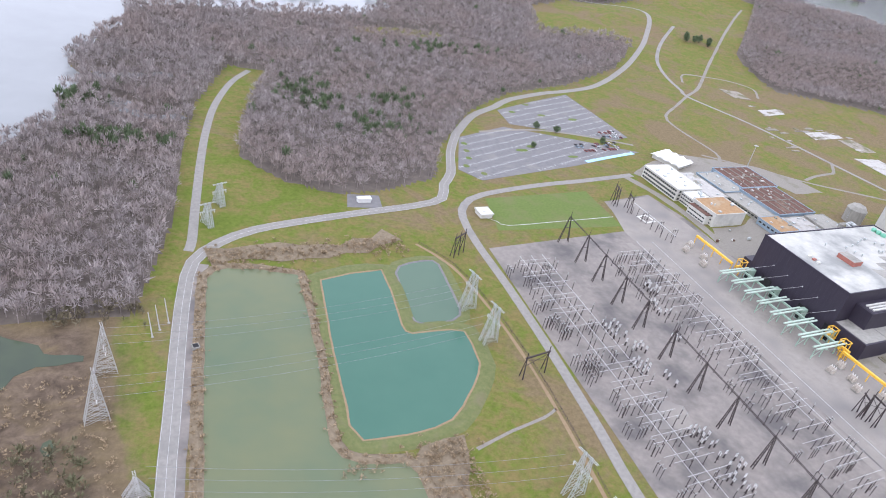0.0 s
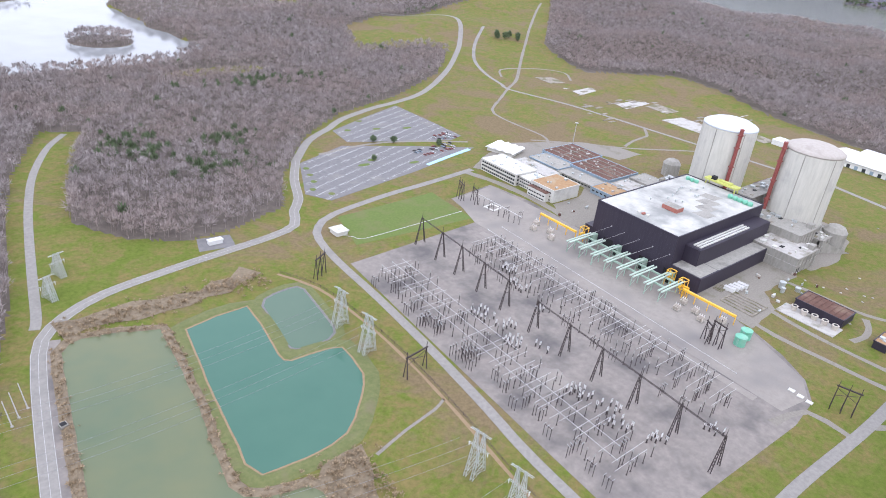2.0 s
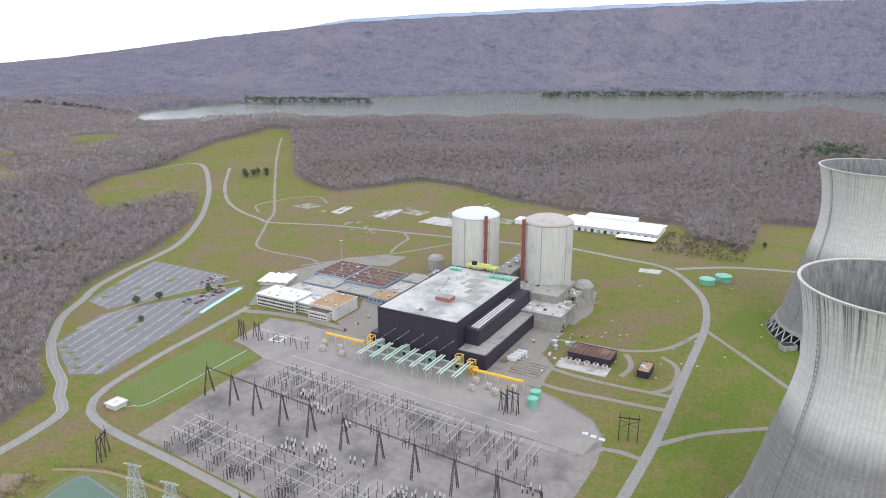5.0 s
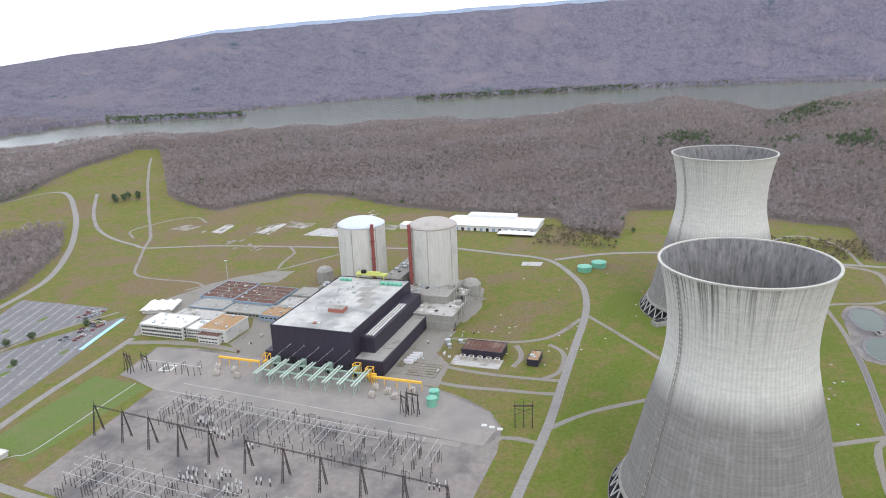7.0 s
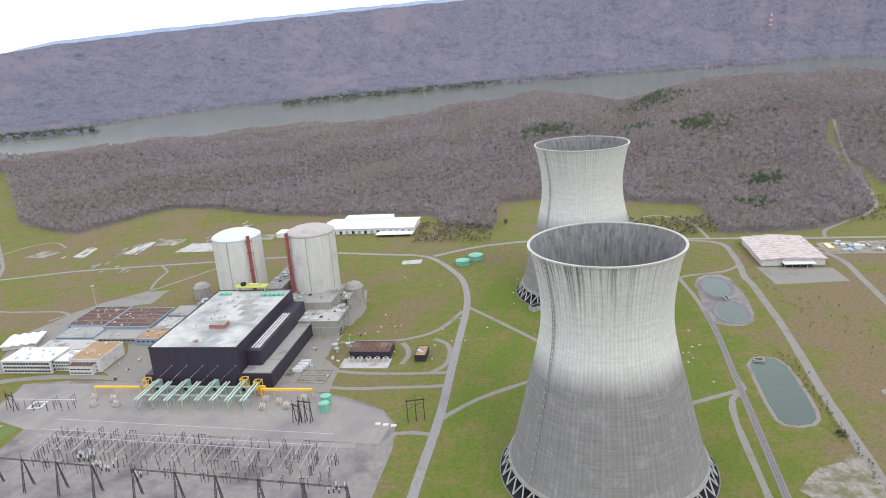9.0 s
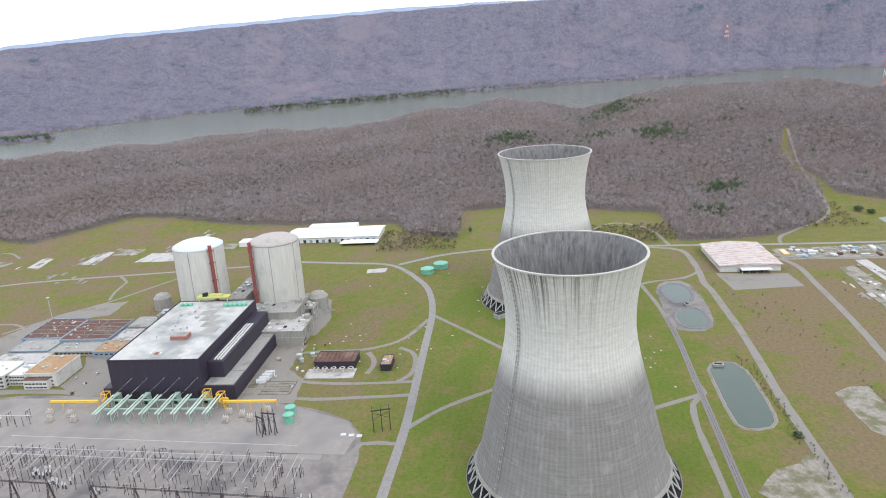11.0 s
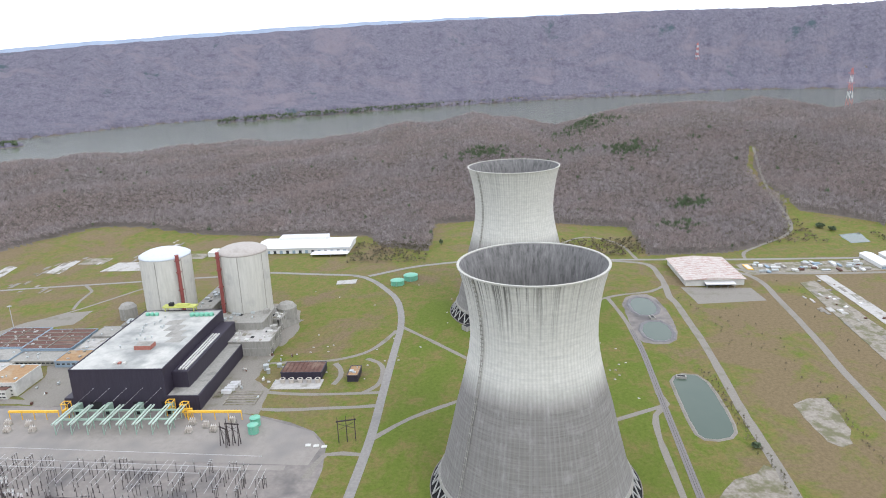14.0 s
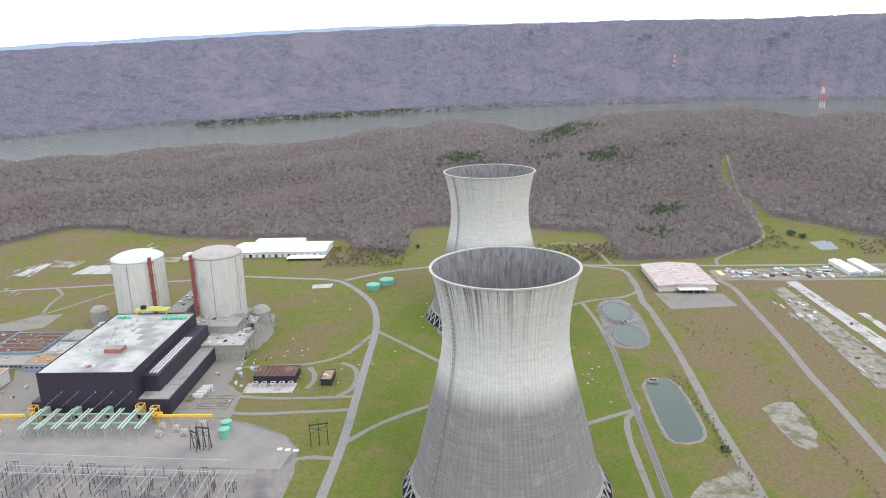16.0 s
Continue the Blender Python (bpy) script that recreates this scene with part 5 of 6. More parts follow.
# auxiliary concrete round the reactors
AUX = [(200, 237, 229, 268, 14, "square grey concrete pump house"), (230, 262, 244, 300, 21, "stained concrete fuel building between hall and reactor"), (230, 252, 300, 372, 24, "stained concrete auxiliary block behind the hall"),
       (255, 330, 303, 322, 27, "long concrete control block between the reactors"), (262, 300, 236, 252, 12, "low concrete annex beside the reactor"), (244, 262, 372, 392, 15, "grey concrete annex beside the reactor")]
for k, (x0, x1, y0, y1, h, lb) in enumerate(AUX):
    b = flat_block("auxiliary_building", lb, "plant building", x0, x1, y0, y1, h, M_conc, M_conc if k else M_slab, group="auxiliary buildings")
    vents(b, x0 + 2, x1 - 2, y0 + 2, y1 - 2, h + 0.1, 9, 40 + k, M_galv if k % 2 else M_offw, 1.5)
    part("doorway", Shape().box(x0 + 3, x0 + 8, y0 - 0.15, y0 + 0.1, 0, 5), M_dark, b)
    for j in range(5):
        x, y, a = x0 + (x1 - x0) * (0.12 + 0.18 * j), y0 + (y1 - y0) * (0.25 + 0.5 * ((j * 7 + k) % 3) / 2), 1.6 + 0.5 * ((j + k) % 3)
        part("roof_hatch", Shape().box(x - a, x + a, y - a * 0.7, y + a * 0.7, h + 0.1, h + 0.5), M_dark if j % 2 else M_rubble, b)
        part("pilaster", Shape().box(x - 0.4, x + 0.4, y0 - 0.5, y0, 0, h - 0.6), M_conc, b)
        yy = y0 + (y1 - y0) * (0.1 + 0.2 * j)
        part("pilaster", Shape().box(x0 - 0.5, x0, yy - 0.4, yy + 0.4, 0, h - 0.6), M_conc, b)
    part("stair_head", Shape().box(x1 - 8, x1 - 2, y0 + 1.5, y0 + 6.5, h, h + 4), M_conc, b)
    part("wall_band", Shape().box(x0 - 0.2, x1 + 0.2, y0 - 0.2, y1 + 0.2, h * 0.55, h * 0.55 + 0.4), M_slab, b)
part("wing_wall", Shape().add([(262, 240, 0), (290, 222, 0), (290, 222, 0.4), (262, 240, 12), (262, 238, 0), (290, 220.5, 0), (290, 220.5, 0.4), (262, 238, 12)], [(0, 1, 2, 3), (4, 7, 6, 5), (3, 2, 6, 7), (0, 3, 7, 4)]), M_conc, b)


rng = random.Random(29)
for k in range(34):
    x, y = rng.uniform(106, 205), rng.uniform(208, 250) if k % 2 else rng.uniform(370, 418)
    if k % 2 and x < 140 and y > 236:
        continue
    t = thing("yard_equipment", "small weathered equipment skid standing on gravel", "equipment skid", (x, y, 0.05), rng.choice((0, 90, 12)), "equipment skids")
    a, c = rng.uniform(0.7, 2.0), rng.uniform(0.8, 2.4)
    part("skid", Shape().box(-a, a, -a * 0.6, a * 0.6, 0, 0.25), M_rubble, t)
    part("casing", Shape().box(-a * 0.85, a * 0.5, -a * 0.5, a * 0.5, 0.25, c), rng.choice((M_offw, M_galv, M_beige, M_rust)), t)
    part("cap", Shape().lathe([(a * 0.3, 0.25), (a * 0.3, c * 1.2), (a * 0.1, c * 1.3)], 8, (a * 0.7, 0)), M_galv, t)


def tank(at, r, h, material, label, category="tank", dome=0.12, group=""):
    t = thing("storage_tank", label, category, at, 0, group)
    part("shell", Shape().lathe([(r, 0), (r, h)], 32), material, t, smooth=False)
    part("roof", Shape().lathe([(r + 0.1, h), (r * 0.7, h + r * dome), (r * 0.2, h + r * dome * 1.5), (0.1, h + r * dome * 1.55)], 32), material, t)
    part("rim", Shape().lathe([(r + 0.25, h - 0.4), (r + 0.25, h + 0.1), (r, h + 0.1)], 32, cap=False), material, t)
    lad = Shape()
    lad.beam((-r - 0.3, -0.4, 0), (-r - 0.3, -0.4, h), 0.08).beam((-r - 0.3, 0.4, 0), (-r - 0.3, 0.4, h), 0.08)
    part("ladder", lad, M_galv, t)
    return t


tank((291, 238, 0), 10, 15, M_conc, "round grey concrete storage tank with a domed top", dome=0.4)
tank((304, 416, 0), 9, 13, M_conc, "round grey concrete storage tank with a domed top", dome=0.4)
tank((63, 201, 0.1), 3.8, 6.5, M_grtank, "small mint-green upright tank", group="green tanks")
tank((74, 203, 0.1), 3.8, 6.5, M_grtank, "small mint-green upright tank", group="green tanks")
tank((402, 136, 0), 8, 5.5, M_grtank, "squat green tank in the grass", group="far green tanks")
tank((420, 122, 0), 8.5, 6, M_grtank, "squat green tank in the grass", group="far green tanks")

# crane on the hall roof edge
crane = thing("gantry_crane", "yellow-green gantry crane behind the hall roof", "crane", (229.5, 322, 35))
for y in (-14, 14):
    for x in (-3, 3):
        part("leg", Shape().beam((x, y, -11), (x, y, 4), 0.6), M_ygreen, crane)
part("bridge", Shape().box(-4, 4, -16, 16, 4, 5.5).box(-2, 2, -9, 3, 5.5, 7), M_ygreen, crane, "yellow-green bridge girder")
part("cab", Shape().box(-3, 1, 6, 10, 5.5, 8.5), M_dark, crane)

# long white warehouse
wh = thing("warehouse", "long white metal warehouse with a low roof", "warehouse", (0, 0, 0))
part("wall", Shape().box(548, 602, 222, 352, -0.2, 8), M_white, wh)
part("roof", Shape().add([(546, 220, 8.0), (546, 354, 8.0), (575, 354, 11.5), (575, 220, 11.5), (604, 220, 8.0), (604, 354, 8.0)], [(0, 3, 2, 1), (3, 4, 5, 2), (0, 4, 3), (1, 2, 5)]), M_white, wh, "low white metal roof")
for k in range(14):
    part("door", Shape().box(547.7, 547.95, 226 + 9 * k, 230 + 9 * k, 0, 4.5), M_glass if k % 2 else M_bluew, wh)
part("upper_box", Shape().box(585, 603, 260, 330, 8, 14), M_white, wh)
cv = thing("canopy", "white folded canvas canopy beside the warehouse", "canopy", (535, 246, 0))
part("roof", Shape().add([(-8, -26, 3.5), (8, -26, 3.5), (0, -18, 6.5), (-8, -2, 3.5), (8, -2, 3.5), (0, 10, 7), (-8, 26, 3.5), (8, 26, 3.5)], [(0, 1, 2), (0, 2, 3), (1, 4, 2), (2, 4, 5, 3), (3, 5, 6), (4, 7, 5), (5, 7, 6)]), M_white, cv)
for x in (-7, 7):
    for y in (-24, -2, 24):
        part("post", Shape().beam((x, y, 0), (x, y, 3.6), 0.2), M_galv, cv)
flat_block("gate_store", "small white flat-roofed store near the woods", "shed", 540, 560, 380, 420, 6, M_white, M_white)
flat_block("rubble_store", "low brown store near the reactors", "shed", 360, 390, 330, 350, 5, M_rust, M_orange)

# diesel buildings south of the hall
br = flat_block("diesel_building", "long dark building with a rust-brown flat roof", "plant building", 150, 171, 170, 205, 6.5, M_clad, M_rust)
s = Shape()
for k in range(1, 9):
    s.box(150, 171, 170 + k * 35 / 9 - 0.25, 170 + k * 35 / 9 + 0.25, 6.5, 7.2)
part("roof_ribs", s, M_rust, br)
part("yard_slab", Shape().box(132, 149.5, 168, 210, -0.2, 0.5), M_slab, br, "pale concrete slab in front")
for k in range(5):
    f = part("cooler", Shape().lathe([(2.0, 0.5), (2.0, 3.2), (2.5, 3.4), (2.5, 4.0), (1.6, 4.0)], 16, (144, 172 + 7.5 * k)), M_beige, br, "round cream cooler")
    part("fan_mouth", Shape().lathe([(1.5, 3.9), (1.5, 4.03)], 12, (144, 172 + 7.5 * k)), M_dark, f)
hb = flat_block("switch_house", "small dark building with a rust-orange flat roof", "plant building", 145, 164, 138, 147, 5.5, M_clad, M_orange)
vents(hb, 148, 162, 140, 145, 5.6, 4, 60)
for k in range(4):
    tr = thing("site_container", "white oblong storage container beside the hall", "container", (126 + 5 * k, 244 - 0.8 * k, 0), 6, "white containers")
    part("box", Shape().box(-1.8, 1.8, -4, 4, 0.2, 2.8), M_white, tr)
    part("lid", Shape().box(-1.95, 1.95, -4.15, 4.15, 2.8, 3.0), M_bus, tr)
for x, y, r, h in ((170, 224, 2.4, 5), (163, 220, 1.6, 4), (176, 214, 2.0, 3.0)):
    tank((x, y, 0), r, h, M_galv, "small grey upright vessel beside the track", group="small vessels")
for x0, x1, y0, y1 in ((106, 128, 214, 240), (118, 130, 246, 253)):
    cr = thing("pipe_rack", "low pale concrete pipe trench frame", "pipe rack", (0, 0, 0))
    for k in range(6):
        x = x0 + (x1 - x0) * k / 5
        part("sleeper", Shape().box(x - 0.5, x + 0.5, y0, y1, 0, 0.6), M_rubble, cr)
    part("rail", Shape().box(x0, x1, y0, y0 + 1, 0.6, 0.9).box(x0, x1, y1 - 1, y1, 0.6, 0.9), M_rubble, cr)

# generator bus frames in front of the hall
gb = thing("bus_duct_frame", "mint-green steel frame carrying bus ducts before the hall", "bus frame", (0, 0, 0))
for x in (70, 84):
    part("long_beam", Shape().box(x - 0.6, x + 0.6, 262, 352, 7.2, 8.4), M_green, gb)
for k in range(8):
    y = 264 + 12.4 * k
    for dy in (-1.1, 1.1):
        part("cross_duct", Shape().beam((60, y + dy * 1.2, 9.1), (90, y + dy * 1.2, 9.1), 0.72, 8), M_mint, gb)
    for x in (61, 70, 84):
        part("leg", Shape().beam((x, y, 0), (x, y, 7.6), 0.4), M_green, gb)
    part("brace", Shape().beam((61, y, 1), (70, y, 7), 0.18), M_green, gb)
    part("brace", Shape().beam((84, y, 1), (70, y, 7), 0.18), M_green, gb)
    if k % 2:
        part("duct_box", Shape().box(90, 96, y - 2, y + 2, 0, 8.5), M_green, gb)
        part("duct_mouth", Shape().box(89.8, 90.05, y - 1.4, y + 1.4, 1, 6), M_dark, gb)


def yellow_gantry(y0, y1, x, fy):
    t = thing("yellow_duct_gantry", "yellow steel gantry with a long horizontal duct", "gantry", (0, 0, 0), 0, "yellow gantries")
    part("duct", Shape().box(x - 0.8, x + 0.8, min(y0, y1), max(y0, y1), 6.4, 8.0), M_yellow, t)
    for f in np.linspace(y0, y1, 5):
        part("leg", Shape().beam((x, f, 0), (x, f, 6.4), 0.35), M_yellow, t)
    for dx in (-2.5, 2.5):
        for dy in (-2.5, 2.5):
            part("frame_leg", Shape().beam((x + 5 + dx, fy + dy, 0), (x + 5 + dx, fy + dy, 12), 0.32), M_yellow, t)
    for z in (5, 11.6):
        part("frame_ring", Shape().box(x + 2, x + 8, fy - 3, fy - 2.5, z, z + 0.45).box(x + 2, x + 8, fy + 2.5, fy + 3, z, z + 0.45).box(x + 2, x + 2.5, fy - 3, fy + 3, z, z + 0.45).box(x + 7.5, x + 8, fy - 3, fy + 3, z, z + 0.45), M_yellow, t)
    part("link", Shape().box(x, x + 5, fy - 0.6, fy + 0.6, 6.5, 7.8), M_yellow, t)


yellow_gantry(362, 402, 84, 358)
yellow_gantry(258, 216, 82, 262)
yellow_gantry(256, 262, 86, 275)


def transformer(at, turn):
    t = thing("transformer", "cream oil-filled power transformer with white bushings", "transformer", at, turn, "power transformers")
    part("tank", Shape().box(-2.0, 2.0, -1.5, 1.5, 0.6, 3.6), M_beige, t)
    part("plinth", Shape().box(-2.6, 2.6, -2.2, 2.7, 0, 0.6), M_conc, t)
    for x in (-2.2, 0, 2.2):
        part("radiator", Shape().box(x * 0.75 - 0.5, x * 0.75 + 0.5, 1.6, 2.5, 0.8, 3.2), M_beige, t)
        part("bushing", Shape().lathe([(0.2, 3.6), (0.34, 4.0), (0.22, 4.9), (0.14, 5.4)], 8, (x * 0.7, -0.5)), M_ins, t)
    part("conservator", Shape().beam((-1.8, 0.9, 4.3), (1.8, 0.9, 4.3), 0.45, 10), M_beige, t)


for x, y, a in ((66, 372, 90), (74, 380, 90), (66, 392, 90), (76, 398, 90), (64, 250, 90), (72, 240, 90), (66, 232, 90), (78, 222, 90), (76, 252, 90)):
    transformer((x, y, 0.1), a)


# ---- switchyard ----
def skew(x, y):
    """The yard's rows lean a little against the hall."""
    return x - 0.065 * (395 - y)


def gantry_tower(at, h, label="tall dark lattice A-frame of the switchyard gantry"):
    t = thing("gantry_tower", label, "gantry tower", at, 0, "gantry towers")
    for sx in (-1, 1):
        for sy in (-1, 1):
            part("leg", Shape().beam((sx * 4.6, sy * 0.7, 0), (sx * 0.4, sy * 0.3, h), 0.3, w2=0.2), M_black, t)
    s = Shape()
    for k in range(9):
        z = h * (0.06 + 0.1 * k)
        z2 = z + h * 0.1
        w, w2 = 4.6 - 4.2 * z / h, 4.6 - 4.2 * z2 / h
        for sx in (-1, 1):
            s.beam((sx * w, -0.6, z), (sx * w2, 0.5, z2), 0.12).beam((sx * w, 0.6, z), (sx * w2, -0.5, z2), 0.12)
        if k == 5:
            s.beam((-w, 0, z), (w, 0, z), 0.2)
    part("bracing", s, M_black, t)
    part("spire", Shape().beam((0, 0, h), (0, 0, h + 5), 0.22, w2=0.08), M_black, t)
    return t


GANTRY_Y = [419, 392, 368, 342, 316, 287, 258, 231, 203, 175, 148]
first = gantry_tower((-35, GANTRY_Y[0], 0.05), 22)
for k, y in enumerate(GANTRY_Y[1:]):
    copy_thing(first, pose(-35 - 0.085 * (419 - y), y, 0.05, 0, 0, 0))
for n, (a, b) in enumerate(zip(GANTRY_Y, GANTRY_Y[1:])):
    if n == 4:
        continue
    x0, x1 = -35 - 0.085 * (419 - a), -35 - 0.085 * (419 - b)
    t = thing("gantry_girder", "dark lattice girder spanning between gantry towers", "gantry girder", (0, 0, 21.6), 0, "gantry girders")
    for dx in (-0.5, 0.5):
        part("chord", Shape().beam((x0 + dx, a, 0), (x1 + dx, b, 0), 0.18), M_black, t)
    s = Shape()
    for k in range(12):
        f, g = k / 12, (k + 1) / 12
        s.beam((x0 + (x1 - x0) * f - 0.5, a + (b - a) * f, 0), (x0 + (x1 - x0) * g + 0.5, a + (b - a) * g, 0.1), 0.1)
    part("lacing", s, M_black, t)

# long bus tubes
for x, y0, y1 in ((-91, 176, 392), (-82, 182, 392), (-73, 270, 392), (17, 190, 398), (31, 180, 396), (9, 215, 380)):
    t = thing("bus_tube", "long pale aluminium bus tube on posts", "bus tube", (0, 0, 9.0), 0, "long bus tubes")
    part("tube", Shape().beam((skew(x, y0), y0, 0), (skew(x, y1), y1, 0), 0.14, 8), M_bus, t)
    for e in (y0, y1):
        part("end_cap", Shape().lathe([(0.28, -0.3), (0.28, 0.3)], 8, (skew(x, e), e)), M_galv, t)


def post_insulator(h):
    t = thing("bus_support", "dark steel post with a porcelain insulator on top", "bus support", (0, 0, 0), 0, "bus supports")
    part("post", Shape().beam((0, 0, 0), (0, 0, h), 0.19, 6).box(-0.4, 0.4, -0.4, 0.4, 0, 0.25), M_black, t)
    part("insulator", Shape().lathe([(0.16, h), (0.28, h + 0.3), (0.16, h + 0.6), (0.28, h + 0.9), (0.16, h + 1.2), (0.28, h + 1.5), (0.16, h + 1.8)], 8), M_palew, t)
    return t


rng = random.Random(9)
sup = post_insulator(6.8)
sup.matrix_world = pose(-91, 392, 0.05)
cross = thing("cross_tube", "short pale cross-bus tube over the yard", "bus tube", (-96, 388, 8.6), 0, "cross bus tubes")
part("tube", Shape().beam((0, 0, 0), (27, 0, 0), 0.1, 6), M_bus, cross)
BAYS = [388 - 13.2 * k for k in range(17)]
for k, y in enumerate(BAYS):
    for j in range(2):
        yy = y - 4.4 * j
        if (k, j) != (0, 0) and rng.random() < 0.7:
            copy_thing(cross, pose(skew(-97 + rng.uniform(-3, 3), yy), yy, 8.6))
        if rng.random() < 0.75:
            copy_thing(cross, pose(skew(-8 + rng.uniform(-5, 5), yy), yy, 8.5))
        for x in (-97, -91, -86, -82, -77, -72, -64):
            if rng.random() < 0.56:
                copy_thing(sup, pose(skew(x, yy) + rng.uniform(-0.3, 0.3), yy + rng.uniform(-0.8, 0.8), 0.05))
        for x in (-14, -8, -3, 2, 9, 13, 17, 24):
            if rng.random() < 0.56:
                copy_thing(sup, pose(skew(x, yy) + rng.uniform(-0.3, 0.3), yy + rng.uniform(-0.8, 0.8), 0.05))


def breaker():
    t = thing("circuit_breaker", "switchyard breaker with white porcelain columns on a dark stand", "circuit breaker", (0, 0, 0), 0, "circuit breakers")
    part("stand", Shape().box(-0.3, 0.3, -0.25, 0.25, 0, 2.6).box(-0.6, 0.6, -0.4, 0.4, 0, 0.25), M_black, t)
    for x in (-0.45, 0.45):
        part("column", Shape().lathe([(0.16, 2.6), (0.27, 3.0), (0.18, 3.4), (0.27, 3.8), (0.18, 4.2), (0.26, 4.6), (0.14, 5.0)], 8, (x, 0)), M_ins, t)
    part("head", Shape().beam((-0.9, 0, 5.1), (0.9, 0, 5.1), 0.18, 6), M_galv, t)
    return t


brk = breaker()
brk.matrix_world = pose(-3, 356, 0.05)
# clusters of breakers: middle, rows and columns
for cx, cy, nx, ny in ((-2, 352, 3, 5), (-12, 332, 3, 5), (-62, 318, 3, 5), (-58, 300, 3, 4), (-66, 284, 3, 4), (-58, 270, 2, 4), (-70, 228, 3, 5), (-66, 210, 3, 4), (-72, 196, 3, 5), (-66, 180, 3, 4), (-24, 300, 2, 3), (-30, 165, 2, 4)):
    for i in range(nx):
        for j in range(ny):
            if rng.random() < 0.7:
                copy_thing(brk, pose(cx + (i - nx / 2) * 4.2 + rng.uniform(-0.6, 0.6), cy + (j - ny / 2) * 3.1 + rng.uniform(-0.4, 0.4), 0.05, 0, 0, rng.choice((0, 90))))


def disconnect():
    t = thing("disconnect_stand", "dark three-post disconnect switch stand", "switch stand", (0, 0, 0), 0, "switch stands")
    for y in (-2.4, 0, 2.4):
        part("post", Shape().beam((0, y, 0), (0, y, 7.6), 0.16, 6), M_black, t)
    part("crossarm", Shape().box(-0.12, 0.12, -2.8, 2.8, 6.9, 7.1), M_black, t)
    for y in (-2.4, 0, 2.4):
        part("blade", Shape().beam((-1.2, y, 7.8), (1.2, y, 8.1), 0.08), M_galv, t)
    return t


dis = disconnect()
dis.matrix_world = pose(-74, 380, 0.05)
for k, y in enumerate(BAYS):
    for n, x in enumerate((-103, -96, -76, -18, -4, 8, 24)):
        if rng.random() < 0.55:
            continue
        copy_thing(dis, pose(skew(x, y) + rng.uniform(-1, 1), y - 5 + rng.uniform(-2, 2), 0.05, 0, 0, rng.choice((0, 0, 90))))
for cx, cy in ((-102, 322), (-106, 288)):
    for k in range(7):
        copy_thing(dis, pose(cx + rng.uniform(-6, 8), cy + rng.uniform(-7, 7), 0.05, 0, 0, rng.choice((0, 90))))
setting("yard_puddle", Shape().slab(wavy([(-84, 264), (-63, 250), (-70, 234), (-92, 240)], 4, 5, 2), 0, 0.065), M_apron, "pale damp silt patch on the crushed stone", "bare ground")
for x0, x1, y in ((62, 62, 440), (66, 66, 425), (70, 70, 412)):
    copy_thing(dis, pose(x0, y, 0.1, 0, 0, 90))
for k in range(12):
    copy_thing(sup, pose(58 + 2.2 * (k % 3), 452 - 4.2 * k, 0.1))
bt = thing("bus_tube", "pale bus tube at the end of the apron", "bus tube", (60, 0, 8.8), 0, "long bus tubes")
part("tube", Shape().beam((0, 402, 0), (0, 455, 0), 0.28, 8), M_bus, bt)
wf = thing("floor_frame", "white painted square frame lying on the apron", "marking", (66, 442, 0.16), 8)
part("band", Shape().box(-6, 6, -6, -4.2, 0, 0.3).box(-6, 6, 4.2, 6, 0, 0.3).box(-6, -4.2, -4.2, 4.2, 0, 0.3).box(4.2, 6, -4.2, 4.2, 0, 0.3), M_offw, wf)


def portal(at, turn, w, h, legs=3, label="dark wooden H-frame line portal", material=None):
    t = thing("line_portal", label, "line portal", at, turn, "line portals")
    m = material or M_black
    for k in range(legs):
        x = -w / 2 + w * k / (legs - 1)
        part("leg", Shape().beam((x, -1.6, 0), (x, 0, h), 0.4, 6, 0.28), m, t)
        part("strut", Shape().beam((x, 1.6, 0), (x, 0, h), 0.32, 6, 0.22), m, t)
        part("peak", Shape().beam((x, 0, h), (x, 0, h + 3), 0.2), m, t)
    part("crossarm", Shape().box(-w / 2 - 1, w / 2 + 1, -0.35, 0.35, h - 1.2, h - 0.4), m, t)
    part("brace", Shape().beam((-w / 2, 0, h * 0.55), (w / 2, 0, h * 0.85), 0.16).beam((w / 2, 0, h * 0.55), (-w / 2, 0, h * 0.85), 0.16), m, t)
    return t


portal((-128, 414, 0), 30, 12, 16)
portal((-139, 293, 0), 8, 16, 15, 2)
portal((51, 129, 0), 105, 12, 17)
portal((47, 210, 0.1), 80, 9, 17, 3)
portal((45, 216, 0.1), 60, 6, 15, 2)
portal((52, 470, 0.1), 70, 10, 16, 3)
portal((58, 458, 0.1), 70, 9, 14, 2)


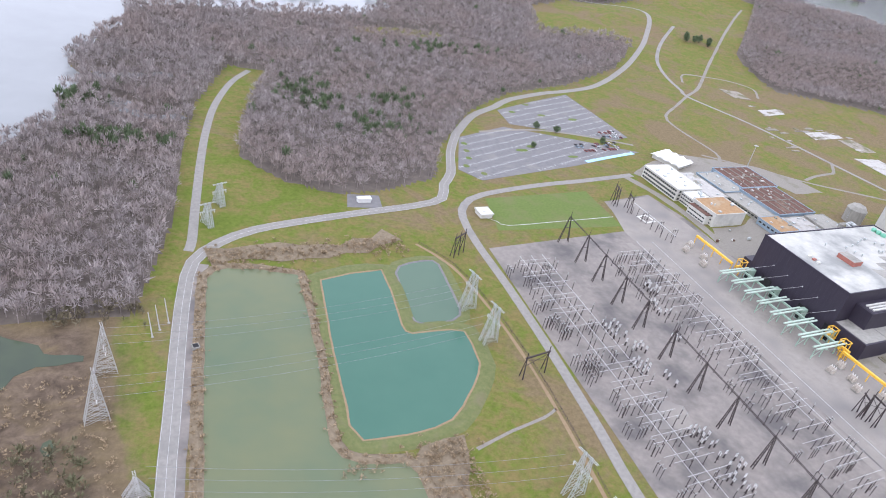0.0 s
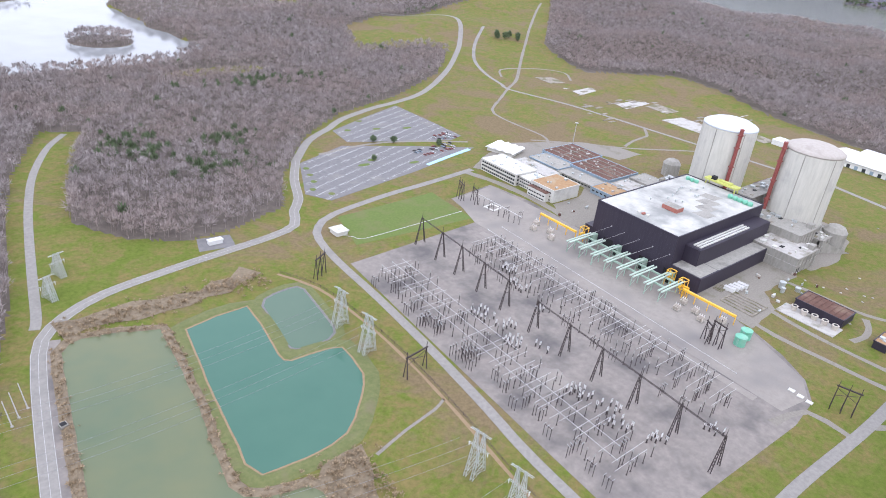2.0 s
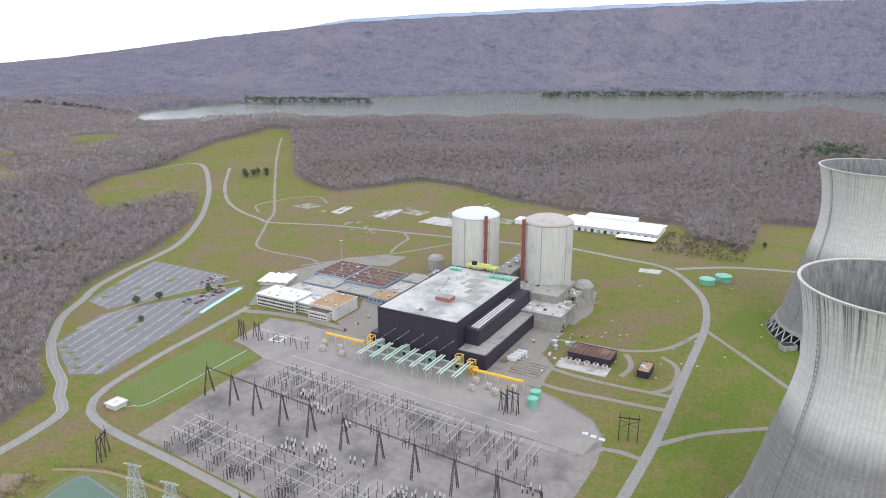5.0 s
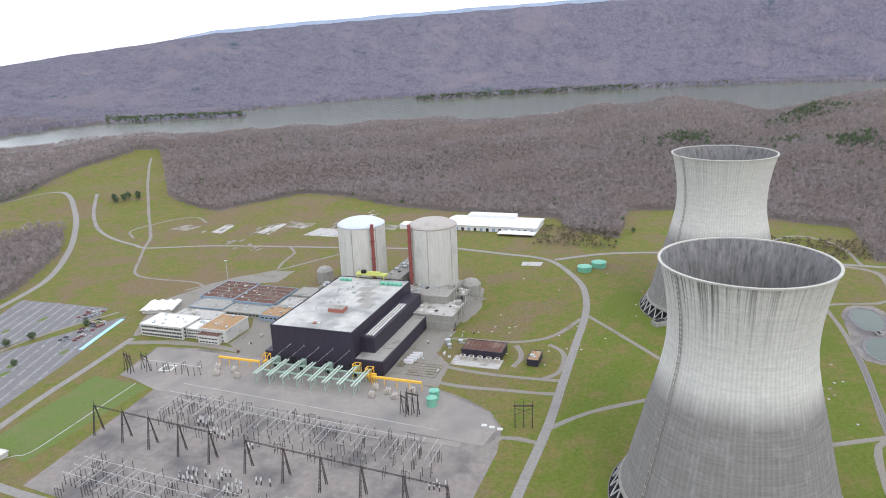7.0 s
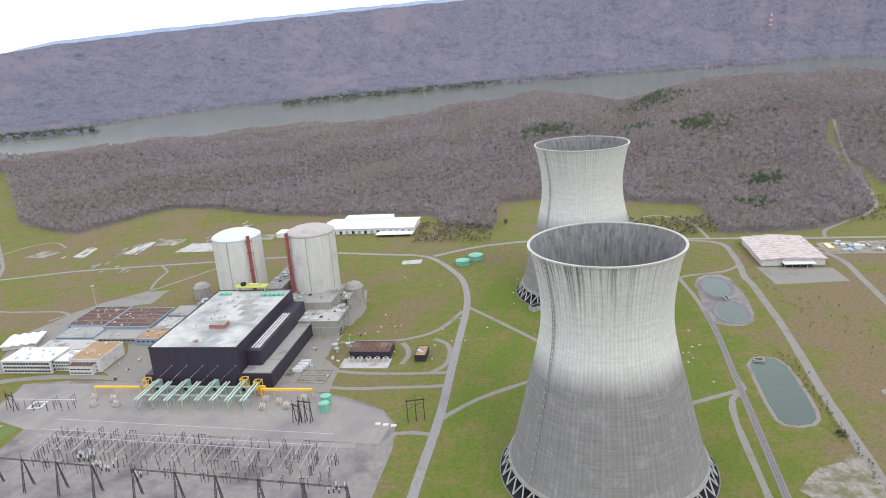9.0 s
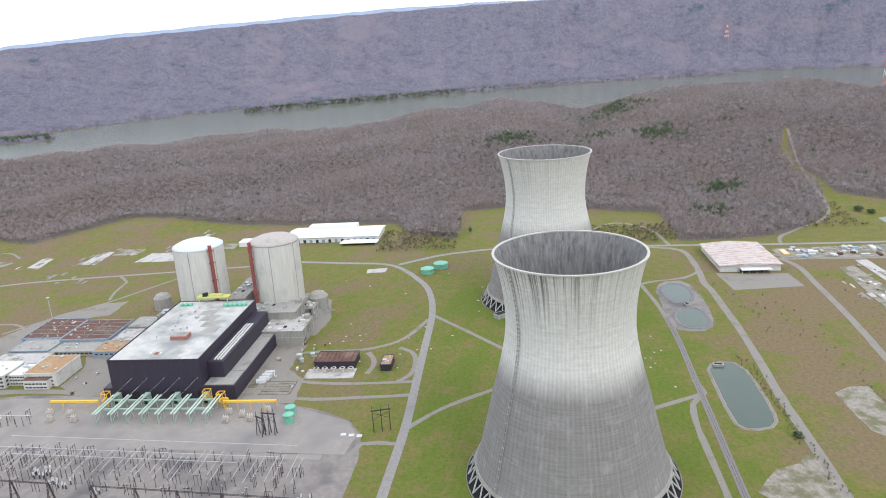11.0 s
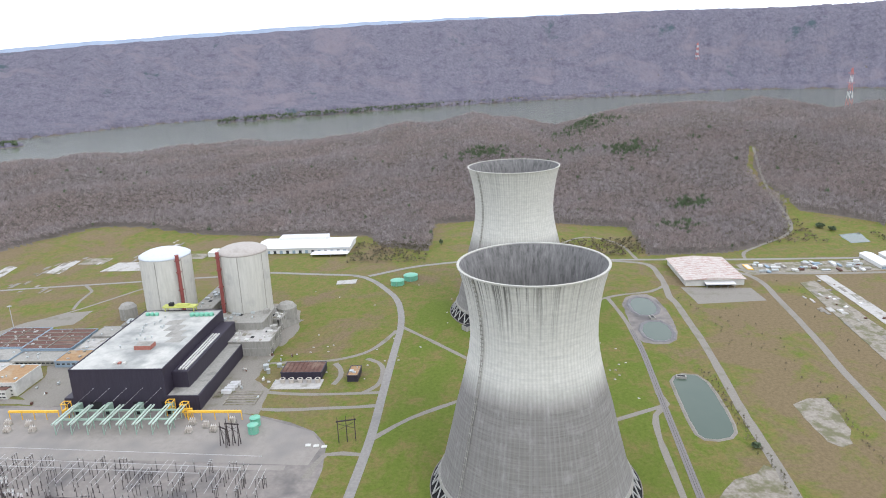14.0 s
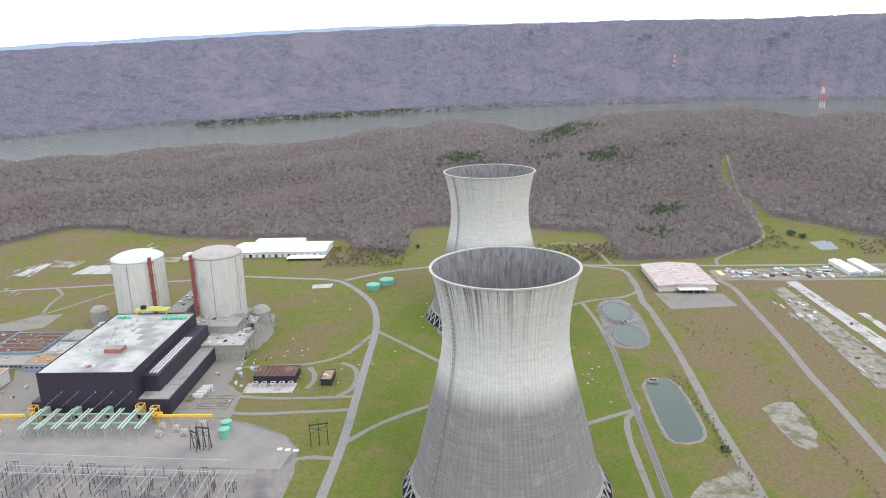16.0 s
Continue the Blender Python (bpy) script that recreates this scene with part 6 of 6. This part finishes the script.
# ---- lattice pylons and conductors ----
def pylon(at, turn, h, w, label, steel=None):
    steel = steel or M_galv
    t = thing("lattice_pylon", label, "pylon", at, turn, "lattice pylons")
    for side in (-w / 2, w / 2):
        for sx in (-1, 1):
            for sy in (-1, 1):
                part("leg", Shape().beam((side + sx * 0.7, sy * 5.2, 0), (side + sx * 0.35, sy * 0.4, h), 0.2, w2=0.15), steel, t)
        s = Shape()
        n = 8
        for k in range(n):
            z0, z1 = h * k / n, h * (k + 1) / n
            w0, w1 = 5.2 - 4.8 * k / n, 5.2 - 4.8 * (k + 1) / n
            for sx in (-1, 1):
                s.beam((side + sx * 0.6, -w0, z0), (side + sx * 0.55, w1, z1), 0.09).beam((side + sx * 0.6, w0, z0), (side + sx * 0.55, -w1, z1), 0.09)
            for sy in (-1, 1):
                s.beam((side - 0.6, sy * w0, z0), (side + 0.6, sy * w1, z1), 0.08)
        part("lattice", s, steel, t)
    for z in (h * 0.62, h * 0.97):
        s = Shape()
        for y in (-0.5, 0.5):
            s.beam((-w / 2 - 4, y, z), (w / 2 + 4, y, z), 0.15)
        for k in range(8):
            x = -w / 2 - 4 + (w + 8) * k / 8
            s.beam((x, -0.5, z), (x + (w + 8) / 8, 0.5, z), 0.08)
        part("crossarm", s, steel, t)
    for x in (-w / 2 - 3.5, 0, w / 2 + 3.5):
        part("insulator_string", Shape().lathe([(0.18, h * 0.62 - 2.2), (0.28, h * 0.62 - 1.2), (0.18, h * 0.62)], 6, (x, 0)), M_ins, t)
    return t


PYL = [((-149, 356, 0), 100, 26, 4), ((-151, 324, 0), 100, 26, 4), ((-163, 216, 0), 100, 26, 4), ((-164, 188, 0), 100, 26, 4)]
for at, a, h, w in PYL:
    pylon(at, a, h, w, "galvanised steel lattice line pylon beside the ponds")
for at in ((-351, 341, 0), (-356, 311, 0), (-344, 266, 0)):
    pylon(at, 95, 27 if at[1] > 300 else 9, 3, "weathered grey-brown lattice pylon in the brown marsh", M_palew)
for x, y in ((-328, 363), (-324, 368), (-319, 373)):
    t = thing("guyed_pole", "pale leaning wooden line pole", "line pole", (x, y, 0), 0, "pale poles")
    part("pole", Shape().beam((0, 0, 0), (-1.5, 4.5, 13), 0.35, 8, 0.22), M_palew, t)
    part("footing", Shape().lathe([(0.8, 0), (0.8, 0.4)], 10), M_conc, t)
for a, b, h0, h1 in (((-352, 345), (-152, 357), 19, 15), ((-355, 311), (-152, 324), 19, 15), ((-340, 262), (-165, 221), 14, 15), ((-330, 190), (-164, 188), 20, 15)):
    for off in (-6, 0, 6):
        t = thing("conductor", "thin sagging overhead line wire across the ponds", "overhead wire", (0, 0, 0), 0, "overhead wires")
        s = Shape()
        P = [Vector((a[0] + (b[0] - a[0]) * f, a[1] + off + (b[1] - a[1]) * f, h0 + (h1 - h0) * f - 22 * f * (1 - f))) for f in np.linspace(0, 1, 13)]
        for p, q in zip(P, P[1:]):
            s.beam(p, q, 0.06)
        part("wire", s, M_wire, t)
for at in ((-272, 496, 0), (-284, 470, 0)):
    pylon(at, 20, 16, 2.5, "small pale lattice pylon on the green slope")


def river_tower(x, y, top):
    z = ground_h(x, y)
    t = thing("river_crossing_tower", "red and white lattice river-crossing pylon", "pylon", (x, y, z), 20, "river-crossing pylons")
    h = top - z
    n = 7
    for k in range(n):
        s = Shape()
        z0, z1 = h * k / n, h * (k + 1) / n
        w0, w1 = 9 - 7.5 * k / n, 9 - 7.5 * (k + 1) / n
        for sx in (-1, 1):
            for sy in (-1, 1):
                s.beam((sx * w0, sy * w0, z0), (sx * w1, sy * w1, z1), 0.9)
            s.beam((sx * w0, -w0, z0), (sx * w1, w1, z1), 0.5).beam((-w0, sx * w0, z0), (w1, sx * w1, z1), 0.5)
        part("section", s, M_orangewhite if k % 2 == 0 else M_white, t)
    for z in (h * 0.72, h * 0.9):
        part("crossarm", Shape().beam((-14, 0, z), (14, 0, z), 0.9), M_orangewhite, t)


river_tower(CX + 2700 * math.cos(radians(-25.9)), CY + 2700 * math.sin(radians(-25.9)), 162)
river_tower(CX + 4560 * math.cos(radians(-15.7)), CY + 4560 * math.sin(radians(-15.7)), 255)

# ---- east side: works shed, containers, depot ----
rr = thing("works_shed", "cream-walled shed with a peeling red and white roof", "shed", (0, 0, 0))
part("wall", Shape().box(376, 460, -256, -192, -0.2, 7.5), M_offw, rr)
part("roof", Shape().add([(374, -258, 7.5), (462, -258, 7.5), (462, -224, 10), (374, -224, 10), (462, -190, 7.5), (374, -190, 7.5)], [(0, 1, 2, 3), (3, 2, 4, 5), (1, 4, 2), (0, 3, 5)]), M_redroof, rr, "peeling red and white roof")
s = Shape()
for k in range(12):
    x = 377 + 7.2 * k
    s.add([(x, -258, 7.56), (x + 0.5, -258, 7.56), (x + 0.5, -224, 10.06), (x, -224, 10.06), (x, -190, 7.56), (x + 0.5, -190, 7.56)], [(0, 1, 2, 3), (3, 2, 5, 4)])
part("roof_seam", s, M_white, rr)
porch = part("porch", Shape().box(366, 376, -244, -212, 4.2, 5), M_white, rr, "white porch roof")
for k in range(5):
    part("porch_post", Shape().beam((367, -243 + 7.5 * k, 0), (367, -243 + 7.5 * k, 4.2), 0.25), M_galv, porch)
part("porch_back", Shape().box(375.7, 375.95, -243, -213, 0, 4.2), M_glass, rr)
flat_block("blue_shed", "small blue-grey metal shed at the wood's edge", "shed", 676, 722, -482, -432, 8, M_bluew, M_bus, parapet=False)
for y0 in (-443, -466):
    t = thing("storage_shed", "long white metal storage shed", "shed", (0, 0, 0), 0, "white sheds")
    part("wall", Shape().box(424, 476, y0, y0 + 15, -0.2, 4.5), M_white, t)
    part("roof", Shape().add([(423, y0 - 0.5, 4.5), (477, y0 - 0.5, 4.5), (477, y0 + 7.5, 6.5), (423, y0 + 7.5, 6.5), (477, y0 + 15.5, 4.5), (423, y0 + 15.5, 4.5)], [(0, 1, 2, 3), (3, 2, 4, 5), (1, 4, 2), (0, 3, 5)]), M_white, t)
    for k in range(6):
        part("door", Shape().box(423.8, 424.05, y0 + 1 + 2.3 * k, y0 + 2.8 + 2.3 * k, 0, 3), M_bluew, t)
rng = random.Random(21)
for k in range(46):
    x, y = rng.uniform(418, 456), rng.uniform(-415, -290)
    m = rng.choice((M_white, M_galv, M_rust, M_bluew, M_slab, M_offw))
    t = thing("stored_crate", "weathered crate or pipe stack in the storage yard", "crate", (x, y, 0.1), rng.choice((0, 90)), "yard storage")
    a, b, c = rng.uniform(1, 2.2), rng.uniform(2, 5.5), rng.uniform(0.8, 2.4)
    part("body", Shape().box(-a, a, -b, b, 0.25, c), m, t)
    part("skid", Shape().box(-a, -a + 0.4, -b, b, 0, 0.25).box(a - 0.4, a, -b, b, 0, 0.25), M_wood, t)
    part("cover", Shape().box(-a - 0.1, a + 0.1, -b - 0.1, b + 0.1, c, c + 0.15), m, t)
t = thing("yellow_platform", "flat yellow-painted platform in the storage yard", "platform", (440, -282, 0.1))
part("deck", Shape().box(-10, 10, -3.5, 3.5, 0.3, 0.9), M_yellow, t)
part("deck_top", Shape().box(-8, 8, -2.4, 2.4, 0.9, 1.0), M_offw, t)
for k in range(26):
    x, y = rng.uniform(150, 390), rng.uniform(-358, -312)
    t = thing("slab_debris", "broken concrete piece lying on the old slab", "debris", (x, y, 0.3), rng.uniform(0, 180), "slab debris")
    a = rng.uniform(0.8, 2.6)
    part("block", Shape().slab([(-a, -a * 0.6), (a * 0.8, -a * 0.7), (a, a * 0.5), (-a * 0.6, a * 0.7)], 0, rng.uniform(0.4, 1.2)), rng.choice((M_slab, M_white, M_rust)), t)


# ---- vehicles ----
def car(at, turn, paint, label):
    t = thing("car", label, "car", at, turn, "parked cars")
    part("body", Shape().box(-0.9, 0.9, -2.2, 2.2, 0.35, 0.95), paint, t)
    part("cabin", Shape().add([(-0.85, -1.3, 0.95), (0.85, -1.3, 0.95), (0.85, 1.5, 0.95), (-0.85, 1.5, 0.95), (-0.7, -0.6, 1.5), (0.7, -0.6, 1.5), (0.7, 1.0, 1.5), (-0.7, 1.0, 1.5)], [(4, 5, 6, 7), (0, 1, 5, 4), (1, 2, 6, 5), (2, 3, 7, 6), (3, 0, 4, 7)]), M_glass, t)
    part("roof", Shape().box(-0.7, 0.7, -0.6, 1.0, 1.5, 1.56), paint, t)
    for x in (-0.85, 0.85):
        for y in (-1.4, 1.4):
            part("wheel", Shape().beam((x - 0.12, y, 0.34), (x + 0.12, y, 0.34), 0.34, 10), M_black, t)
    return t


CAR_PAINT = [(M_white, "white"), (M_redp, "red"), (M_black, "dark"), (M_galv, "silver"), (M_bluew, "blue-grey")]
first_cars = {}
for k in range(46):
    j = k % 5 if k < 5 else rng.randrange(5)
    row = rng.randrange(4)
    f = rng.random()
    x, y = (88 + 60 * f, 571 + row * 4.6 + 5 * f) if k % 3 else (132 + 32 * f, 606 + row * 5 - 4 * f)
    if j in first_cars:
        copy_thing(first_cars[j], pose(x, y, 0.13, 0, 0, 20 + rng.choice((0, 180))))
    else:
        first_cars[j] = car((x, y, 0.13), 20, CAR_PAINT[j][0], "parked %s car on the cracked car park" % CAR_PAINT[j][1])

# guard hut, kiosk and far buildings
hut = flat_block("guard_hut", "small white flat-roofed hut at the lawn corner", "hut", -86, -76, 458, 468, 3.4, M_offw, M_white, 0.8)
part("roof_ring", Shape().lathe([(1.8, 3.6), (1.8, 4.1), (1.4, 4.1), (1.4, 3.6)], 16, (-81, 463), cap=False), M_bus, hut)
kp = paving("kiosk_pavement", [(-184, 484), (-158, 480), (-154, 499), (-178, 503)], M_lot, "small gravel pad beside the road", 0.09)
kb = flat_block("kiosk", "low white trailer on a gravel pad", "trailer", -174, -164, 489, 493, 3, M_white, M_white)
fb = flat_block("far_store", "low building with a white flat roof by the far road", "store", 430, 520, 1040, 1062, 6, M_offw, M_white)
flat_block("far_store_annex", "low building with an orange-brown roof by the far road", "store", 440, 515, 1075, 1090, 6, M_orange, M_orange)
paving("far_lot", [(320, 1040), (425, 1030), (480, 1130), (450, 1140)], M_lot, "pale grey lot beside the far store", 0.3)
ms = thing("lamp_mast", "pale slender lattice floodlight mast", "mast", (276, 528, 0))
part("mast", Shape().beam((0, 0, 0), (0, 0, 26), 0.5, 4, 0.3), M_palew, ms)
part("platform", Shape().box(-1.6, 1.6, -1.6, 1.6, 25.5, 26.2), M_palew, ms)
cul = thing("culvert_box", "small dark intake box at the pond edge", "intake", (-309, 350, 0), 10)
part("box", Shape().box(-1.8, 1.8, -1.8, 1.8, 0, 2.2), M_conc, cul)
part("grate", Shape().box(-1.4, 1.4, -1.4, 1.4, 2.2, 2.3), M_dark, cul)
for x, y, a in ((45, 156, 5), (44, 150, 5), (43, 144, 5)):
    t = thing("stacked_mat", "pale timber mat lying on the yard", "mat", (x, y, 0.12), a, "timber mats")
    part("deck", Shape().box(-1.6, 1.6, -1.9, 1.9, 0, 0.5), M_offw, t)
wt = thing("weir_box", "small dark concrete weir between the basins", "weir", (279, -134, 0.2), 8)
part("box", Shape().box(-4, 4, -2.4, 2.4, 0, 1.8), M_conc, wt)
part("slot", Shape().box(-3, 3, -1.4, 1.4, 1.8, 1.9), M_dark, wt)
wt2 = copy_thing(wt, pose(146, -128, 0.2, 0, 0, 80))
fence = thing("fence", "low dark fence and ditch line along the switchyard grass", "fence", (0, 0, 0))
FL = smooth_path([(-150, 430), (-136, 400), (-132, 350), (-134, 300), (-140, 250), (-148, 200), (-155, 150)], 7)
for p in FL:
    part("post", Shape().beam((p.x, p.y, 0), (p.x, p.y, 2.2), 0.12), M_wood, fence)
for z in (0.9, 1.5, 2.1):
    s = Shape()
    for p, q in zip(FL, FL[1:]):
        s.beam((p.x, p.y, z), (q.x, q.y, z), 0.06)
    part("rail", s, M_wood, fence)
setting("ditch", strip([(-152, 430), (-138, 400), (-134, 350), (-136, 300), (-142, 250), (-150, 200), (-157, 150)], 2.2, 0.05, wobble=0.6), M_soil, "shallow bare-earth ditch along the grass", "ditch")
setting("field_path", strip([(-195, 252), (-172, 258), (-150, 262), (-140, 266)], 1.8, 0.05, wobble=0.5), M_track, "faint worn path across the grass", "path")
# small clumps of pale debris over the grass
for k in range(60):
    x, y = rng.uniform(110, 420), rng.uniform(60, 250) if k % 2 else rng.uniform(-90, -60)
    t = thing("survey_marker", "small pale concrete cover in the grass", "cover", (x, y, 0), rng.uniform(0, 90), "grass covers")
    part("cover", Shape().box(-0.9, 0.9, -0.7, 0.7, 0, 0.35), M_slab, t)


# ---- marsh, scrub and single trees ----


def bushes(name, pts, rng_seed, tall, wide, material, label, n):
    r = np.random.default_rng(rng_seed)
    x, y = np.array(pts)[:, 0], np.array(pts)[:, 1]
    return plumes(name, x, y, r, tall, wide, n, material, label, 0.15, 0.5, "scrub", 0.0, (0.08, 0.2))


def along(pts, step, spread, seed):
    r = random.Random(seed)
    return [(p.x + r.gauss(0, spread), p.y + r.gauss(0, spread)) for p in smooth_path(pts, step) for _ in range(1)]


bushes("scrub", along([(330, -178), (236, -193), (210, -190)], 7, 3, 1) + along([(150, -152), (100, -153), (46, -149), (30, -147)], 3.5, 1.6, 2) + along([(115, -226), (60, -224), (-20, -221)], 4, 1.5, 3) + along([(300, -215), (260, -222), (200, -214)], 14, 6, 4) + along([(380, -300), (250, -296), (140, -285)], 12, 5, 14) + along([(160, -146), (60, -152), (-20, -154)], 3.0, 1.4, 15) + along([(280, -205), (200, -222), (120, -230), (90, -236)], 9, 7, 16), 31, 3.0, 1.6, M_bush, "small dark cedar and scrub bushes in rows", 14)
r = random.Random(8)
scr = [(r.uniform(490, 590), r.uniform(110, 215)) for _ in range(330)] + [(r.uniform(500, 580), r.uniform(-180, -60)) for _ in range(320)] + [(r.uniform(540, 640), r.uniform(-420, -300)) for _ in range(200)] + [(r.uniform(505, 580), r.uniform(-600, -490)) for _ in range(160)]
scr += [(r.uniform(-470, -362), r.uniform(200, 300)) for _ in range(420)] + [(r.uniform(-375, -330), 384 + r.gauss(0, 6)) for _ in range(60)]
bushes("scrub", scr, 33, 6.0, 3.2, M_bush, "tangle of leafless scrub at the woods' edge", 16)
reeds = [(p[0] + r.gauss(0, 1.6), p[1] + r.gauss(0, 1.6)) for p in offset_ring(BIG, 2.4) for _ in range(9)]
reeds += [(-290 + 130 * r.random(), 430 + r.gauss(0, 6)) for _ in range(420)] + [(r.uniform(-262, -190), 256 + r.gauss(0, 3)) for _ in range(60)] + [(r.uniform(-226, -200), r.uniform(218, 262)) for _ in range(220)] + [(r.uniform(-470, -350), r.uniform(200, 340)) for _ in range(900)]
M_reeds = tree_material("reed_stalks", (0.20, 0.145, 0.090), (0.34, 0.265, 0.175), (0.27, 0.205, 0.13))
bushes("reed_clumps", reeds, 35, 2.4, 2.0, M_reeds, "dry tan reeds and scrub along the pond edge", 14)


def leafy_tree(at, h, w, seed):
    t = thing("evergreen_tree", "round dark green tree standing alone", "tree", at, 0, "single trees")
    part("trunk", Shape().beam((0, 0, -0.2), (0, 0, h * 0.6), 0.35, 8, 0.15), M_wood, t)
    r = np.random.default_rng(seed)
    n = 420
    d = r.normal(size=(n, 3))
    d /= np.linalg.norm(d, axis=1)[:, None]
    rad = r.uniform(0.45, 1.0, n)[:, None] * (1 + 0.18 * np.sin(d[:, :1] * 5 + seed) * np.cos(d[:, 1:2] * 4))
    c = d * rad * np.array([w, w, h * 0.42]) + np.array([0, 0, h * 0.58])
    a, b = r.normal(size=(n, 3)), r.normal(size=(n, 3))
    k = w * 0.22
    v = np.stack([c + a * k * 0.6, c + b * k * 0.6, c - (a + b) * k * 0.5], 1).reshape(-1, 3)
    ob = new("crown", arrays_mesh("crown", v, np.arange(3 * n).reshape(n, 3), M_pine))
    ob.parent = t
    for j in range(4):
        an = j * 1.6 + seed
        part("limb", Shape().beam((0, 0, h * 0.35), (w * 0.6 * math.cos(an), w * 0.6 * math.sin(an), h * 0.65), 0.14, 5, 0.05), M_wood, t)


for k, (x, y, h, w) in enumerate(((66, 625, 8, 3.6), (85, 615, 8, 3.6), (126, 589, 7, 3.2), (36, 581, 6, 2.8), (562, 951, 13, 5), (575, 945, 14, 5), (588, 948, 13, 5), (600, 938, 12, 5), (570, 962, 13, 5), (592, 930, 10, 4), (590, 140, 9, 3.5), (575, 95, 9, 3), (612, -440, 7, 6), (600, -452, 6, 5), (40, -150, 4, 3))):
    leafy_tree((x, y, ground_h(x, y)), h, w, k + 2)

setting("lawn_edging", strip([(-80, 458), (-74, 452), (-68, 446), (-20, 447), (36, 449)], 0.6, 0.12), M_paint, "thin pale fence line along the lawn", "fence line")
